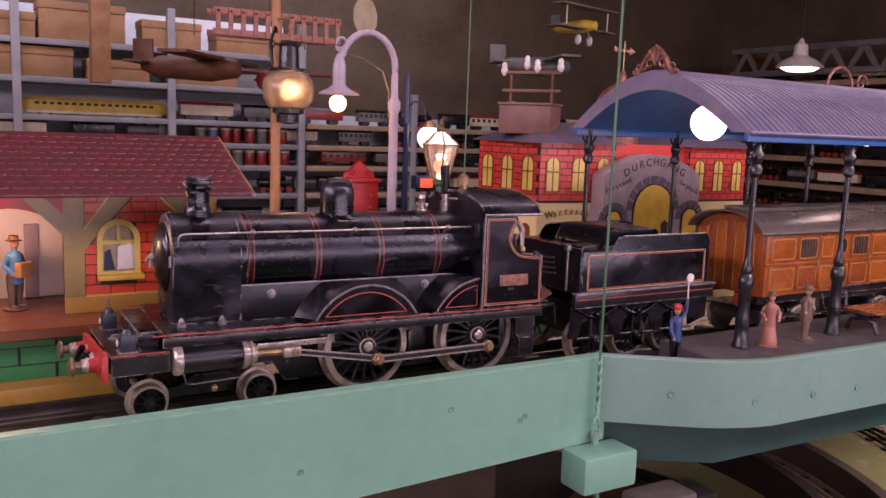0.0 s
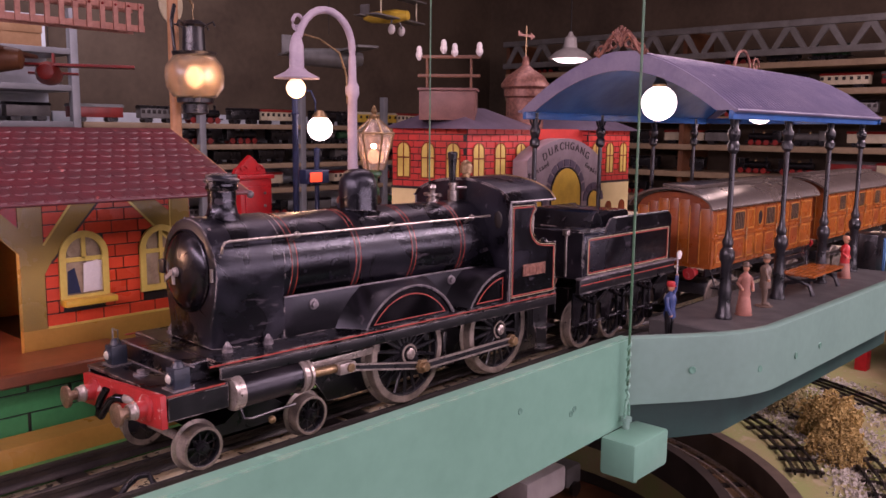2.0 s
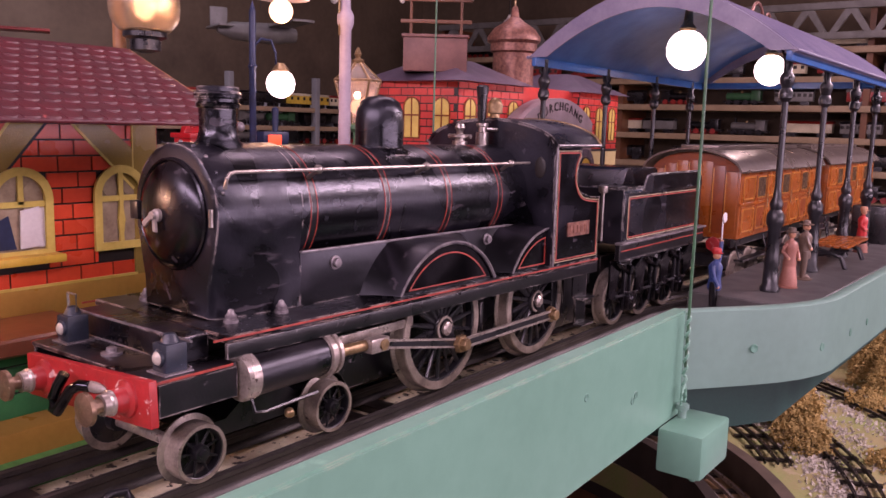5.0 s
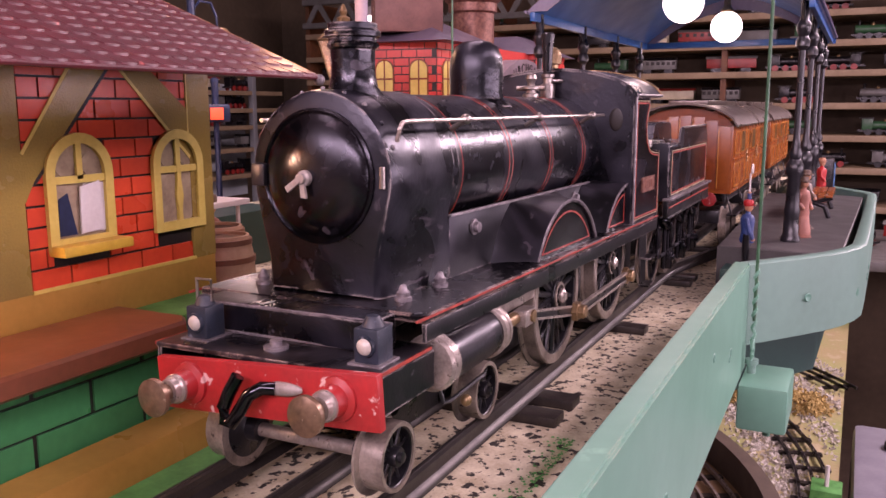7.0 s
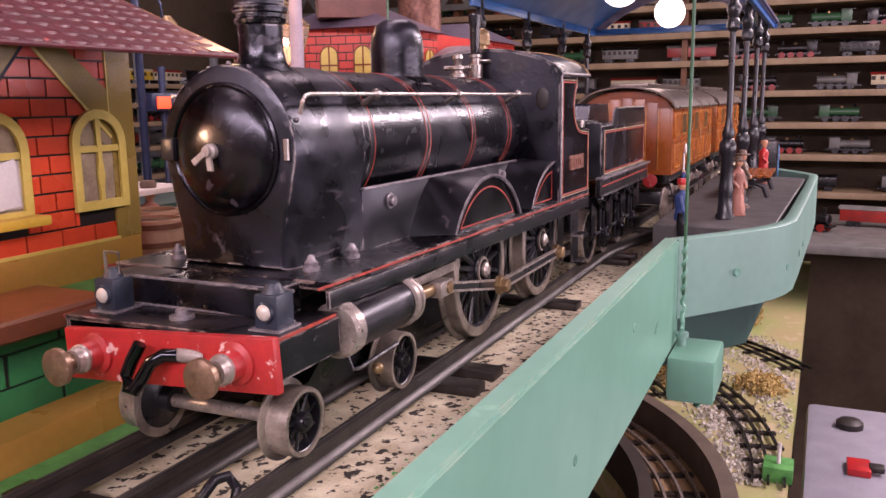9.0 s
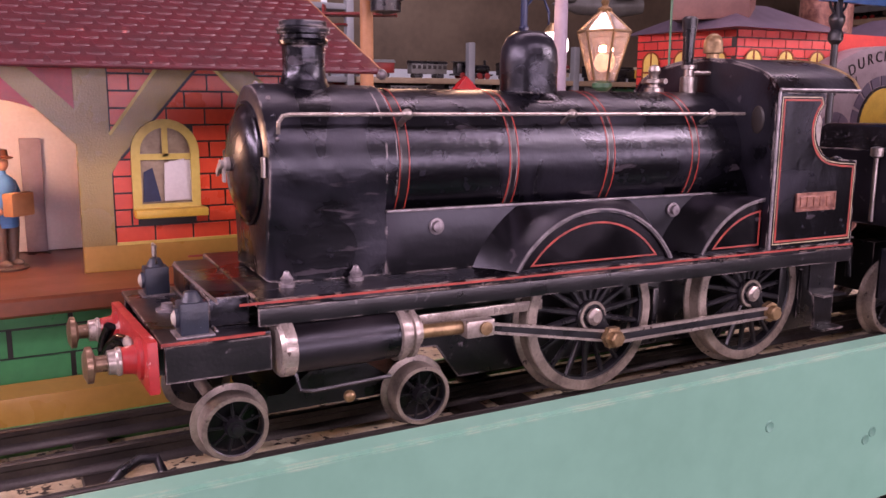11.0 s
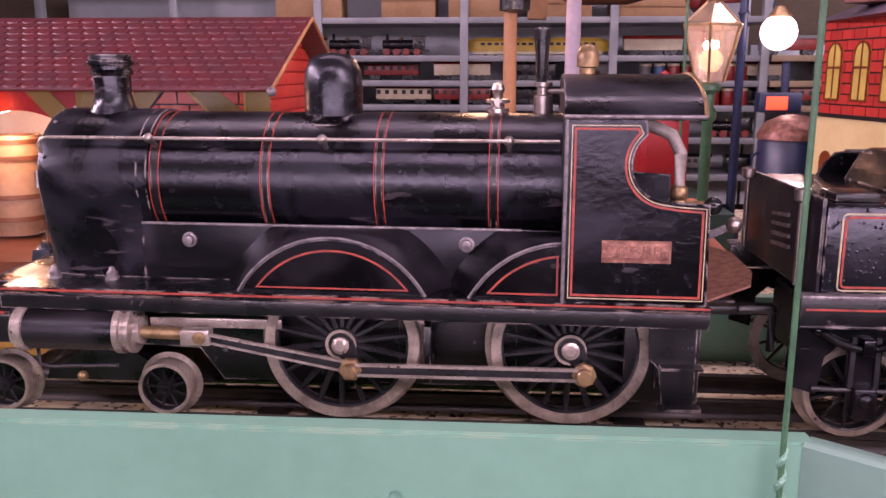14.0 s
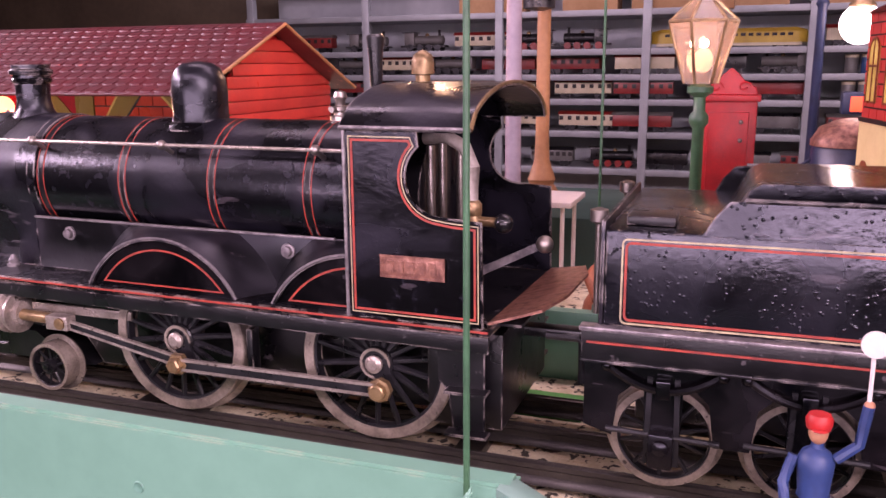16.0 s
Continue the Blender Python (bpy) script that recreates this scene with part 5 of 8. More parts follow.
def station_wing(x0, y0, x1, y1, x2, y2, zt=0.178, zm=0.1125):
    """A wing with a long face from (x0, y0) to (x1, y1) and an end face back to (x2, y2): cream below, brick above, arched windows."""
    for (ax, ay), (bx, by), n in (((x0, y0), (x1, y1), 3), ((x2, y2), (x0, y0), 3)):
        d = Vector((bx - ax, by - ay, 0))
        ln = d.length
        d.normalize()
        nn = Vector((d.y, -d.x, 0))
        m = Matrix(((d.x, nn.x, 0, ax), (d.y, nn.y, 0, ay), (0, 0, 1, 0), (0, 0, 0, 1)))

        def put(bm):
            bmesh.ops.transform(bm, verts=bm.verts, matrix=m)
            return bm
        w = part("upper_wall", put(box(0, ln, -0.006, 0, zm, zt)), INK, stn, "brick wall ground")
        part("lower_wall", put(box(0, ln, -0.006, 0.0012, DECK, zm)), CREAM, stn, "cream lower wall")
        part("string_course", put(box(0, ln, 0.0, 0.0022, zm - 0.0015, zm + 0.0012)), INK, stn)
        rows, bh = 9, (zt - zm) / 9
        for r in range(rows):
            k = 0
            x = 0.0008 - (0.007 if r % 2 else 0)
            while x < ln:
                xa, xb = max(0.0006, x), min(ln - 0.0004, x + 0.0132)
                if xb - xa > 0.003:
                    brick = link("brick", put(box(xa, xb, 0, 0.0006, zm + r * bh + 0.0008, zm + (r + 1) * bh - 0.0003)), BRICK_PINK, ORG[stn])
                    brick.parent = w
                x += 0.0142
        for i in range(n):
            cx = ln * (i + 0.5) / n
            h = 0.0085
            o = arc(cx, zm + 0.041, h, 0, 180, 10) + [(cx - h, zm + 0.011), (cx + h, zm + 0.011)]
            win = part("window", put(slab(o, "y", -0.0005, 0.0013)), YELLOW, w, "arched cream window")
            part("window_bar", put(box(cx - 0.0006, cx + 0.0006, 0.0012, 0.0018, zm + 0.011, zm + 0.049)), TEAK_DARK, win)
            part("window_bar", put(box(cx - h, cx + h, 0.0012, 0.0018, zm + 0.032, zm + 0.0335)), TEAK_DARK, win)
            part("window_edge", put(ribbon(o, "y", 0.0012, 0.0007, 0.0006, closed=True)), TEAK_DARK, win)
            lo = arc(cx, 0.080, 0.0075, 0, 180, 8) + [(cx - 0.0075, 0.0), (cx + 0.0075, 0.0)]
            part("door", put(slab(lo, "y", 0.0011, 0.0019)), TEAK_DARK, stn, "arched brown door")


station_wing(0.484, 0.181, 0.585, 0.172, 0.467, 0.276)
station_wing(0.700, 0.168, 0.800, 0.168, 0.690, 0.276)
part("centre_wall", box(0.575, 0.71, 0.176, 0.18, DECK, 0.178), BRICK_PINK, stn)
part("core", box(0.50, 0.80, 0.19, 0.30, DECK, 0.170), INK, stn)


def hip_roof(x0, x1, y0, y1, z0, z1, inset, name="hip_roof"):
    bm = bmesh.new()
    lo = [bm.verts.new(p) for p in ((x0, y0, z0), (x1, y0, z0), (x1, y1, z0), (x0, y1, z0))]
    hi = [bm.verts.new(p) for p in ((x0 + inset, y0 + inset, z1), (x1 - inset, y0 + inset, z1), (x1 - inset, y1 - inset, z1), (x0 + inset, y1 - inset, z1))]
    for k in range(4):
        bm.faces.new((lo[k], lo[(k + 1) % 4], hi[(k + 1) % 4], hi[k]))
    bm.faces.new(hi)
    bm.faces.new(lo)
    return part(name, bm, SLATE, stn, "slate violet hipped roof")


hip_roof(0.463, 0.592, 0.162, 0.290, 0.177, 0.200, 0.046)
hip_roof(0.690, 0.812, 0.158, 0.290, 0.177, 0.200, 0.046)
SKEW = Matrix.Translation((0.493, 0.2155, 0)) @ Matrix.Rotation(radians(-54), 4, "Z")


def skewed(bm):
    bmesh.ops.transform(bm, verts=bm.verts, matrix=SKEW)
    return bm


stack = part("roof_chimney", skewed(box(-0.030, 0.030, -0.020, 0.020, 0.186, 0.217, 0.001)), STACK_BROWN, stn, "dull brown roof chimney")
part("chimney_lip", skewed(box(-0.0315, 0.0315, -0.0215, 0.0215, 0.2172, 0.2200, 0.0006)), STACK_BROWN, stack)
# arched stone front with its lettering
ARCH_Y = 0.1505
fr = [(0.551, DECK), (0.551, 0.1430)] + [(0.551 + 0.150 * i / 16, 0.1430 + 0.0245 * math.sin(math.pi * i / 16) ** 0.8) for i in range(1, 16)] + [(0.701, 0.1430), (0.701, DECK)]
af = part("arch_front", slab(fr, "y", ARCH_Y, ARCH_Y + 0.02), GREY_ARCH, stn, "grey stone arched front")
for cx, r, zt in ((0.627, 0.030, 0.103), (0.567, 0.011, 0.092), (0.687, 0.012, 0.092)):
    part("gateway", slab(arc(cx, zt, r, 0, 180, 16) + [(cx - r, DECK), (cx + r, DECK)], "y", ARCH_Y - 0.001, ARCH_Y + 0.001), SILL, af, "yellow arched gateway")
    part("arch_edge", ribbon([(cx + r + 0.001, DECK)] + arc(cx, zt, r + 0.001, 0, 180, 16) + [(cx - r - 0.001, DECK)], "y", ARCH_Y - 0.0002, 0.0008, -0.0014), INK, af)
    n = 9 if r > 0.02 else 5
    for i in range(n):
        a0, a1 = 180 * i / n + 2, 180 * (i + 1) / n - 2
        ring = arc(cx, zt, r + 0.0025, a0, a1, 3) + arc(cx, zt, r + 0.0105, a1, a0, 3)
        part("arch_stone", slab(ring, "y", ARCH_Y - 0.0009, ARCH_Y), SLATE, af)
part("door", slab([(0.641, 0.074), (0.651, 0.074), (0.651, 0.088), (0.646, 0.092), (0.641, 0.088)], "y", ARCH_Y - 0.0018, ARCH_Y - 0.0011), INK, af)


def letter(ch, at, size, turn, parent, material):
    cu = bpy.data.curves.new("letter", "FONT")
    cu.body, cu.size, cu.align_x, cu.extrude = ch, size, "CENTER", 0.0002
    tmp = bpy.data.objects.new("letter", cu)
    me = bpy.data.meshes.new_from_object(tmp)
    bpy.data.objects.remove(tmp)
    me.transform(pose(at[0], at[1], at[2], 90, 0, 0) @ pose(0, 0, 0, 0, 0, turn))
    me.transform(Matrix.Translation(-ORG[stn]))
    me.materials.append(material)
    ob = new("letter", me)
    ob.parent = parent
    return ob


word = "DURCHGANG"
for i, ch in enumerate(word):
    u = -0.042 + 0.084 * i / 8
    letter(ch, (0.627 + u, ARCH_Y - 0.0006, 0.1435 + 0.0115 * (1 - (u / 0.042) ** 2)), 0.0125, -math.degrees(u * 9.5), af, INK)
for i, ch in enumerate("Perstand"):
    letter(ch, (0.556 + i * 0.0048, ARCH_Y - 0.0006, 0.1235 + i * 0.0018), 0.0085, 20, af, INK)
for i, ch in enumerate("Gepäck"):
    letter(ch, (0.669 + i * 0.0052, ARCH_Y - 0.0006, 0.1330 - i * 0.0022), 0.0085, -22, af, INK)
for i, ch in enumerate("Wartesaal"):
    letter(ch, (0.497 + i * 0.0072, 0.1755 - i * 0.0005, 0.0945 + 0.004 * math.sin(i / 8 * math.pi)), 0.011, 12 - i * 3, stn, INK)
# roof turret with its weather vane
tur = part("turret", lathe([(0.022, 0.178), (0.022, 0.214), (0.025, 0.216), (0.025, 0.224), (0.0285, 0.227), (0.0285, 0.231), (0.022, 0.240), (0.011, 0.247), (0.005, 0.252), (0.003, 0.262), (0, 0.265)], (0.621, 0.208, 0), seg=28), COPPER, stn, "copper domed turret")
part("vane_rod", rod((0.621, 0.208, 0.260), (0.621, 0.208, 0.298), 0.0010, seg=8), BRASS, tur)
part("vane_arrow", slab([(0.605, 0.2855), (0.629, 0.2855), (0.629, 0.2825), (0.638, 0.2870), (0.629, 0.2915), (0.629, 0.2885), (0.612, 0.2885), (0.605, 0.2915)], "y", 0.2074, 0.2086), COPPER, tur)

# telegraph rack over the chimney
rack = thing("telegraph_rack", (0.493, 0.2155, 0.220), "wooden telegraph rack with white porcelain insulators on the roof", "telegraph rack")
for x in (-0.024, 0.024):
    part("upright", skewed(rod((x, 0, 0.2202), (x, 0, 0.256), 0.0015, seg=8)), WOOD_DARK, rack)
for z in (0.232, 0.252):
    part("cross_bar", skewed(box(-0.034, 0.034, -0.0015, 0.0015, z, z + 0.0035, 0.0005)), WOOD_DARK, rack)
for x, dz in ((-0.0327, -0.004), (-0.006, 0.003), (0.006, -0.001), (0.0327, 0.0)):
    part("insulator", skewed(lathe([(0.0012, 0.254), (0.0036, 0.2575), (0.0040, 0.2605), (0.0028, 0.2630), (0.0032, 0.266), (0.0018, 0.2690), (0, 0.2695)], (x, 0, dz), seg=14)), WHITE, rack, "white porcelain insulator")

# ---- platform and its canopy ----
PZ = 0.0225
solo("platform", slab([(0.425, -0.072), (0.418, -0.138), (0.450, -0.1535), (0.822, -0.1655), (0.835, -0.150), (0.835, -0.068)], "z", DECK, PZ, bevel=0.0008), PLATFORM, (0.6, -0.11, DECK), "grey painted wooden platform", "platform", kind="structure")
can = thing("platform_canopy", (0.64, -0.02, PZ), "curved violet blue tin platform canopy on slender cast iron columns", "station canopy")


def column(x, y, z0, z1, parent):
    c = part("column", lathe([(0.0070, z0), (0.0070, z0 + 0.003), (0.0056, z0 + 0.005), (0.0051, z0 + 0.018), (0.0057, z0 + 0.022), (0.0049, z0 + 0.026), (0.0044, z0 + 0.046), (0.0062, z0 + 0.050), (0.0062, z0 + 0.056),
                              (0.0039, z0 + 0.060), (0.0049, z0 + 0.064), (0.0030, z0 + 0.069), (0.0023, z0 + 0.076), (0.0023, z1 - 0.034), (0.0048, z1 - 0.031), (0.0049, z1 - 0.027), (0.0034, z1 - 0.024),
                              (0.0051, z1 - 0.019), (0.0051, z1 - 0.016), (0.0030, z1 - 0.013), (0.0030, z1)], (x, y, 0), seg=20), BLACK_IRON, parent, "black cast iron column")
    for s in (-1, 1):
        part("bracket", sweep([(x + s * 0.003, y, z1 - 0.014), (x + s * 0.007, y, z1 - 0.010), (x + s * 0.010, y, z1 - 0.003), (x + s * 0.016, y, z1)], 0.0010, 6), BLACK_IRON, c)


for x in (0.468, 0.586, 0.702, 0.806):
    column(x, -0.117, PZ, 0.193, can)
    column(x - 0.004, 0.078, DECK, 0.193, can)
CY = -0.022
def vault(half, z0, rise, n=22):
    return [(CY - half + 2 * half * i / n, z0 + rise * (1 - abs(2 * i / n - 1) ** 1.75)) for i in range(n + 1)]


v0, v1 = vault(0.105, 0.1935, 0.050), vault(0.1035, 0.1915, 0.050)
CX0, CX1 = 0.447, 0.835
part("roof_skin", loft([(CX0, v0 + v1[::-1]), (CX1, v0 + v1[::-1])]), CANOPY, can, "violet blue corrugated roof")
soffit = vault(0.1025, 0.1905, 0.0495)
part("soffit", loft([(CX0 + 0.002, v1 + soffit[::-1]), (CX1 - 0.002, v1 + soffit[::-1])]), CANOPY_BLUE, can, "bright blue underside")
for i in range(52):
    x = CX0 + 0.004 + i * (CX1 - CX0 - 0.008) / 51
    part("rib", sweep([(x, y, z + 0.0004) for y, z in v0[::2]], 0.0011, 5), CANOPY, can)
tri_out = v0
inner = [(CY - 0.088 + 0.176 * i / 22, 0.1935 + 0.034 * (1 - abs(2 * i / 22 - 1) ** 1.9)) for i in range(23)]
for x in (CX0, CX1):
    part("gable_board", slab(v0 + inner[::-1], "x", x - 0.0012, x + 0.0006), CANOPY, can, "violet arched gable board")
    if x > 0.6:
        part("tie_beam", box(x - 0.001, x + 0.002, CY - 0.105, CY + 0.105, 0.1870, 0.1940, 0.0005), CANOPY_BLUE, can)
for s in (-1, 1):
    part("eave_beam", box(CX0, CX1, CY + s * 0.1005 - 0.002, CY + s * 0.1005 + 0.002, 0.1865, 0.1935, 0.0006), CANOPY_BLUE, can)
    part("gutter", rod((CX0 - 0.002, CY + s * 0.1055, 0.1935), (CX1 + 0.002, CY + s * 0.1055, 0.1935), 0.0013, seg=8), CANOPY, can)
K = 0.74
for s in (-1, 1):
    part("crest_arm", sweep([(CX0, CY + s * K * (0.004 + 0.006 * k), 0.2445 + K * (0.006 * math.sin(k * 1.2) + (0.016 - 0.004 * k if k < 4 else 0))) for k in range(6)], 0.0022, 8), COPPER, can, "coppery cast crest")
    for k in range(3):
        c = Vector((CX0, CY + s * K * (0.010 + 0.008 * k), 0.2445 + K * (0.0075 - 0.003 * k)))
        part("crest_scroll", sweep([c + Vector((0, 0.0034 * math.cos(a * 0.7), 0.0034 * math.sin(a * 0.7))) for a in range(10)], 0.0011, 6), COPPER, can)
for k in range(-3, 4):
    part("crest_leaf", sweep([(CX0, CY, 0.248), (CX0 - 0.001, CY + k * 0.0018, 0.257), (CX0, CY + k * 0.0028, 0.2650 - abs(k) * 0.0016)], 0.0013, 6), COPPER, can)
part("ridge_hoop", sweep([(0.70 + 0.020 * math.cos(a * 0.26), CY, 0.243 + 0.020 * math.sin(a * 0.26)) for a in range(13)], 0.0015, 6), COPPER, can, "coppery ridge hoop")
part("ridge_scroll", sweep([(0.735 + (0.010 - 0.0007 * a) * math.cos(a * 0.6), CY, 0.249 + (0.010 - 0.0007 * a) * math.sin(a * 0.6)) for a in range(12)], 0.0013, 6), COPPER, can)

for x in (0.515, 0.752):
    g = thing("globe_lamp", (x, -0.024, 0.205), "lit opal globe lamp hanging under the canopy", "lamp", "canopy globe lamps")
    part("globe", ball((x, -0.024, 0.2020), 0.0160, seg=24), GLOBE, g, "glowing opal globe")
    part("cap", lathe([(0.0060, 0.2165), (0.0070, 0.2190), (0.0040, 0.2230), (0.0025, 0.238)], (x, -0.024, 0), seg=16), BRASS, g)
    bulb_lamp("globe_light", (x, -0.024, 0.180), 0.09, (1.0, 0.80, 0.62), 0.016)

# ---- coaches ----
def coach(x0, x1, label, y=-0.022):
    c = thing("coach", ((x0 + x1) / 2, y, 0), label, "model coach", "coaches behind the tender")
    h = 0.0400
    body = part("body", box(x0, x1, y - h, y + h, 0.0460, 0.1040, 0.0010), TEAK, c, "orange teak printed body")
    rf = [(yy + y, zz) for yy, zz in roof_curve(0.0445, 0.1045, 0.0185)]
    rf2 = [(yy + y, zz) for yy, zz in roof_curve(0.0435, 0.1030, 0.0185)]
    part("roof", loft([(x0 - 0.012, rf + rf2[::-1]), (x1 + 0.012, rf + rf2[::-1])]), COACH_ROOF, c, "bronze grey curved roof")
    part("roof_rail", box(x0 + 0.006, x1 - 0.006, y - 0.017, y + 0.017, 0.1215, 0.1255, 0.001), COACH_ROOF, c)
    widths = (0.036, 0.030, 0.022, 0.022, 0.030, 0.036, 0.030, 0.036)
    kinds = "panel door panel oval door panel door panel".split()
    grow = (x1 - x0 - 0.008) / sum(widths)
    for s in (-1, 1):
        yo = y + s * h
        xa = x0 + 0.004
        for w, kind in zip([v * grow for v in widths], kinds):
            lo = part("door" if kind == "door" else "side_panel", box(xa + 0.0010, xa + w - 0.0010, min(yo, yo + s * 0.0008), max(yo, yo + s * 0.0008), 0.0495, 0.0735, 0.0003), TEAK_DARK if kind == "door" else TEAK, c)
            part("panel_moulding", ribbon(rounded(xa + 0.0034, xa + w - 0.0034, 0.0520, 0.0712, 0.0025), "y", yo + s * 0.0007, 0.0005, s * 0.0007, closed=True), TEAK_EDGE, lo)
            up = part("upper_panel", box(xa + 0.0010, xa + w - 0.0010, min(yo, yo + s * 0.0006), max(yo, yo + s * 0.0006), 0.0775, 0.1005, 0.0003), TEAK_DARK if kind == "door" else TEAK, c)
            if kind == "oval":
                oval = [(xa + w / 2 + w * 0.27 * math.cos(k * 0.3491), 0.0890 + 0.0080 * math.sin(k * 0.3491)) for k in range(18)]
                part("oval_light", slab(oval, "y", yo + s * 0.0005, yo + s * 0.0010), COACH_GLASS, up, "grey glazed oval window")
                part("oval_frame", ribbon(oval, "y", yo + s * 0.0008, 0.0005, s * 0.0006, closed=True), TEAK_EDGE, up)
            else:
                edge = rounded(xa + 0.0040, xa + w - 0.0040, 0.0800, 0.0985, 0.0020)
                if kind == "door":
                    part("window", slab(edge, "y", yo + s * 0.0005, yo + s * 0.0010), COACH_GLASS, up, "dark barred coach window")
                    for k in range(5):
                        xb = xa + 0.0040 + (w - 0.0080) * (k + 1) / 6
                        part("window_bar", box(xb - 0.0003, xb + 0.0003, min(yo + s * 0.0009, yo + s * 0.0014), max(yo + s * 0.0009, yo + s * 0.0014), 0.0802, 0.0983), BRASS, up)
                    part("door_handle", rod((xa + w - 0.0030, yo + s * 0.0030, 0.070), (xa + w - 0.0030, yo + s * 0.0030, 0.082), 0.0006, seg=6), BRASS, lo)
                part("panel_moulding", ribbon(edge, "y", yo + s * 0.0005, 0.0005, s * 0.0008, closed=True), TEAK_EDGE, up)
            xa += w
        part("waist_strip", box(x0, x1, min(yo, yo + s * 0.0014), max(yo, yo + s * 0.0014), 0.0742, 0.0768, 0.0003), TEAK, c)
        part("sole_bar", box(x0, x1, yo - s * 0.006 - 0.001, yo - s * 0.006 + 0.001, 0.0385, 0.0460), BLACK_SOFT, c)
        part("foot_board", box(x0 + 0.01, x1 - 0.01, yo - 0.004, yo + 0.004, 0.026, 0.0275), BLACK_SOFT, c)
        for k in range(4):
            x = x0 + 0.012 + (x1 - x0 - 0.024) * k / 3
            part("stay", rod((x, yo, 0.027), (x, yo - s * 0.006, 0.045), 0.0008, seg=6), BLACK_SOFT, c)
    for k in range(7):
        z = 0.0995 + 0.013 * (1 - ((k - 3) / 3.6) ** 2)
        yy = y + (k - 3) * 0.0110
        part("end_panel", box(x0 - 0.0012, x0, yy - 0.0048, yy + 0.0048, 0.050, z, 0.0004), TEAK_DARK if k % 2 else TEAK, c)
        part("end_moulding", box(x0 - 0.0019, x0 - 0.0011, yy + 0.0046, yy + 0.0054, 0.050, z - 0.002, 0.0002), TEAK_EDGE, c)
    part("end_board", slab([(y - 0.039, 0.104)] + [(yy + y, zz - 0.001) for yy, zz in roof_curve(0.039, 0.104, 0.0165)][1:-1] + [(y + 0.039, 0.104)], "x", x0 - 0.0005, x0 + 0.002), TEAK_DARK, c)
    for x in (x0 + 0.03, x0 + 0.07, x1 - 0.07, x1 - 0.03):
        for s in (-1, 1):
            part("coach_wheel", lathe([(0.0040, -0.001), (0.0100, 0.0006), (0.0150, 0), (0.0150, 0.005), (0.0172, 0.0054), (0.0172, 0.0064), (0, 0.0064)], (x, y + s * 0.0350, 0.0152), (0, -s, 0), 24), TYRE, c)
        part("bogie_side", box(x - 0.018, x + 0.018, y - 0.0295, y + 0.0295, 0.018, 0.030, 0.002), BLACK_IRON, c)
    for s in (-1, 1):
        part("buffer", lathe([(0.004, 0), (0.003, 0.010), (0.006, 0.011), (0.006, 0.013), (0, 0.014)], (x0, y + s * 0.0240, 0.042), (-1, 0, 0), 14), BEAM_RED, c)
    return c


coach(0.560, 0.830, "teak orange tinplate passenger coach with bronze grey roof")
coach(0.880, 1.150, "second teak orange tinplate coach, farther along the train")


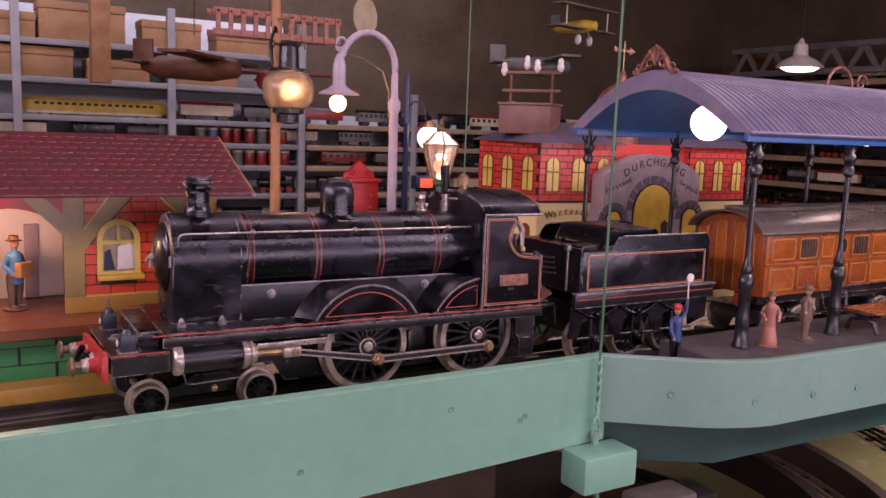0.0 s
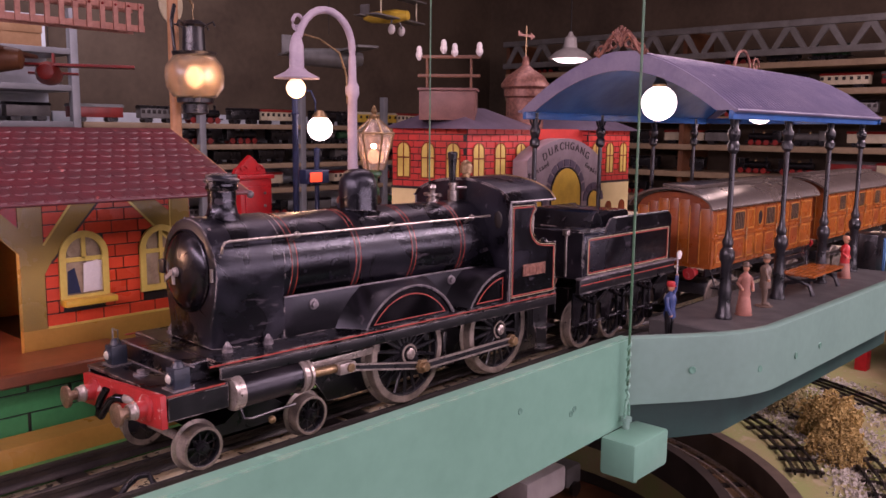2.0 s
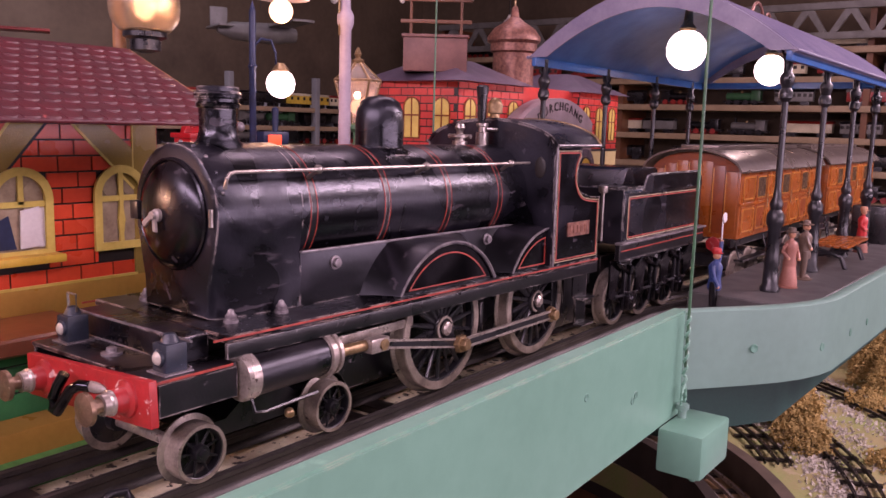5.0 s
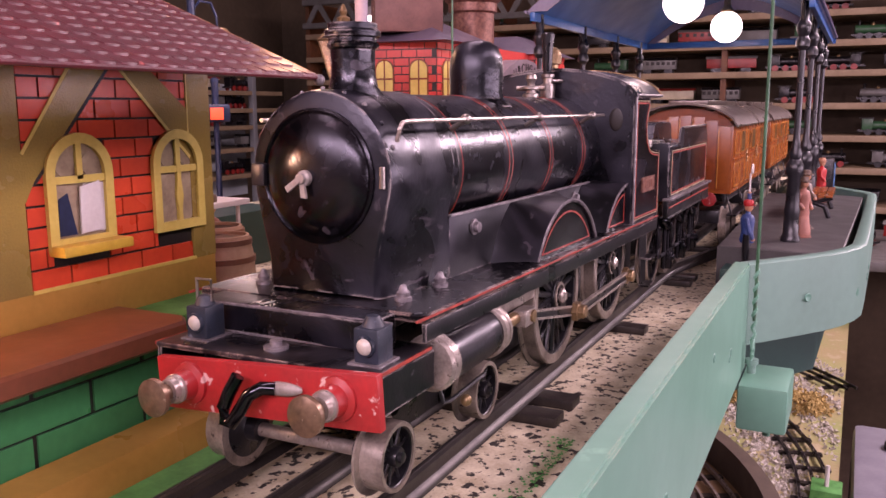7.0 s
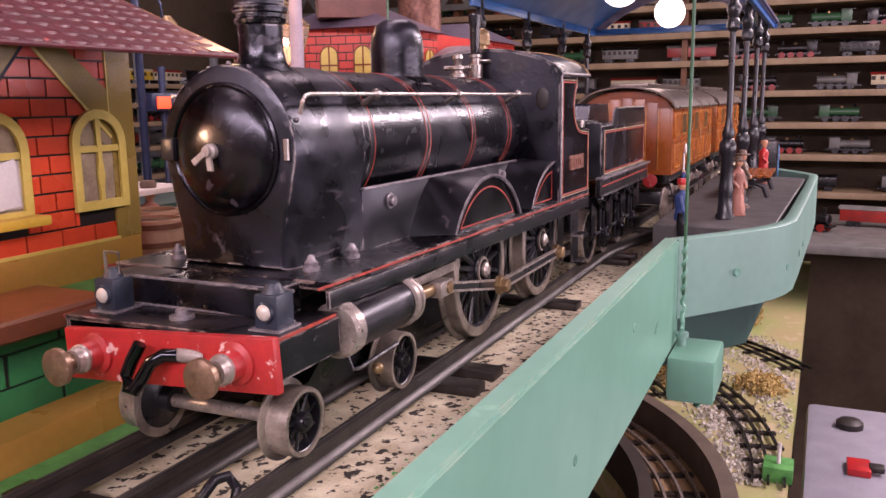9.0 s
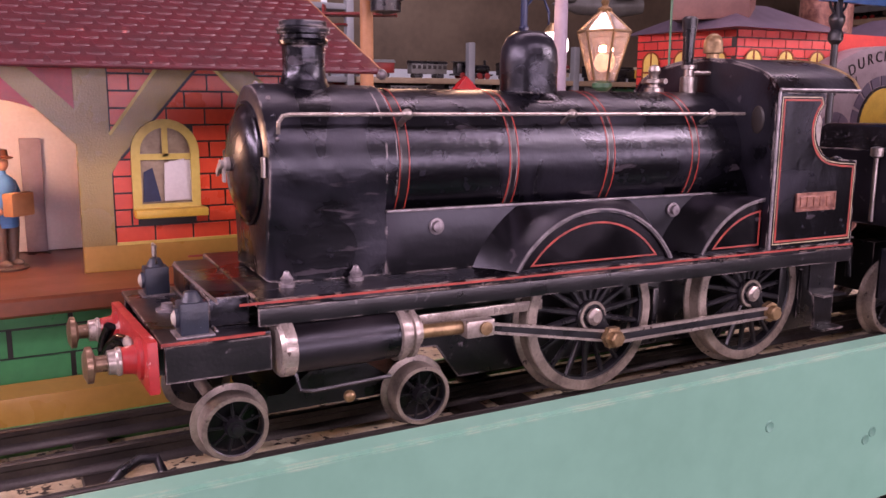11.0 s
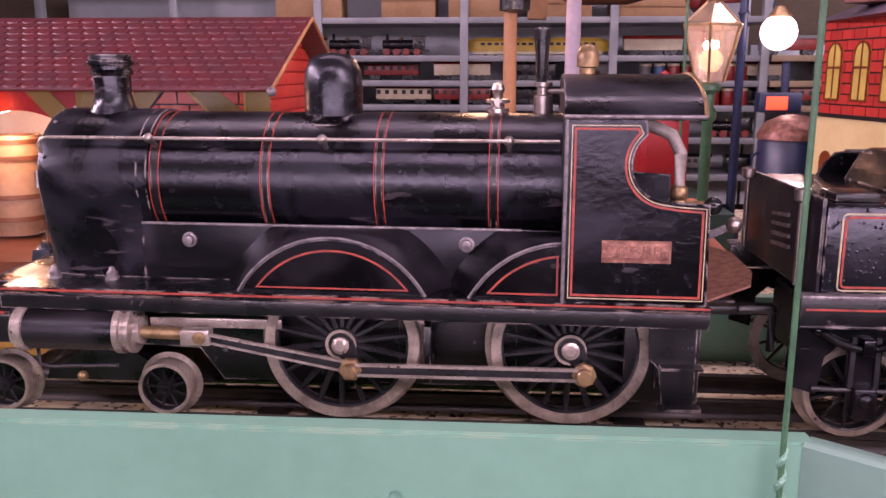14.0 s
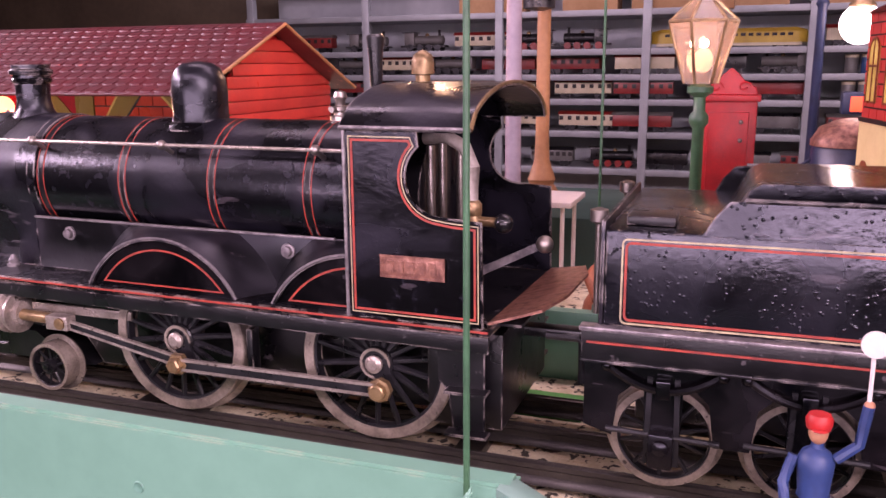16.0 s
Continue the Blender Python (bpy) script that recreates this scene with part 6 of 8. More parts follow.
# ---- figures, bench, luggage on the platform ----
def figurine(name, at, h, coat, legs, hat, label, arm=None, pack=None, skirt=False, brim=0.0, turn=0.0):
    """A small painted cast figure as one plain mesh on a round base; coat, trousers or skirt, and hat in their colours."""
    bm = bmesh.new()
    k = h / 0.050
    marks = []

    def done():
        marks.append(len(bm.faces))
    if skirt:
        lathe([(0.0068 * k, 0.001 * k), (0.0072 * k, 0.004 * k), (0.0056 * k, 0.014 * k), (0.0040 * k, 0.0245 * k), (0, 0.0246 * k)], seg=16, bm=bm)
    else:
        for u in (-1, 1):
            lathe([(0.0022 * k, 0.001 * k), (0.0021 * k, 0.006 * k), (0.0025 * k, 0.011 * k), (0.0030 * k, 0.019 * k), (0.0026 * k, 0.024 * k)], (u * 0.0026 * k, 0, 0), (0.04 * u, 0, 1), 10, bm)
            ball((u * 0.0030 * k, -0.0016 * k, 0.0022 * k), 0.0026 * k, bm, (0.8, 1.5, 0.7), 8)
    lathe([(0.0078 * k, 0.0), (0.0080 * k, 0.0008 * k), (0.0070 * k, 0.0014 * k), (0, 0.0015 * k)], seg=16, bm=bm)
    done()
    lathe([(0.0050 * k, 0.0175 * k), (0.0054 * k, 0.020 * k), (0.0044 * k, 0.0255 * k), (0.0050 * k, 0.0320 * k), (0.0053 * k, 0.0350 * k), (0.0040 * k, 0.0378 * k), (0.0019 * k, 0.0392 * k), (0.0016 * k, 0.0410 * k)], seg=16, bm=bm)
    arms = arm or [((-0.0048, 0, 0.0360), (-0.0078, 0.0006, 0.0300), (-0.0060, -0.0040, 0.0245)), ((0.0048, 0, 0.0360), (0.0080, 0.0004, 0.0295), (0.0062, -0.0036, 0.0235))]
    for a in arms:
        pts = [Vector(p) * k for p in a]
        sweep([pts[0], pts[0].lerp(pts[1], 0.5), pts[1], pts[1].lerp(pts[2], 0.5), pts[2]], 0.0016 * k, 8, bm)
    done()
    ball((0, -0.0003 * k, 0.0438 * k), 0.0030 * k, bm, (0.92, 1.05, 1.18), 12)
    for a in arms:
        ball(Vector(a[2]) * k, 0.0016 * k, bm, seg=8)
    done()
    if brim:
        lathe([(0.0032 * k, 0.0452 * k), (brim * k, 0.0456 * k), (brim * k, 0.0461 * k), (0.0032 * k, 0.0466 * k), (0.0029 * k, 0.0492 * k), (0, 0.0498 * k)], seg=16, bm=bm)
    else:
        lathe([(0.0033 * k, 0.0450 * k), (0.0036 * k, 0.0460 * k), (0.0038 * k, 0.0480 * k), (0.0030 * k, 0.0494 * k), (0, 0.0497 * k)], seg=14, bm=bm)
        ball((0, -0.0034 * k, 0.0456 * k), 0.0020 * k, bm, (1.2, 0.9, 0.25), 8)
    done()
    if pack:
        box(-0.0050 * k, 0.0060 * k, -0.0105 * k, -0.0050 * k, 0.0225 * k, 0.0320 * k, 0.0008, bm)
    bmesh.ops.transform(bm, verts=bm.verts, matrix=pose(*at, 0, 0, turn))
    bm.faces.ensure_lookup_table()
    mats = [legs, coat, FLESH, hat, WOOD]
    for i, f in enumerate(bm.faces):
        f.material_index = sum(i >= q for q in marks)
    ob = solo(name, bm, mats[0], at, label, "figurine", "painted figurines")
    for m in mats[1:]:
        ob.data.materials.append(m)
    return ob


FLESH = surface("painted_face_tone", rgb("c08a6a"), rgb("a87556"), 0.5, scale=100)
BLUE_COAT = surface("blue_coat_paint", rgb("2c4273"), rgb("1f3059"), 0.45, scale=90)
PALE_BLUE = surface("pale_blue_paint", rgb("4d86b8"), rgb("3d6f9c"), 0.45, scale=90)
ROSE = surface("faded_rose_paint", rgb("a9715f"), rgb("8c5b4c"), 0.5, scale=90)
DRAB = surface("drab_brown_paint", rgb("6f5a4a"), rgb("57463a"), 0.5, scale=90)
CAP_RED = surface("red_cap_paint", rgb("c02a24"), rgb("a0221f"), 0.45, scale=90)
figurine("station_master", (0.421, -0.092, 0.0105), 0.0465, BLUE_COAT, BLACK_SOFT, CAP_RED, "painted figurine in blue coat and red cap, one arm raised",
         [((-0.006, 0, 0.036), (-0.0085, -0.002, 0.028), (-0.0075, -0.005, 0.021)), ((0.005, 0, 0.036), (0.011, 0.001, 0.041), (0.0125, 0.001, 0.053))])
disc = rod((0.4325, -0.091, 0.060), (0.4325, -0.091, 0.074), 0.0006, seg=6)
lathe([(0, 0), (0.0036, 0.0002), (0.0036, 0.0012), (0, 0.0014)], (0.4325, -0.0915, 0.077), (0, -1, 0), 16, disc)
solo("signal_disc", disc, WHITE, (0.4325, -0.091, 0.060), "small white signal disc on a thin stick", "signal disc")
solo("step_block", box(0.400, 0.436, -0.100, -0.078, DECK, 0.0103, 0.001), GREEN_DARK, (0.418, -0.09, DECK), "dark green wooden block at the platform end", "block")
figurine("platform_figurine", (0.494, -0.123, PZ), 0.046, ROSE, ROSE, DRAB, "faded rose painted figurine standing by the column", skirt=True, brim=0.0052, turn=-30)
figurine("platform_figurine", (0.541, -0.122, PZ), 0.048, DRAB, DRAB, DRAB, "drab brown painted figurine with spread arms on the platform", [((-0.005, 0, 0.036), (-0.010, -0.001, 0.031), (-0.014, -0.003, 0.027)), ((0.005, 0, 0.036), (0.010, 0, 0.030), (0.013, -0.002, 0.024))], brim=0.0060, turn=20)
figurine("platform_figurine", (0.753, -0.125, PZ), 0.046, CAP_RED, ROSE, FLESH, "small figurine in red jacket and rose skirt near the bench", skirt=True)
figurine("traveller_figurine", (-0.034, 0.146, 0.0396), 0.058, PALE_BLUE, DRAB, WOOD_DARK, "painted traveller figurine in blue jacket with pack in the open hall", pack=True, brim=0.0050, turn=40)
bench = thing("platform_bench", (0.645, -0.124, PZ), "orange slatted toy bench with black cast legs on the platform", "bench")
for i in range(5):
    part("slat", box(0.612, 0.702, -0.140 + i * 0.0066, -0.1345 + i * 0.0066, PZ + 0.0185, PZ + 0.0205, 0.0004), TEAK, bench)
for x in (0.620, 0.694):
    lg = bmesh.new()
    sweep([(x, -0.138, PZ), (x, -0.134, PZ + 0.010), (x, -0.125, PZ + 0.013), (x, -0.112, PZ + 0.010), (x, -0.108, PZ)], 0.0022, 8, lg)
    sweep([(x, -0.140, PZ + 0.0175), (x, -0.125, PZ + 0.013), (x, -0.106, PZ + 0.0175), (x, -0.103, PZ + 0.034)], 0.0016, 8, lg)
    part("cast_leg", lg, BLACK_IRON, bench)
for z in (0.028, 0.034):
    part("back_slat", box(0.612, 0.702, -0.1045, -0.1025, PZ + z, PZ + z + 0.0045, 0.0004), BLACK_SOFT, bench)
solo("black_trunk", box(0.838, 0.864, -0.134, -0.098, DECK, PZ + 0.040, 0.002), BLACK_SOFT, (0.852, -0.116, DECK), "black luggage trunk at the platform end", "trunk")
solo("blue_sign_board", box(0.8700, 0.8730, -0.135, -0.118, DECK, 0.056, 0.001), PALE_BLUE, (0.8715, -0.1265, DECK), "pale blue upright sign board behind the platform", "sign board")

# ---- hanging wire and its block ----
blk = thing("hanger_block", (0.325, -0.118, -0.074), "sea green painted wooden hanger block under the side board", "hanger block")
part("block", box(0.300, 0.349, -0.132, -0.1045, -0.065, -0.038, 0.0025), GREEN, blk)
part("dowel", rod((0.322, -0.120, -0.074), (0.322, -0.120, -0.064), 0.0022, seg=10), GREEN, blk)
wire = thing("hanging_wire", (0.3275, -0.109, -0.038), "green painted steel wire with a twisted eye, holding up the board", "wire")
part("cable", sweep([(0.3275, -0.109, -0.006), (0.3278, -0.1088, 0.3), (0.328, -0.1085, 1.45)], 0.0010, 8), POST_GREEN, wire)
tw = bmesh.new()
sweep([(0.3275 + 0.0009 * math.cos(k * 0.9), -0.109 + 0.0009 * math.sin(k * 0.9), -0.020 + k * 0.0011) for k in range(44)], 0.0011, 6, tw)
part("twist", tw, GREEN, wire)
part("eye", sweep([(0.3275 + 0.0032 * math.cos(a), -0.109, -0.026 + 0.0085 * math.sin(a)) for a in [i * 0.45 for i in range(14)]], 0.0011, 6, closed=True), GREEN, wire)
part("eye_bolt", lathe([(0.0026, -0.0385), (0.0026, -0.033), (0.0040, -0.0325), (0.0040, -0.0295), (0.0015, -0.029)], (0.3275, -0.109, 0), seg=10), GREEN_GREY, wire)

wire2 = thing("hanging_wire", (0.3315, 0.0925, 0.024), "thin pale green wire rising from the low board beyond the track", "wire")
part("cable", rod((0.3315, 0.0925, 0.024), (0.3315, 0.0925, 1.45), 0.0007, seg=8), POST_GREEN, wire2)
part("eye", lathe([(0.0022, 0.0240), (0.0022, 0.0275), (0.0010, 0.0290), (0.0010, 0.0440)], (0.3315, 0.0925, 0), seg=10), GREEN_GREY, wire2)

# ---- lamps and street furniture behind the train ----
sl1 = thing("arc_street_lamp", (0.277, 0.130, DECK), "lilac grey swan neck street lamp with a lit bulb", "street lamp")
part("post", lathe([(0.0075, DECK), (0.0075, 0.0), (0.0048, 0.004), (0.0040, 0.200), (0.0058, 0.204), (0.0058, 0.210), (0.0036, 0.214), (0.0030, 0.235)], (0.277, 0.130, 0), seg=18), LILAC, sl1)
neck = [(0.277, 0.130, 0.233)] + [(0.2525 + 0.0245 * math.cos(radians(a)), 0.1345 - 0.0045 * math.cos(radians(a)), 0.240 + 0.0300 * math.sin(radians(a))) for a in range(0, 181, 15)] + [(0.228, 0.139, 0.2560)]
part("neck", sweep(neck, 0.0030, 12), LILAC, sl1)
part("neck_curl", sweep([(0.228 + 0.005 * math.cos(a * 0.5), 0.139, 0.258 + 0.006 * math.sin(a * 0.5)) for a in range(10)], 0.0014, 6), LILAC, sl1)
part("wire_stay", sweep([(0.230, 0.139, 0.2500), (0.248, 0.137, 0.2470), (0.266, 0.133, 0.2370), (0.272, 0.131, 0.2180), (0.272, 0.131, 0.1960)], 0.0008, 6), BRASS, sl1)
part("lamp_body", lathe([(0.0020, 0.250), (0.0040, 0.246), (0.0056, 0.240), (0.0058, 0.223), (0.0090, 0.220), (0.0180, 0.2155), (0.0180, 0.2145), (0.005, 0.217), (0.005, 0.214)], (0.2265, 0.139, 0), seg=24), LILAC, sl1)
part("bulb", ball((0.2255, 0.139, 0.2070), 0.0078, seg=18), BULB, sl1, "lit round bulb")
bulb_lamp("arc_lamp_light", (0.2255, 0.1340, 0.1930), 0.16, WARM, 0.008)

oil = thing("oil_lamp_post", (0.243, 0.350, DECK), "tall turned wooden post carrying a lit round amber oil lamp", "street lamp")
part("post", lathe([(0.014, 0.0342), (0.014, 0.046), (0.0100, 0.052), (0.0115, 0.056), (0.0080, 0.066), (0.0062, 0.072), (0.0056, 0.090), (0.0050, 0.34)], (0.243, 0.350, 0), seg=16), WOOD, oil, "light brown turned post")
OX, OY, OZ = 0.246, 0.319, 0.223
part("shade", lathe([(0.010, -0.021), (0.020, -0.019), (0.0265, -0.010), (0.0275, 0.0), (0.0265, 0.010), (0.019, 0.0195), (0.010, 0.021), (0.009, 0.021), (0.018, 0.018), (0.0245, 0.009), (0.0255, 0.0), (0.0245, -0.009), (0.0185, -0.0175), (0.009, -0.0195), (0.010, -0.021)], (OX, OY, OZ), seg=32), AMBER_GLASS, oil, "amber glass globe")
part("flame", ball((OX, OY, OZ), 0.0085, s=(1, 1, 1.25), seg=16), BULB, oil, "glowing lamp flame")
part("burner", lathe([(0.004, -0.036), (0.012, -0.034), (0.012, -0.026), (0.017, -0.024), (0.017, -0.020), (0.006, -0.020)], (OX, OY, OZ), seg=20), BLACK_IRON, oil)
part("chimney_cage", lathe([(0.020, 0.020), (0.021, 0.023), (0.011, 0.024), (0.010, 0.046), (0.013, 0.048), (0.007, 0.052), (0, 0.053)], (OX, OY, OZ), seg=16), BLACK_IRON, oil)
for a in range(4):
    c, s = math.cos(a * 1.571 + 0.4), math.sin(a * 1.571 + 0.4)
    part("cage_wire", sweep([(OX + 0.011 * c, OY + 0.011 * s, OZ + 0.046), (OX + 0.022 * c, OY + 0.022 * s, OZ + 0.050), (OX + 0.024 * c, OY + 0.024 * s, OZ + 0.046)], 0.0009, 6), BLACK_IRON, oil)
part("arm", sweep([(0.243, 0.348, 0.285), (0.238, 0.338, 0.290), (0.230, 0.330, 0.275), (0.232, 0.328, 0.235), (0.240, 0.325, 0.190), (0.250, 0.322, 0.189)], 0.0018, 8), BLACK_IRON, oil)
part("hook", sweep([(0.243, 0.348, 0.30), (0.250, 0.335, 0.300), (OX, OY, 0.290), (OX, OY, 0.270)], 0.0014, 8), BRASS, oil)
bulb_lamp("oil_lamp_light", (OX, OY - 0.034, OZ), 0.16, WARM, 0.012)

LX, LY = 0.371, 0.204
lan = thing("gas_lantern", (LX, LY, DECK), "green post gas lantern with lit brass framed glass", "street lamp")
part("post", lathe([(0.010, DECK), (0.010, 0.0), (0.006, 0.006), (0.0038, 0.020), (0.0034, 0.110), (0.0056, 0.113), (0.0056, 0.117), (0.0034, 0.120), (0.0034, 0.128), (0.0075, 0.131), (0.0075, 0.134), (0.004, 0.136)], (LX, LY, 0), seg=18), POST_GREEN, lan)
def six(r, z):
    return [Vector((LX + r * math.cos(radians(60 * k + 12)), LY + r * math.sin(radians(60 * k + 12)), z)) for k in range(6)]
lo, hi, tp = six(0.0095, 0.136), six(0.0195, 0.1715), six(0.0035, 0.1865)
for k in range(6):
    bm = bmesh.new()
    bm.faces.new([bm.verts.new(p) for p in (lo[k], lo[(k + 1) % 6], hi[(k + 1) % 6], hi[k])])
    bmesh.ops.solidify(bm, geom=bm.faces[:], thickness=0.0006)
    part("pane", bm, PALE_GLASS, lan)
    part("frame_bar", rod(lo[k], hi[k], 0.0009, seg=6), BRASS, lan)
    part("frame_bar", rod(hi[k], hi[(k + 1) % 6], 0.0010, seg=6), BRASS, lan)
    part("roof_bar", rod(hi[k], tp[k], 0.0009, seg=6), BRASS, lan)
    bm = bmesh.new()
    bm.faces.new([bm.verts.new(p) for p in (hi[k], hi[(k + 1) % 6], tp[(k + 1) % 6], tp[k])])
    bmesh.ops.solidify(bm, geom=bm.faces[:], thickness=0.0006)
    part("roof_pane", bm, PALE_GLASS, lan)
part("finial", lathe([(0.0045, 0.1855), (0.0055, 0.188), (0.002, 0.190), (0.0032, 0.193), (0.0012, 0.198), (0, 0.199)], (LX, LY, 0), seg=12), BRASS, lan)
part("bulb", ball((LX, LY, 0.1500), 0.0060, s=(1, 1, 1.2), seg=14), AMBER_BULB, lan, "lit bulb")
bulb_lamp("lantern_light", (LX, LY, 0.1600), 0.05, WARM, 0.0025)

gl = thing("globe_street_lamp", (0.458, 0.412, DECK), "dark blue post lamp with a lit opal globe", "street lamp")
part("post", lathe([(0.009, DECK), (0.009, 0.0), (0.005, 0.006), (0.0042, 0.015), (0.0036, 0.19), (0.0052, 0.193), (0.0036, 0.196), (0.0036, 0.25), (0, 0.262)], (0.449, 0.427, 0), seg=14), DARK_BLUE, gl)
part("arm", sweep([(0.449, 0.427, 0.212), (0.457, 0.423, 0.222), (0.467, 0.418, 0.221), (0.471, 0.415, 0.208), (0.471, 0.415, 0.196)], 0.0014, 8), DARK_BLUE, gl)
part("globe", ball((0.476, 0.413, 0.1760), 0.0155, seg=22), GLOBE, gl, "glowing opal globe")
part("cap", lathe([(0.009, 0.1885), (0.010, 0.190), (0.004, 0.198)], (0.476, 0.413, 0), seg=14), BRASS, gl)
bulb_lamp("globe_street_light", (0.476, 0.394, 0.1720), 0.14, (1.0, 0.8, 0.6), 0.014)

kiosk = thing("red_slot_machine", (0.384, 0.425, DECK), "tall red cast toy slot machine with scrolled crest", "slot machine")
KX, KY = 0.384, 0.432
part("cabinet", box(KX - 0.022, KX + 0.022, KY - 0.014, KY + 0.014, DECK, 0.1180, 0.002), RED_PAINT, kiosk)
part("front_panel", box(KX - 0.016, KX + 0.016, KY - 0.0162, KY - 0.0138, 0.030, 0.108, 0.001), RED_PAINT, kiosk)
part("cornice", box(KX - 0.0245, KX + 0.0245, KY - 0.0165, KY + 0.0165, 0.1165, 0.1215, 0.001), RED_PAINT, kiosk)
cst = [(KX - 0.022, 0.1215), (KX - 0.020, 0.128), (KX - 0.012, 0.131), (KX - 0.007, 0.138), (KX, 0.144), (KX + 0.007, 0.138), (KX + 0.012, 0.131), (KX + 0.020, 0.128), (KX + 0.022, 0.1215)]
part("crest", slab(cst, "y", KY - 0.004, KY + 0.004, bevel=0.0008), RED_PAINT, kiosk)
for s in (-1, 1):
    part("scroll", sweep([(KX + s * 0.011 + (0.006 - 0.0005 * a) * math.cos(a * 0.7), KY - 0.0045, 0.128 + (0.005 - 0.0004 * a) * math.sin(a * 0.7)) for a in range(10)], 0.0010, 6), RED_PAINT, kiosk)
for z in (0.100, 0.085):
    part("coin_slot", ball((KX + 0.010, KY - 0.017, z), 0.0018, seg=8), NICKEL, kiosk)

sig = thing("red_signal_lamp", (0.490, 0.444, DECK), "dark blue toy signal post with a glowing red light box", "signal lamp")
part("post", lathe([(0.008, DECK), (0.008, 0.0), (0.0032, 0.006), (0.0030, 0.110), (0.004, 0.150), (0, 0.152)], (0.494, 0.4415, 0), seg=12), DARK_BLUE, sig)
part("light_box", box(0.470, 0.508, 0.434, 0.450, 0.1060, 0.1240, 0.0015), DARK_BLUE, sig)
part("red_pane", box(0.476, 0.495, 0.4320, 0.4335, 0.1085, 0.1205, 0.0006), RED_GLOW, sig, "glowing red pane")

tank = thing("lidded_pot", (0.468, 0.333, DECK), "dark blue enamel pot with a copper lid", "pot")
part("pot_body", lathe([(0.024, DECK), (0.0255, 0.03), (0.0255, 0.088), (0.0235, 0.091)], (0.468, 0.333, 0), seg=28), DARK_BLUE, tank)
part("pot_lid", lathe([(0.0265, 0.090), (0.0265, 0.094), (0.021, 0.103), (0.009, 0.1085), (0, 0.1095)], (0.468, 0.333, 0), seg=28), COPPER, tank, "copper coloured lid")
part("pot_handle", sweep([(0.443, 0.331, 0.080), (0.437, 0.330, 0.076), (0.437, 0.330, 0.062), (0.444, 0.331, 0.058)], 0.0012, 6), DARK_BLUE, tank)

barrel = thing("wooden_barrel", (0.178, 0.166, DECK), "brown turned wooden toy barrel with darker hoops", "barrel", "barrels behind the engine")
part("barrel_body", lathe([(0.0155, DECK), (0.0185, 0.012), (0.0195, 0.022), (0.0185, 0.036), (0.0160, 0.049), (0.0145, 0.049), (0.0145, 0.047), (0, 0.047)], (0.178, 0.166, 0), seg=24), BARREL_WOOD, barrel)
for z, r in ((-0.004, 0.0170), (0.010, 0.0184), (0.034, 0.0189), (0.044, 0.0172)):
    part("hoop", lathe([(r, z), (r + 0.0006, z), (r + 0.0004, z + 0.003), (r - 0.0003, z + 0.003)], (0.178, 0.166, 0), seg=24), WOOD_DARK, barrel)
copy_thing(barrel, pose(0.208, 0.196, DECK))
copy_thing(barrel, pose(-0.068, 0.150, 0.0396 + 0.002))
tab = thing("white_garden_table", (0.245, 0.26, DECK), "small white painted toy table with pale top", "table")
part("table_top", box(0.215, 0.290, 0.235, 0.290, 0.052, 0.056, 0.001), WHITE, tab)
for x in (0.222, 0.283):
    for y in (0.241, 0.284):
        part("leg", rod((x, y, DECK), (x, y, 0.052), 0.0016, seg=6), WHITE, tab)
plinth = solo("green_display_block", box(0.20, 0.42, 0.30, 0.46, DECK, 0.034, 0.002), GREEN_DARK, (0.31, 0.38, DECK), "dark green painted block under the lamps", "display block")
SALMON = surface("salmon_orange_paint", rgb("c47a58"), rgb("a86247"), 0.5, scale=60, bump=0.3)
st = ball((0.343, 0.128, 0.012), 0.022, s=(1.15, 0.9, 1.0))
ball((0.345, 0.128, 0.040), 0.015, st, (1.0, 0.9, 1.2))
ball((0.346, 0.125, 0.062), 0.0085, st, (0.95, 1.0, 1.15))
sweep([(0.356, 0.122, 0.046), (0.366, 0.112, 0.036), (0.362, 0.104, 0.028)], 0.0052, 10, st)
sweep([(0.334, 0.122, 0.046), (0.326, 0.112, 0.036), (0.332, 0.104, 0.028)], 0.0052, 10, st)
for u in (-1, 1):
    sweep([(0.343 + u * 0.012, 0.124, 0.008), (0.343 + u * 0.018, 0.106, 0.012), (0.343 + u * 0.018, 0.102, -0.008)], 0.0072, 10, st)
lathe([(0.026, DECK), (0.026, DECK + 0.004), (0, DECK + 0.0045)], (0.343, 0.122, 0), seg=24, bm=st)
solo("seated_figurine", st, SALMON, (0.343, 0.122, DECK), "faded salmon orange seated figurine on a round base behind the engine", "figurine")
figurine("orange_figurine", (0.368, 0.118, DECK), 0.050, CAP_RED, WHITE, FLESH, "small figurine in red and white behind the tender")
figurine("orange_figurine", (0.258, 0.245, DECK), 0.075, ROSE, WHITE, DRAB, "pale painted figurine beside the white table")

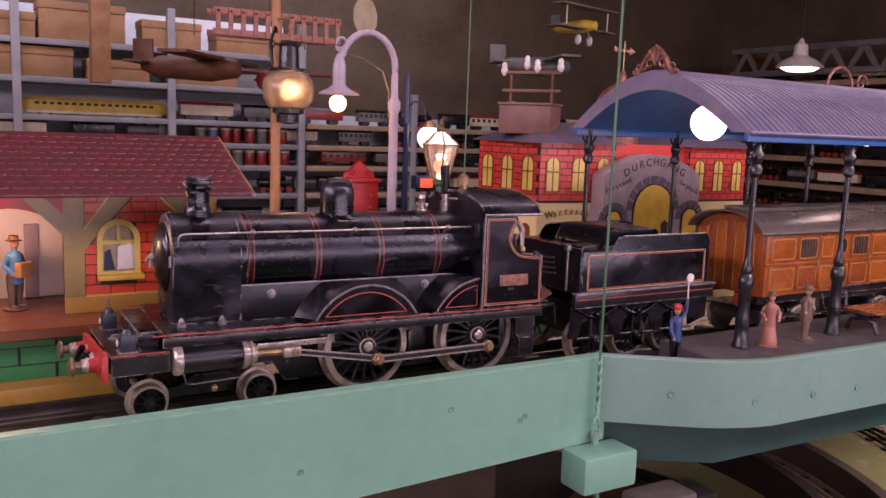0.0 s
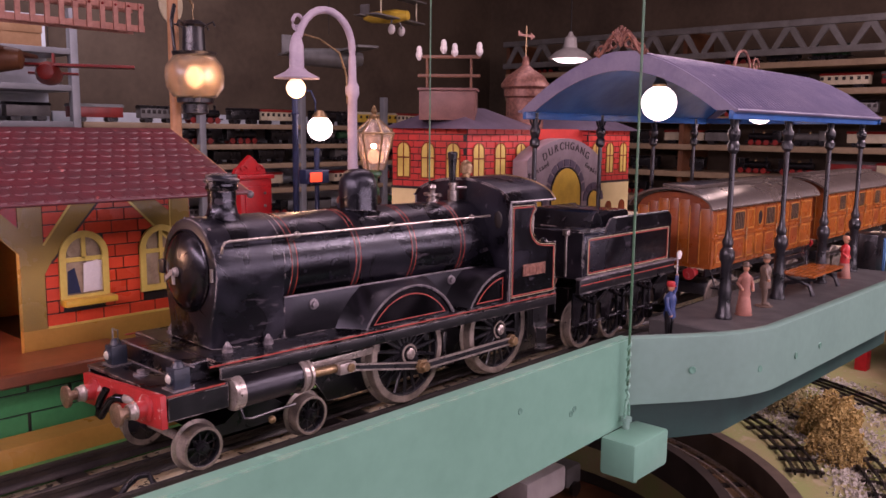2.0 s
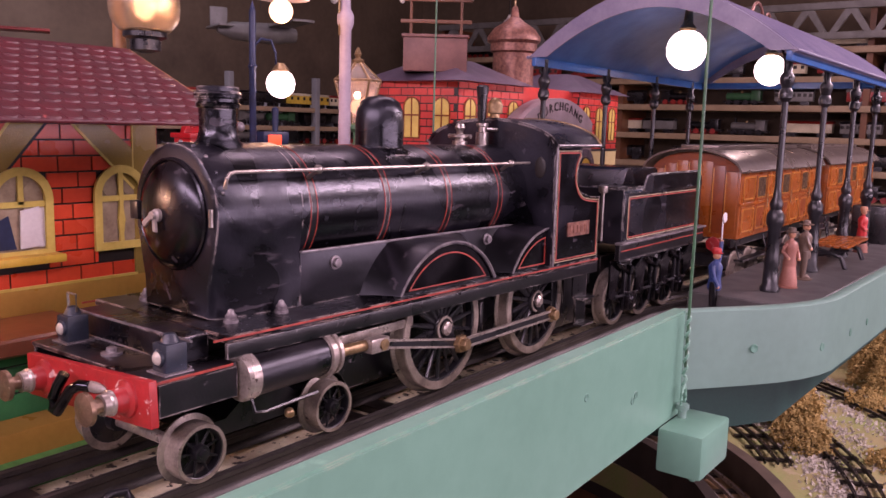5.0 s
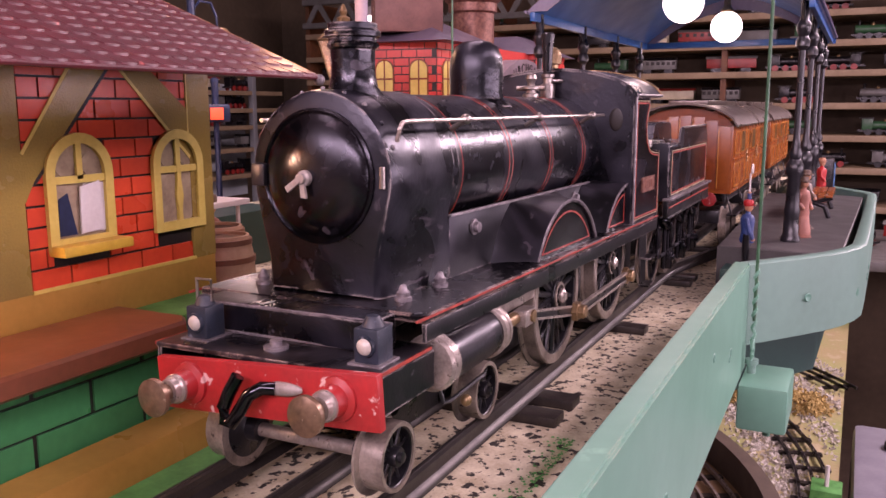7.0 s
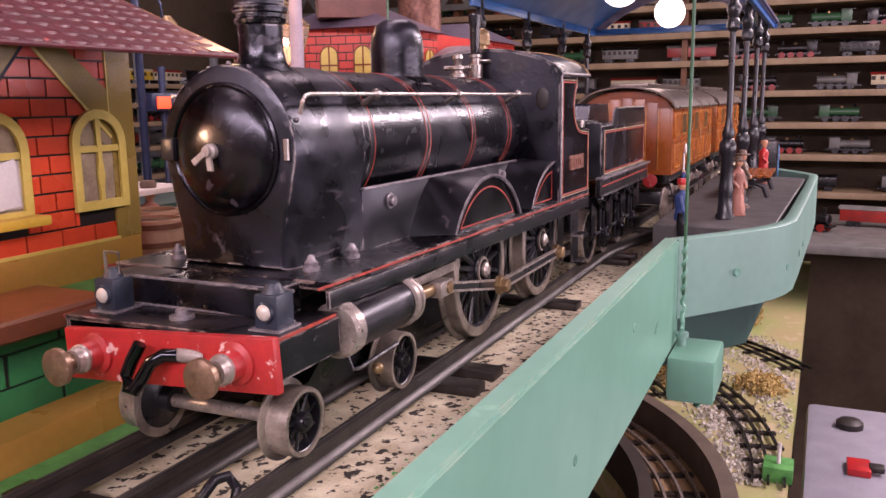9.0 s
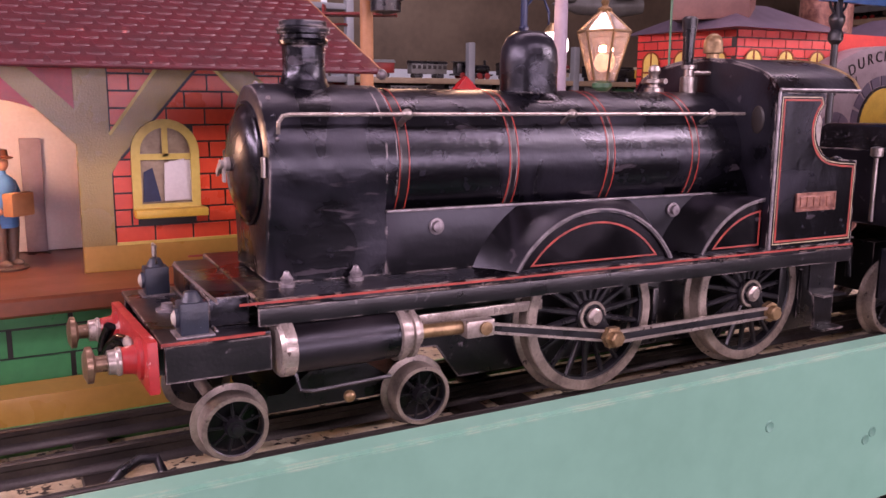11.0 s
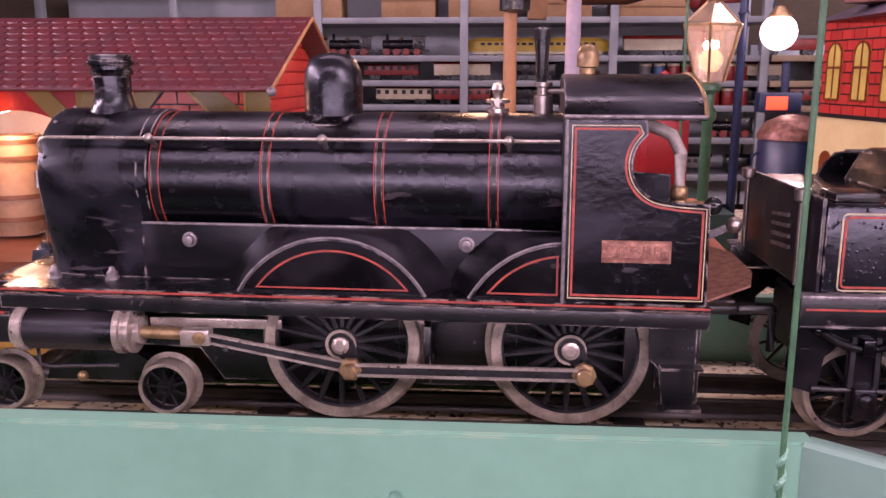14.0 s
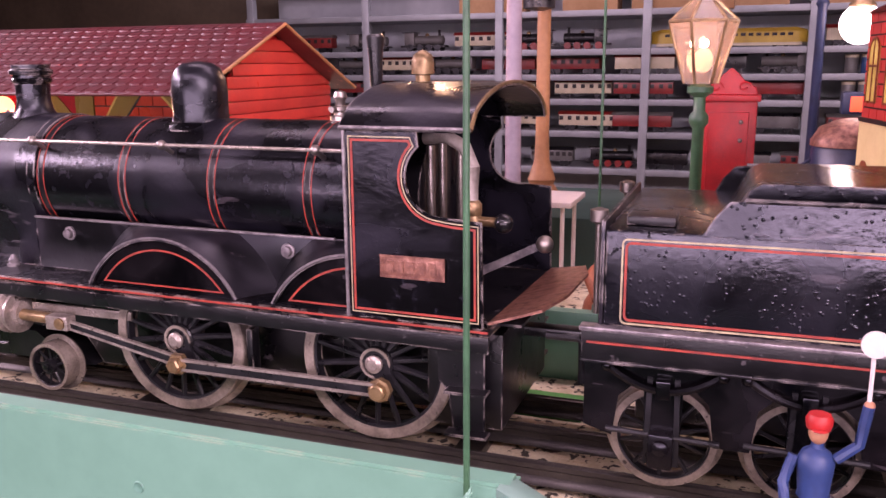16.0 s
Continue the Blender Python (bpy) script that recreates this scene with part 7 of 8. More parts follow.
# ---- shelves full of toy trains ----
def shelf_unit(name, x0, x1, y, depth, levels, posts, label, board, metal, back=None):
    """Open shelving along x, facing -y: boards, uprights, back panel."""
    s = thing(name, ((x0 + x1) / 2, y, FL), label, "shelving")
    for z in levels:
        b = part("shelf_board", box(x0, x1, y, y + depth, z - 0.018, z, 0.002), board, s)
    for x in posts:
        part("upright", box(x - 0.012, x + 0.012, y - 0.004, y + 0.022, FL, levels[-1] + 0.12, 0.002), metal, s)
    if back:
        part("back_panel", box(x0, x1, y + depth, y + depth + 0.01, levels[0] - 0.12, levels[-1] + (0.12 if x0 < 0 else 0.035)), back, s)
    return s


BACK_LEVELS = [-0.16, -0.05, 0.045, 0.117, 0.190, 0.300, 0.410]
shelf_unit("back_shelving", -1.2, 1.00, 2.2, 0.22, BACK_LEVELS, (-1.18, -0.76, -0.32, 0.117, 0.555, 0.99), "pale grey steel shelving filled with toy trains", SHELF_METAL, SHELF_METAL, WALL_WHITE)
shelf_unit("long_shelving", 1.01, 2.95, 2.2, 0.22, BACK_LEVELS[:5], (1.43, 1.87, 2.31, 2.75), "long low shelving crowded with dark toy trains", SHELF_BOARD, SHELF_METAL, WALL_WHITE)
EAST_LEVELS = [-0.34, -0.22, -0.09, 0.02, 0.13, 0.24, 0.34, 0.44]
es = thing("east_shelving", (3.1, 0.3, FL), "wooden wall shelves stacked with rows of toy trains", "shelving")
for z in EAST_LEVELS:
    part("shelf_board", box(3.0, 3.26, -1.5, 2.1, z - 0.022, z, 0.002), SHELF_BOARD, es)
for y in (-1.5, -0.6, 0.3, 1.2, 2.1):
    part("side_panel", box(3.02, 3.26, y - 0.01, y + 0.01, FL, 0.58), WOOD_DARK, es)
part("back_panel", box(3.26, 3.27, -1.5, 2.1, FL, 0.6), WALL_DARK, es)

TOY_GREEN = surface("toy_green_enamel", rgb("2f5a3a"), rgb("24482e"), 0.35, scale=30)
TOY_RED = surface("toy_red_enamel", rgb("8f2a22"), rgb("74211c"), 0.35, scale=30)
TOY_YELLOW = surface("toy_yellow_enamel", rgb("c7a73a"), rgb("ad8f2f"), 0.35, scale=30)
TOY_BLUE = surface("toy_blue_enamel", rgb("3a5a86"), rgb("2d4870"), 0.35, scale=30)
TOY_CREAM = surface("toy_cream_enamel", rgb("c9bda0"), rgb("b0a488"), 0.4, scale=30)
TOY_GREY = surface("toy_grey_enamel", rgb("6a6866"), rgb("55534f"), 0.4, scale=30)
CARD = surface("brown_cardboard", rgb("9a7350"), rgb("86623f"), 0.8, scale=14, fine=90, bump=0.2)


def toy_engine(m, label):
    e = thing("toy_engine", (0, 0, 0), label, "toy train", "toy trains on the shelves")
    part("frame", box(-0.075, 0.075, -0.018, 0.018, 0.012, 0.018), BLACK_SOFT, e)
    part("boiler", lathe([(0.012, -0.066), (0.0145, -0.064), (0.0145, 0.03), (0.010, 0.032)], (0, 0, 0.034), (1, 0, 0), 14), m, e)
    part("cab", box(0.028, 0.062, -0.018, 0.018, 0.018, 0.056, 0.002), m, e)
    part("cab_roof", box(0.024, 0.070, -0.020, 0.020, 0.056, 0.059, 0.001), BLACK_SOFT, e)
    part("chimney", lathe([(0.005, 0.046), (0.0042, 0.060), (0.006, 0.064), (0.004, 0.065)], (-0.052, 0, 0), seg=10), BLACK_SOFT, e)
    part("dome", ball((-0.010, 0, 0.049), 0.007, seg=10), BRASS, e)
    for x in (-0.052, -0.022, 0.008, 0.042):
        for s in (-1, 1):
            part("wheel", rod((x, s * 0.017, 0.011), (x, s * 0.021, 0.011), 0.011, seg=14), TOY_RED if m is BLACK_SOFT else BLACK_IRON, e)
    return e


def toy_wagon(m, r, label, long=0.085):
    w = thing("toy_wagon", (0, 0, 0), label, "toy train", "toy trains on the shelves")
    part("body", box(-long, long, -0.019, 0.019, 0.015, 0.048, 0.002), m, w)
    part("roof", loft([(-long - 0.003, roof_curve(0.0205, 0.048, 0.010, 8)), (long + 0.003, roof_curve(0.0205, 0.048, 0.010, 8))]), r, w)
    n = 7
    for i in range(n):
        x = -long + 0.008 + i * (2 * long - 0.016) / (n - 1)
        part("window", box(x - 0.006, x + 0.006, -0.0205, -0.019, 0.031, 0.043, 0.0005), INK, w)
    for x in (-long * 0.7, -long * 0.5, long * 0.5, long * 0.7):
        part("wheel", rod((x, -0.018, 0.009), (x, 0.018, 0.009), 0.009, seg=12), BLACK_IRON, w)
    return w


def toy_tin(m, label):
    w = thing("storage_tin", (0, 0, 0), label, "tin", "tins on the shelves")
    part("tin_body", lathe([(0.017, 0), (0.0175, 0.001), (0.0175, 0.045), (0.017, 0.046)], (0, 0, 0), seg=18), m, w)
    part("tin_lid", lathe([(0.0182, 0.042), (0.0182, 0.050), (0.016, 0.051), (0, 0.051)], (0, 0, 0), seg=18), TOY_CREAM, w)
    return w


KINDS = [toy_engine(BLACK_SOFT, "black toy steam engine on the shelf"), toy_engine(TOY_GREEN, "green toy steam engine on the shelf"), toy_wagon(TOY_RED, TOY_GREY, "red toy coach with grey roof on the shelf"),
         toy_wagon(TOY_YELLOW, TOY_CREAM, "yellow toy railcar on the shelf", 0.11), toy_wagon(TOY_GREY, BLACK_SOFT, "grey toy wagon on the shelf", 0.065), toy_wagon(TOY_CREAM, TOY_RED, "cream toy coach on the shelf"),
         toy_wagon(BLACK_SOFT, BLACK_SOFT, "black toy wagon on the shelf", 0.06), toy_engine(TOY_GREY, "grey toy engine on the shelf")]
TINS = [toy_tin(TOY_RED, "red lidded storage tin on the shelf"), toy_tin(TOY_GREY, "grey lidded storage tin on the shelf"), toy_tin(TOY_BLUE, "blue lidded storage tin on the shelf")]
rnd = random.Random(7)
used = set()


def put_toy(proto, x, y, z, turn):
    if proto in used:
        return copy_thing(proto, pose(x, y, z, 0, 0, turn))
    used.add(proto)
    proto.matrix_basis = pose(x, y, z, 0, 0, turn)
    return proto


lr = thing("toy_railcar", (0.335, 2.26, 0.190), "long yellow tinplate railcar with dark window band on the shelf", "toy train", "toy trains on the shelves")
part("body", loft([(0.335 + u, [(2.26 + y * w, 0.202 + z * h) for y, z in ((-0.022, 0), (0.022, 0), (0.022, 0.030), (0.014, 0.040), (-0.014, 0.040), (-0.022, 0.030))]) for u, w, h in ((-0.215, 0.5, 0.6), (-0.205, 0.85, 0.85), (-0.180, 1, 1), (0.180, 1, 1), (0.205, 0.85, 0.85), (0.215, 0.5, 0.6))]), TOY_YELLOW, lr)
part("skirt", box(0.140, 0.530, 2.239, 2.281, 0.1935, 0.2025, 0.001), TOY_CREAM, lr)
for i in range(17):
    part("window", box(0.165 + i * 0.0205, 0.178 + i * 0.0205, 2.2370, 2.2382, 0.2200, 0.2280, 0.0003), INK, lr)
for x in (0.18, 0.21, 0.46, 0.49):
    part("wheel", rod((x, 2.242, 0.198), (x, 2.278, 0.198), 0.0080, seg=12), BLACK_IRON, lr)
put_toy(KINDS[3], 2.30, 2.25, 0.190, 1)
for z in BACK_LEVELS:
    x = -1.0
    while x < 2.85:
        skip = (z == 0.190 and -0.05 < x < 0.60) or (x > 1.0 and z > 0.25) or (z > 0.25)
        if z in (0.045, 0.117) and 0.58 < x < 0.98:
            if z > 0.1:
                put_toy(rnd.choice(TINS), x, 2.25 + rnd.uniform(0, 0.03), z, 0)
            else:
                put_toy(TINS[1] if x < 0.8 else TINS[0], x, 2.24, z, 0)
            x += 0.041
            continue
        if not skip:
            k = rnd.choice([0, 0, 1, 2, 4, 4, 6, 6, 6, 7, 5] if x > 0.9 else [0, 2, 4, 5, 6, 7])
            put_toy(KINDS[k], x, 2.26 + rnd.uniform(-0.02, 0.03), z, rnd.uniform(-4, 4) + (180 if rnd.random() < 0.4 else 0))
        x += rnd.choice([0.165, 0.18, 0.2, 0.22])
for z in EAST_LEVELS:
    y = -1.35
    while y < 2.0:
        k = rnd.choice([0, 0, 0, 1, 2, 4, 6, 6, 7, 5])
        put_toy(KINDS[k], 3.07 + rnd.uniform(-0.02, 0.05), y, z, 90 + rnd.uniform(-5, 5) + (180 if rnd.random() < 0.4 else 0))
        y += rnd.choice([0.17, 0.19, 0.21, 0.26])

# boxes stacked on the back shelves
for x, w, z, h, d in ((-0.05, 0.16, 0.300, 0.070, 0.1), (0.17, 0.20, 0.300, 0.085, 0.12), (0.40, 0.18, 0.300, 0.060, 0.1), (0.66, 0.22, 0.300, 0.05, 0.12), (-0.35, 0.2, 0.300, 0.09, 0.1), (0.10, 0.14, 0.410, 0.07, 0.1), (0.30, 0.24, 0.410, 0.11, 0.12), (0.56, 0.18, 0.410, 0.08, 0.1), (0.8, 0.2, 0.410, 0.06, 0.1)):
    bx = thing("cardboard_box", (x, 2.26, z), "brown cardboard box stacked on the steel shelving", "box", "boxes on the shelves")
    part("carton", box(x - w / 2, x + w / 2, 2.21, 2.21 + d, z, z + h, 0.002), CARD, bx)
    part("lid_edge", box(x - w / 2 - 0.002, x + w / 2 + 0.002, 2.208, 2.212 + d, z + h - 0.022, z + h + 0.001, 0.001), CARD, bx)

# ceiling timbers, lattice girder, pendant lamp
solo("hanging_timber", box(0.300, 0.352, 2.05, 2.10, 0.285, 1.45, 0.003), WOOD, (0.326, 2.07, 0.285), "light wooden post hanging from the ceiling", "timber", kind="structure")
for y in (0.7, 1.5):
    solo("ceiling_beam", box(-3, 3.4, y, y + 0.10, 1.34, 1.45, 0.004), WOOD_DARK, (0, y, 1.34), "dark wooden ceiling beam", "beam", kind="structure")
gird = thing("lattice_girder", (3.0, 0.3, 0.55), "dusty grey painted lattice girder above the shelves", "girder")
for z in (0.475, 0.575):
    part("chord", box(2.98, 3.0, -1.5, 2.1, z - 0.012, z + 0.012, 0.002), TOY_GREY, gird)
for i in range(26):
    y = -1.5 + i * 0.138
    part("lattice", slab([(y, 0.480), (y + 0.022, 0.480), (y + 0.085, 0.570), (y + 0.055, 0.570)], "x", 2.985, 2.995), TOY_GREY, gird)
    part("lattice", slab([(y + 0.116, 0.480), (y + 0.138, 0.480), (y + 0.085, 0.570), (y + 0.055, 0.570)], "x", 2.986, 2.994), TOY_GREY, gird)
pen = thing("pendant_lamp", (2.763, 1.579, 0.47), "white enamel pendant lamp, lit, on a thin flex", "pendant lamp")
part("shade", lathe([(0.085, 0.47), (0.088, 0.474), (0.060, 0.500), (0.028, 0.515), (0.024, 0.555), (0.012, 0.565), (0.006, 0.58)], (2.763, 1.579, 0), seg=28), WHITE, pen)
part("bulb", lathe([(0.0, 0.452), (0.050, 0.458), (0.070, 0.4695), (0, 0.470)], (2.763, 1.579, 0), seg=24), GLOBE, pen, "glowing bowl")
part("flex", rod((2.763, 1.579, 0.58), (2.763, 1.579, 1.45), 0.003, seg=6), INK, pen)

# model aeroplanes on strings
def biplane(name, at, k, turn, wing, label, double=True):
    a = thing(name, at, label, "model aeroplane", "hanging model aeroplanes")
    x, y, z = at
    part("fuselage", lathe([(0.006 * k, -0.09 * k), (0.018 * k, -0.06 * k), (0.022 * k, 0.03 * k), (0.014 * k, 0.075 * k), (0, 0.08 * k)], at, (math.sin(turn), -math.cos(turn), 0), 12), TOY_YELLOW if double else wing, a)
    c, s = math.cos(turn), math.sin(turn)
    def plank(u0, u1, v0, v1, dz, t):
        bm = box(u0 * k, u1 * k, v0 * k, v1 * k, dz * k, (dz + t) * k, 0.001)
        bmesh.ops.transform(bm, verts=bm.verts, matrix=Matrix.Translation(at) @ Matrix.Rotation(turn, 4, "Z"))
        return bm
    part("wing", plank(-0.15, 0.15, -0.055, -0.01, 0.012 if not double else -0.012, 0.005), wing, a)
    if double:
        part("wing", plank(-0.15, 0.15, -0.060, -0.015, 0.055, 0.005), wing, a)
        for u in (-0.11, 0.11):
            part("strut", plank(u - 0.002, u + 0.002, -0.045, -0.041, -0.008, 0.062), TOY_CREAM, a)
        for u in (-0.03, 0.03):
            part("wheel", ball((x + u * k * c, y + u * k * s - 0.04 * k, z - 0.045 * k), 0.016 * k, s=(0.4, 1, 1), seg=10), WHITE, a)
            part("wheel_strut", rod((x + u * k * c * 0.5, y - 0.035 * k, z - 0.01 * k), (x + u * k * c, y - 0.04 * k, z - 0.045 * k), 0.003 * k, seg=6), TOY_GREY, a)
    part("tail", plank(-0.045, 0.045, 0.07, 0.10, 0.004, 0.004), wing, a)
    part("fin", plank(-0.002, 0.002, 0.07, 0.105, 0.004, 0.04), wing, a)
    part("string", rod((x, y, z + 0.05 * k), (x, y, 1.45), 0.0012, seg=5), INK, a)
    return a


biplane("model_biplane", (1.348, 1.193, 0.462), 0.80, 0.25, TOY_GREY, "small grey and yellow model biplane hanging from the ceiling")
biplane("model_glider", (0.46, 1.55, 0.315), 1.5, 0.9, WOOD_DARK, "brown wooden model aeroplane hung over the shelves", False)
biplane("model_glider", (0.70, 1.70, 0.300), 1.3, -0.5, TOY_RED, "red model aeroplane hung over the shelves", False)
biplane("model_glider", (1.75, 1.9, 0.42), 1.6, 1.2, TOY_GREY, "grey model aeroplane with broad wings hung from the ceiling", False)
gt = thing("metal_construction_model", (0.62, 1.32, 0.39), "pale perforated metal construction toy hanging from the ceiling", "construction toy")
for k, (dy, dz) in enumerate(((0, 0), (0, 0.045), (0.05, 0), (0.05, 0.045))):
    part("girder_strip", box(0.44, 0.74, 1.31 + dy, 1.314 + dy, 0.375 + dz, 0.389 + dz, 0.0005), ROSE, gt)
for i in range(11):
    part("cross_strip", box(0.445 + i * 0.028, 0.455 + i * 0.028, 1.306, 1.310, 0.375, 0.434), ROSE, gt)
    part("bolt", ball((0.450 + i * 0.028, 1.305, 0.426), 0.003, seg=6), TOY_RED, gt)
part("propeller_disc", lathe([(0.0, 0), (0.045, 0.001), (0.045, 0.004), (0, 0.005)], (0.80, 1.31, 0.445), (0.5, -1, 0), 20), TOY_CREAM, gt)
part("string", rod((0.6, 1.33, 0.43), (0.6, 1.33, 1.45), 0.0012, seg=5), INK, gt)

# housings made up for the added fill lights, none of them in view
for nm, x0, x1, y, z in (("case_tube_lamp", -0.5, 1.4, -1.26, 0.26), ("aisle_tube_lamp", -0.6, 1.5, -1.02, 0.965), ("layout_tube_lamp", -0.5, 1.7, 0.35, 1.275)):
    tl = thing(nm, ((x0 + x1) / 2, y, z), "long white housing of an added fill light, out of view", "tube lamp")
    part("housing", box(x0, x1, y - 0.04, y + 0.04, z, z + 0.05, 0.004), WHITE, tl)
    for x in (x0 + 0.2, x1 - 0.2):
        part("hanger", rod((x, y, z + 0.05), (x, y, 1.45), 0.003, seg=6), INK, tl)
wl2 = thing("west_tube_lamp", (-1.02, -0.2, 0.77), "long white housing of the added west fill light, out of view", "tube lamp")
part("housing", box(-1.07, -0.99, -1.0, 0.6, 0.77, 0.82, 0.004), WHITE, wl2)
for y in (-0.8, 0.4):
    part("hanger", rod((-1.03, y, 0.82), (-1.03, y, 1.45), 0.003, seg=6), INK, wl2)

# ---- the lower layout ----
LZ = -0.42
GROUND = surface("brown_green_ground", rgb("8c9858"), rgb("a08d68"), 0.9, scale=9, fine=160, bump=0.8, wear=rgb("a89a78"), wear_at=0.6, depth=0.003)
CHIPS = surface("white_stone_chips", rgb("c4beb2"), rgb("9f988c"), 0.85, scale=60, fine=300, bump=0.5)
TRAY = surface("brown_tray_paint", rgb("9b7d5c"), rgb("806546"), 0.7, scale=20)
FASCIA = surface("grey_brown_fascia_paint", rgb("64564a"), rgb("4f443a"), 0.6, scale=20)
DARK_WALL = surface("dark_brown_fascia", rgb("3a312c"), rgb("2c2521"), 0.6, scale=20)
FOLIAGE = surface("dry_olive_foliage", rgb("bb9f62"), rgb("97804a"), 0.9, scale=50, fine=400, bump=0.6, random=0.1)
TXL, TYL = 0.68, 0.44
lower = solo("lower_layout_board", slab(arc(TXL, TYL, 0.452, 60, -100, 40) + [(0.60, -0.165), (2.75, -0.165), (2.75, 1.3), (0.906, 1.3)], "z", LZ - 0.05, LZ), GROUND, (1.6, 0.5, LZ - 0.05), "green and brown scenery board of the lower layout", "layout board", kind="structure")
CXL, CYL = 0.95, 0.65


def ring_arc(r0, r1, z0, z1, a0, a1, n=60, mid=(0.95, 0.65)):
    bm = bmesh.new()
    rows = []
    for i in range(n + 1):
        a = radians(a0 + (a1 - a0) * i / n)
        c, s = math.cos(a), math.sin(a)
        rows.append([bm.verts.new((mid[0] + r * c, mid[1] + r * s, z)) for r, z in ((r0, z0), (r1, z0), (r1, z1), (r0, z1))])
    for p, q in zip(rows, rows[1:]):
        for k in range(4):
            bm.faces.new((p[k], p[(k + 1) % 4], q[(k + 1) % 4], q[k]))
    bm.faces.new(rows[0])
    bm.faces.new(rows[-1])
    return bm


def ring_track(r, z, a0, a1, label, material=BLACK_SOFT, mid=(0.95, 0.65)):
    t = thing("curved_track", (mid[0] + r * math.cos(radians(a0)), mid[1] + r * math.sin(radians(a0)), z), label, "railway track", "curved tracks of the lower layout")
    for d in (-0.021, 0.0, 0.021):
        part("rail", ring_arc(r + d - 0.0018, r + d + 0.0018, z + 0.004, z + 0.010, a0, a1, mid=mid), material, t)
    n = int(abs(a1 - a0) * r / 57.3 / 0.055)
    for i in range(n):
        a = radians(a0 + (a1 - a0) * (i + 0.5) / n)
        bm = box(-0.032, 0.032, -0.005, 0.005, z, z + 0.0042)
        bmesh.ops.transform(bm, verts=bm.verts, matrix=Matrix.Translation((mid[0] + r * math.cos(a), mid[1] + r * math.sin(a), 0)) @ Matrix.Rotation(a, 4, "Z"))
        part("sleeper", bm, SLEEPER, t)
    return t


solo("track_tray", ring_arc(0.470, 0.545, LZ, LZ + 0.03, -100, 60, mid=(TXL, TYL)), TRAY, (TXL, TYL, LZ), "brown curved track tray", "track tray", kind="structure")
solo("outer_fascia", ring_arc(0.545, 0.565, LZ, LZ + 0.075, -100, 60, mid=(TXL, TYL)), FASCIA, (TXL, TYL, LZ), "dark brown curved fascia wall beside the tray", "fascia", kind="structure")
solo("inner_fascia", ring_arc(0.4522, 0.470, LZ - 0.20, LZ + 0.06, -100, 60, mid=(TXL, TYL)), DARK_WALL, (TXL, TYL, LZ), "dark brown inner fascia of the tray", "fascia", kind="structure")
ring_track(0.508, LZ + 0.030, -99, 58, "bright railed curved track in a brown tray", STEEL, (TXL, TYL))
ring_track(0.672, LZ + 0.001, -62, 15, "black railed curved track beside the fascia")
ring_track(0.790, LZ + 0.001, -88, 10, "black railed curved track on white chips")
ring_track(1.000, LZ + 0.001, -55, 8, "outer black railed curved track on white chips")
chips = bmesh.new()
rn = random.Random(3)
for _ in range(9000):
    r = rn.choice([0.735, 0.765, 0.865, 0.945, 1.06]) + rn.gauss(0, 0.016)
    a = radians(rn.uniform(-88, 8))
    x, y = CXL + r * math.cos(a), CYL + r * math.sin(a)
    if y < -0.160 or math.hypot(x - TXL, y - TYL) < 0.580:
        continue
    s = rn.uniform(0.0025, 0.0055)
    q = Euler((rn.uniform(0, 3), rn.uniform(0, 3), rn.uniform(0, 3))).to_matrix()
    v = [chips.verts.new(Vector((x, y, LZ + s * 0.4)) + q @ (Vector(p) * s)) for p in ((1, 0.1, 0), (-0.8, 0.7, 0), (-0.2, -1, 0.1), (0, 0.1, 0.9))]
    for f in ((0, 1, 2), (0, 1, 3), (1, 2, 3), (2, 0, 3)):
        chips.faces.new([v[i] for i in f])
solo("stone_chips", chips, CHIPS, (CXL, CYL, LZ), "scattered white stone chips between the tracks", "ballast", kind="stuff")


def bush(x, y, r, h, label, material, n=760):
    b = thing("lichen_bush", (x, y, LZ), label, "bush", "bushes of the lower layout")
    rr = random.Random(int(x * 1000) + int(y * 777))
    part("stem", rod((x, y, LZ), (x + 0.006, y, LZ + h * 0.6), 0.006, 0.002, 8), WOOD_DARK, b)
    vs, fs = [], []
    for _ in range(n * 5):
        while True:
            p = Vector((rr.uniform(-1, 1), rr.uniform(-1, 1), rr.uniform(-0.2, 1)))
            if 0.45 < p.length < 0.86 + 0.16 * math.sin(5 * p.x + 3 * p.y) + 0.10 * math.sin(11 * p.y + 7 * p.z):
                break
        c = Vector((x + p.x * r, y + p.y * r, LZ + max(0.003, h * (0.2 + 0.8 * p.z))))
        s = rr.uniform(0.0022, 0.0046)
        q = Euler((rr.uniform(0, 3), rr.uniform(0, 3), rr.uniform(0, 3))).to_matrix()
        k = len(vs)
        vs += [c + q @ (Vector(o) * s) for o in ((1, 0, 0), (-0.7, 0.8, 0), (-0.4, -0.9, 0.2), (0, 0.1, 1.1))]
        fs += [(k, k + 1, k + 2), (k, k + 1, k + 3), (k + 1, k + 2, k + 3), (k + 2, k, k + 3)]
    base_me = bpy.data.meshes.new("crown")
    base_me.from_pydata(vs, [], fs)
    bm = bmesh.new()
    bm.from_mesh(base_me)
    me = link("crown", bm, material, ORG[b])
    me.parent = b
    return b


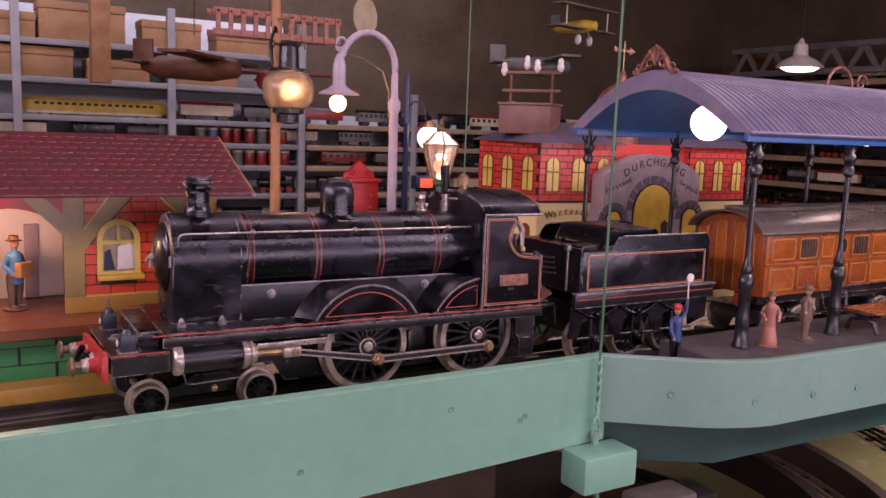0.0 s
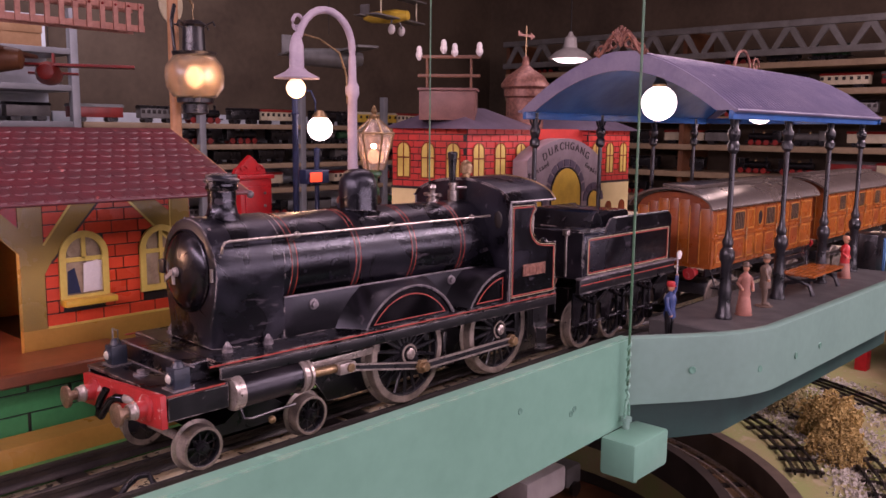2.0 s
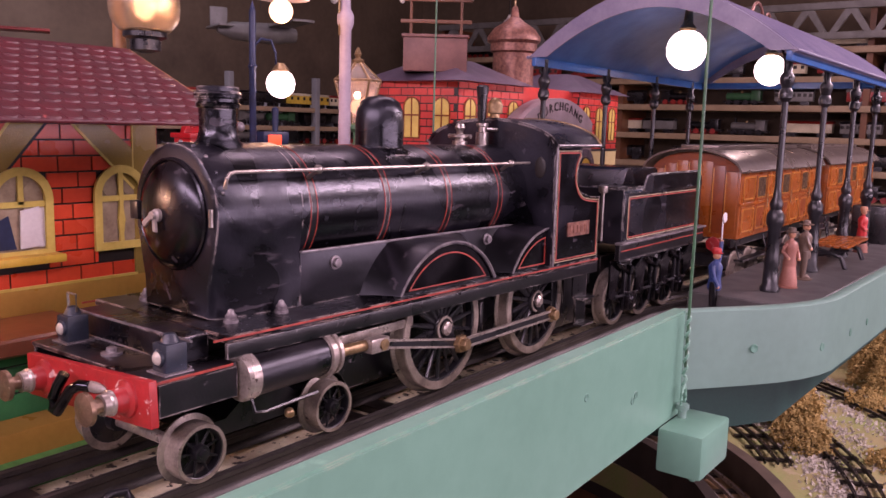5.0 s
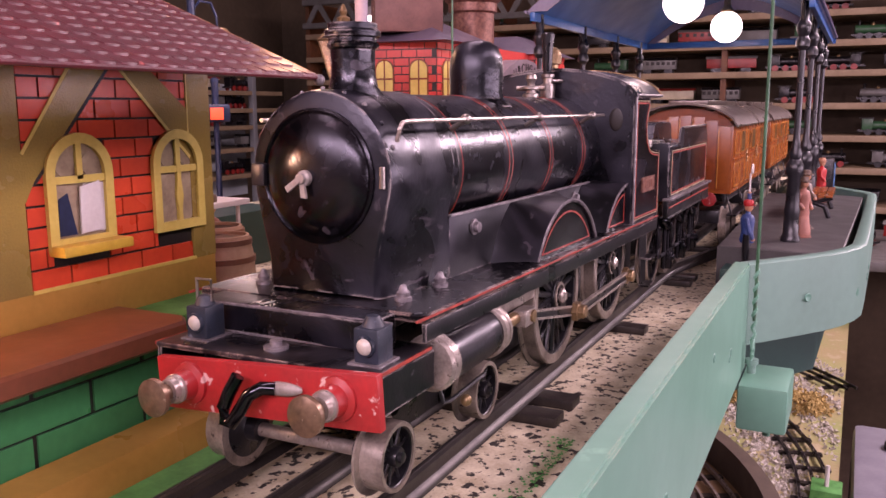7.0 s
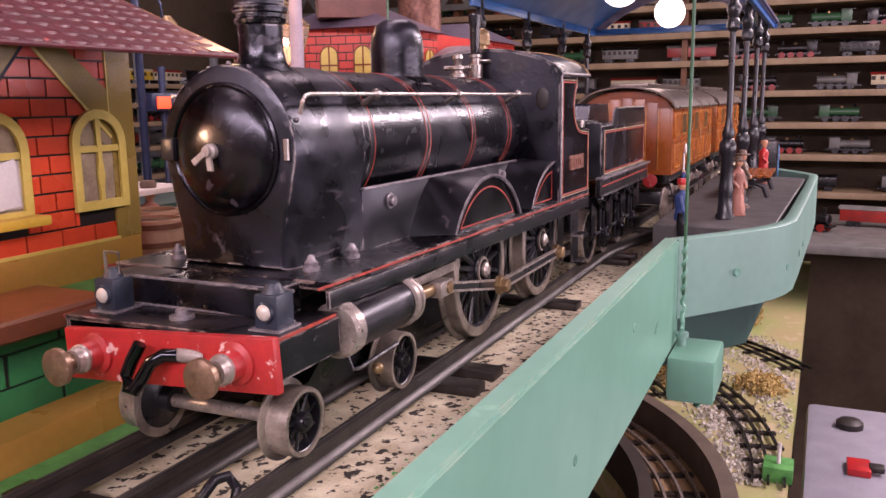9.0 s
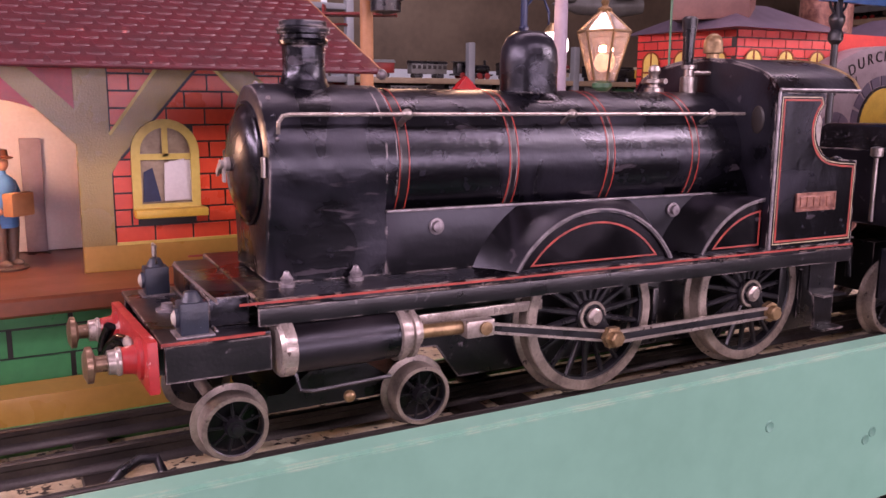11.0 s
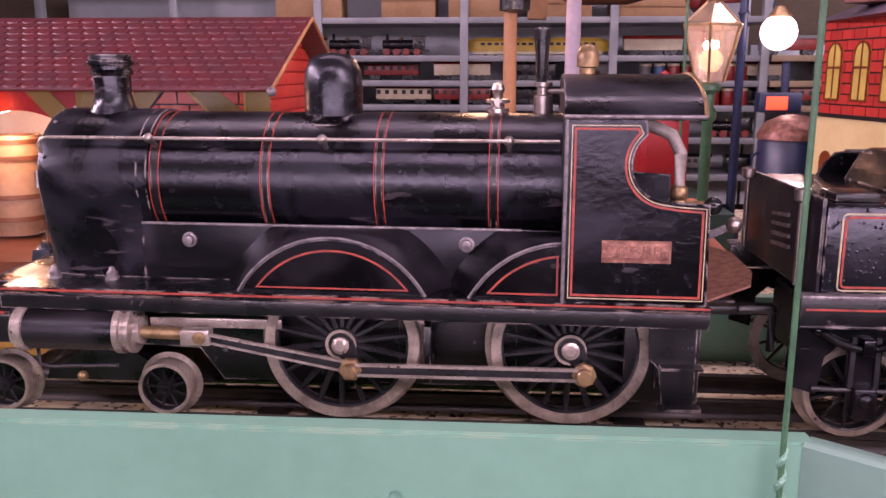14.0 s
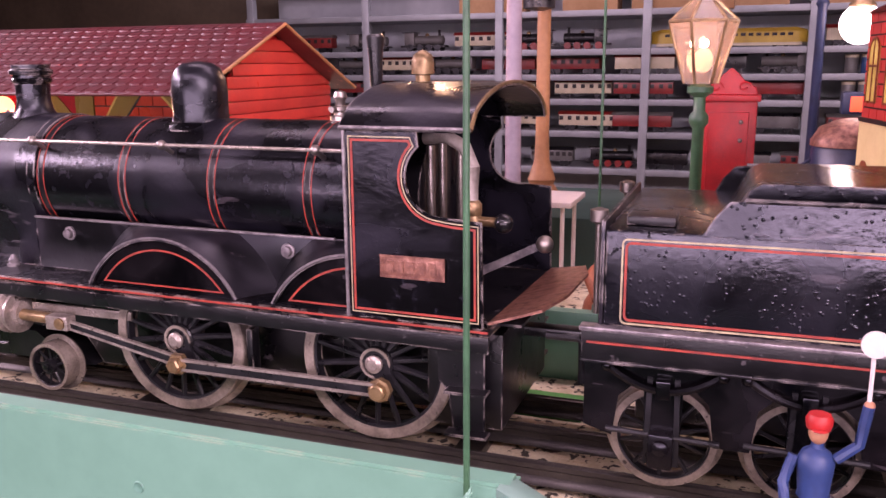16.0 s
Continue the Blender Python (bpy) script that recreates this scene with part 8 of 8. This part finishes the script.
bush(1.50, 0.095, 0.065, 0.095, "dry olive lichen bush between the tracks", FOLIAGE)
bush(1.40, 0.05, 0.060, 0.05, "low olive lichen tuft", FOLIAGE, 260)
bush(1.62, 0.22, 0.070, 0.07, "dark olive lichen bush", GROUND, 260)
bush(1.87, 0.0, 0.075, 0.16, "tall dry brown model tree", FOLIAGE, 800)
bush(1.72, 0.00, 0.045, 0.04, "small dry tuft by the outer track", FOLIAGE, 160)
bush(2.02, 0.03, 0.07, 0.13, "brown dry model tree", FOLIAGE, 420)
bush(1.40, -0.10, 0.05, 0.03, "low brown tuft near the board edge", FOLIAGE, 160)
table2 = thing("side_table", (2.25, 0.05, FL), "grey topped side table with dark legs beyond the layout", "table")
part("table_top", box(2.05, 2.65, -0.45, 0.25, -0.275, -0.25, 0.003), TOY_GREY, table2)
for x in (2.08, 2.62):
    for y in (-0.42, 0.2):
        part("leg", box(x - 0.02, x + 0.02, y - 0.014, y + 0.014, FL, -0.275, 0.002), RED_PAINT if x < 2.1 and y > 0 else DARK_BLUE, table2)
put_toy(KINDS[0], 2.3, -0.15, -0.25, 60)
put_toy(KINDS[2], 2.4, -0.32, -0.25, 80)
put_toy(KINDS[2], 2.3, 0.08, -0.25, 85)
PALE_CASE = surface("pale_grey_case_paint", rgb("8e8c94"), rgb("7f7d86"), 0.45, scale=20, fine=200, bump=0.05)
shelf_box = thing("grey_control_box", (1.15, -0.30, LZ - 0.03), "pale grey metal control box with a red switch", "control box")
part("case", box(0.86, 1.32, -0.42, -0.182, -0.62, -0.405, 0.012), PALE_CASE, shelf_box)
part("knob", lathe([(0.020, -0.405), (0.020, -0.396), (0.015, -0.392), (0, -0.391)], (1.22, -0.245, 0), seg=20), INK, shelf_box, "black round knob")
part("switch", box(1.03, 1.075, -0.268, -0.238, -0.405, -0.395, 0.002), RED_PAINT, shelf_box, "red rocker switch")
part("switch_lever", box(1.04, 1.06, -0.285, -0.266, -0.400, -0.393, 0.002), INK, shelf_box)
part("port", lathe([(0.024, -0.405), (0.024, -0.402), (0, -0.402)], (0.92, -0.25, 0), seg=18), INK, shelf_box)
part("stand", box(0.90, 1.28, -0.40, -0.20, FL, -0.62), BLACK_SOFT, shelf_box)
point = thing("point_switch", (1.02, -0.150, LZ), "bright green point switch with a small lever", "switch")
part("switch_box", box(1.00, 1.045, -0.170, -0.130, LZ, LZ + 0.022, 0.002), GRASS_PAINT, point)
part("lever", rod((1.02, -0.150, LZ + 0.02), (1.025, -0.150, LZ + 0.05), 0.003, seg=8), WHITE, point)
VX, VY = 1.00, 0.44
car = thing("toy_van", (VX, VY, -0.4925), "white toy delivery van on a round board", "toy vehicle")
part("van_body", box(VX - 0.08, VX + 0.04, VY - 0.035, VY + 0.035, -0.475, -0.425, 0.010), WHITE, car)
part("van_cab", box(VX + 0.0405, VX + 0.09, VY - 0.035, VY + 0.035, -0.475, -0.435, 0.008), TOY_GREY, car)
for x in (-0.055, 0.065):
    for y in (-0.037, 0.037):
        part("wheel", rod((VX + x, VY + y - 0.004, -0.4785), (VX + x, VY + y + 0.004, -0.4785), 0.014, seg=14), INK, car)
solo("round_wooden_board", lathe([(0.20, -0.535), (0.20, -0.493), (0.195, -0.4925), (0, -0.4925)], (VX + 0.03, VY, 0), seg=40), WOOD_DARK, (VX + 0.03, VY, -0.535), "round brown wooden board under the layout", "round board")
solo("board_pedestal", lathe([(0.10, FL), (0.05, FL + 0.05), (0.05, -0.535)], (VX + 0.03, VY, 0), seg=20), BLACK_SOFT, (VX + 0.03, VY, FL), "dark pedestal below the round board", "pedestal")
for x in (0.68, 1.7, 2.65):
    for y in ((-0.12,) if x < 1 else (-0.12, 1.2)):
        solo("board_leg", box(x - 0.03, x + 0.03, y - 0.03, y + 0.03, FL, LZ - 0.05), DARK_WALL, (x, y, FL), "dark wooden leg under the lower board", "leg", kind="structure")
for x in (-0.7, 1.45):
    solo("layout_post", box(x - 0.03, x + 0.03, 0.50, 0.56, FL if x < 0 else LZ, -0.0229), DARK_WALL, (x, 0.53, FL), "dark wooden post under the raised board", "post", kind="structure")

# ---- the small pieces: house bricks and base stones ----
BH = 0.0078
protos = {}


def brick_piece(name, w, h, material, parent, x, y, z):
    key = (name, round(w, 4), round(h, 4))
    if key not in protos:
        me = bpy.data.meshes.new(name)
        bm = box(0, w, -0.0007, 0.0006, 0, h)
        bm.to_mesh(me)
        bm.free()
        me.materials.append(material)
        protos[key] = me
    ob = new(name, protos[key])
    ob.parent = parent
    ob.location = Vector((x, y, z)) - ORG[house]
    return ob


def clear_of_windows(x, w, z, h):
    for cx, half in ((0.0345, 0.0150), (0.0865, 0.0145)):
        if x + w > cx - half + 0.001 and x < cx + half - 0.001 and z + h > 0.067 and z < 0.109:
            return False
    return True


for r in range(11):
    z = 0.0545 + r * BH
    x = 0.0112 - (0.0085 if r % 2 else 0.0)
    while x < 0.094:
        w = 0.0168 if (r + int(x * 999)) % 3 else 0.0152
        xa, xb = max(x, 0.0112), min(x + w, 0.0940)
        if xb - xa > 0.002:
            h = min(BH - 0.0009, 0.1372 - z)
            if clear_of_windows(xa, xb - xa, z, h):
                brick_piece("brick", xb - xa, h, BRICK, wall, xa, WY + 0.0004, z)
            else:
                for cx, half in ((0.0345, 0.0135), (0.0865, 0.0130)):
                    if xa < cx - half - 0.001 < xb:
                        brick_piece("brick", cx - half - xa, h, BRICK, wall, xa, WY + 0.0004, z)
                    if xa < cx + half + 0.001 < xb:
                        brick_piece("brick", xb - cx - half, h, BRICK, wall, cx + half, WY + 0.0004, z)
        x += w + 0.0009
for r in range(3):
    z = DECK + 0.0135 + r * 0.0125
    x = -0.30 + (0.024 if r % 2 else 0)
    while x < 0.106:
        w = min(0.047, 0.1075 - x)
        if w > 0.004:
            brick_piece("base_stone", w - 0.0011, 0.0115, STONE_GREEN, base, x, 0.0828, z)
        x += 0.048
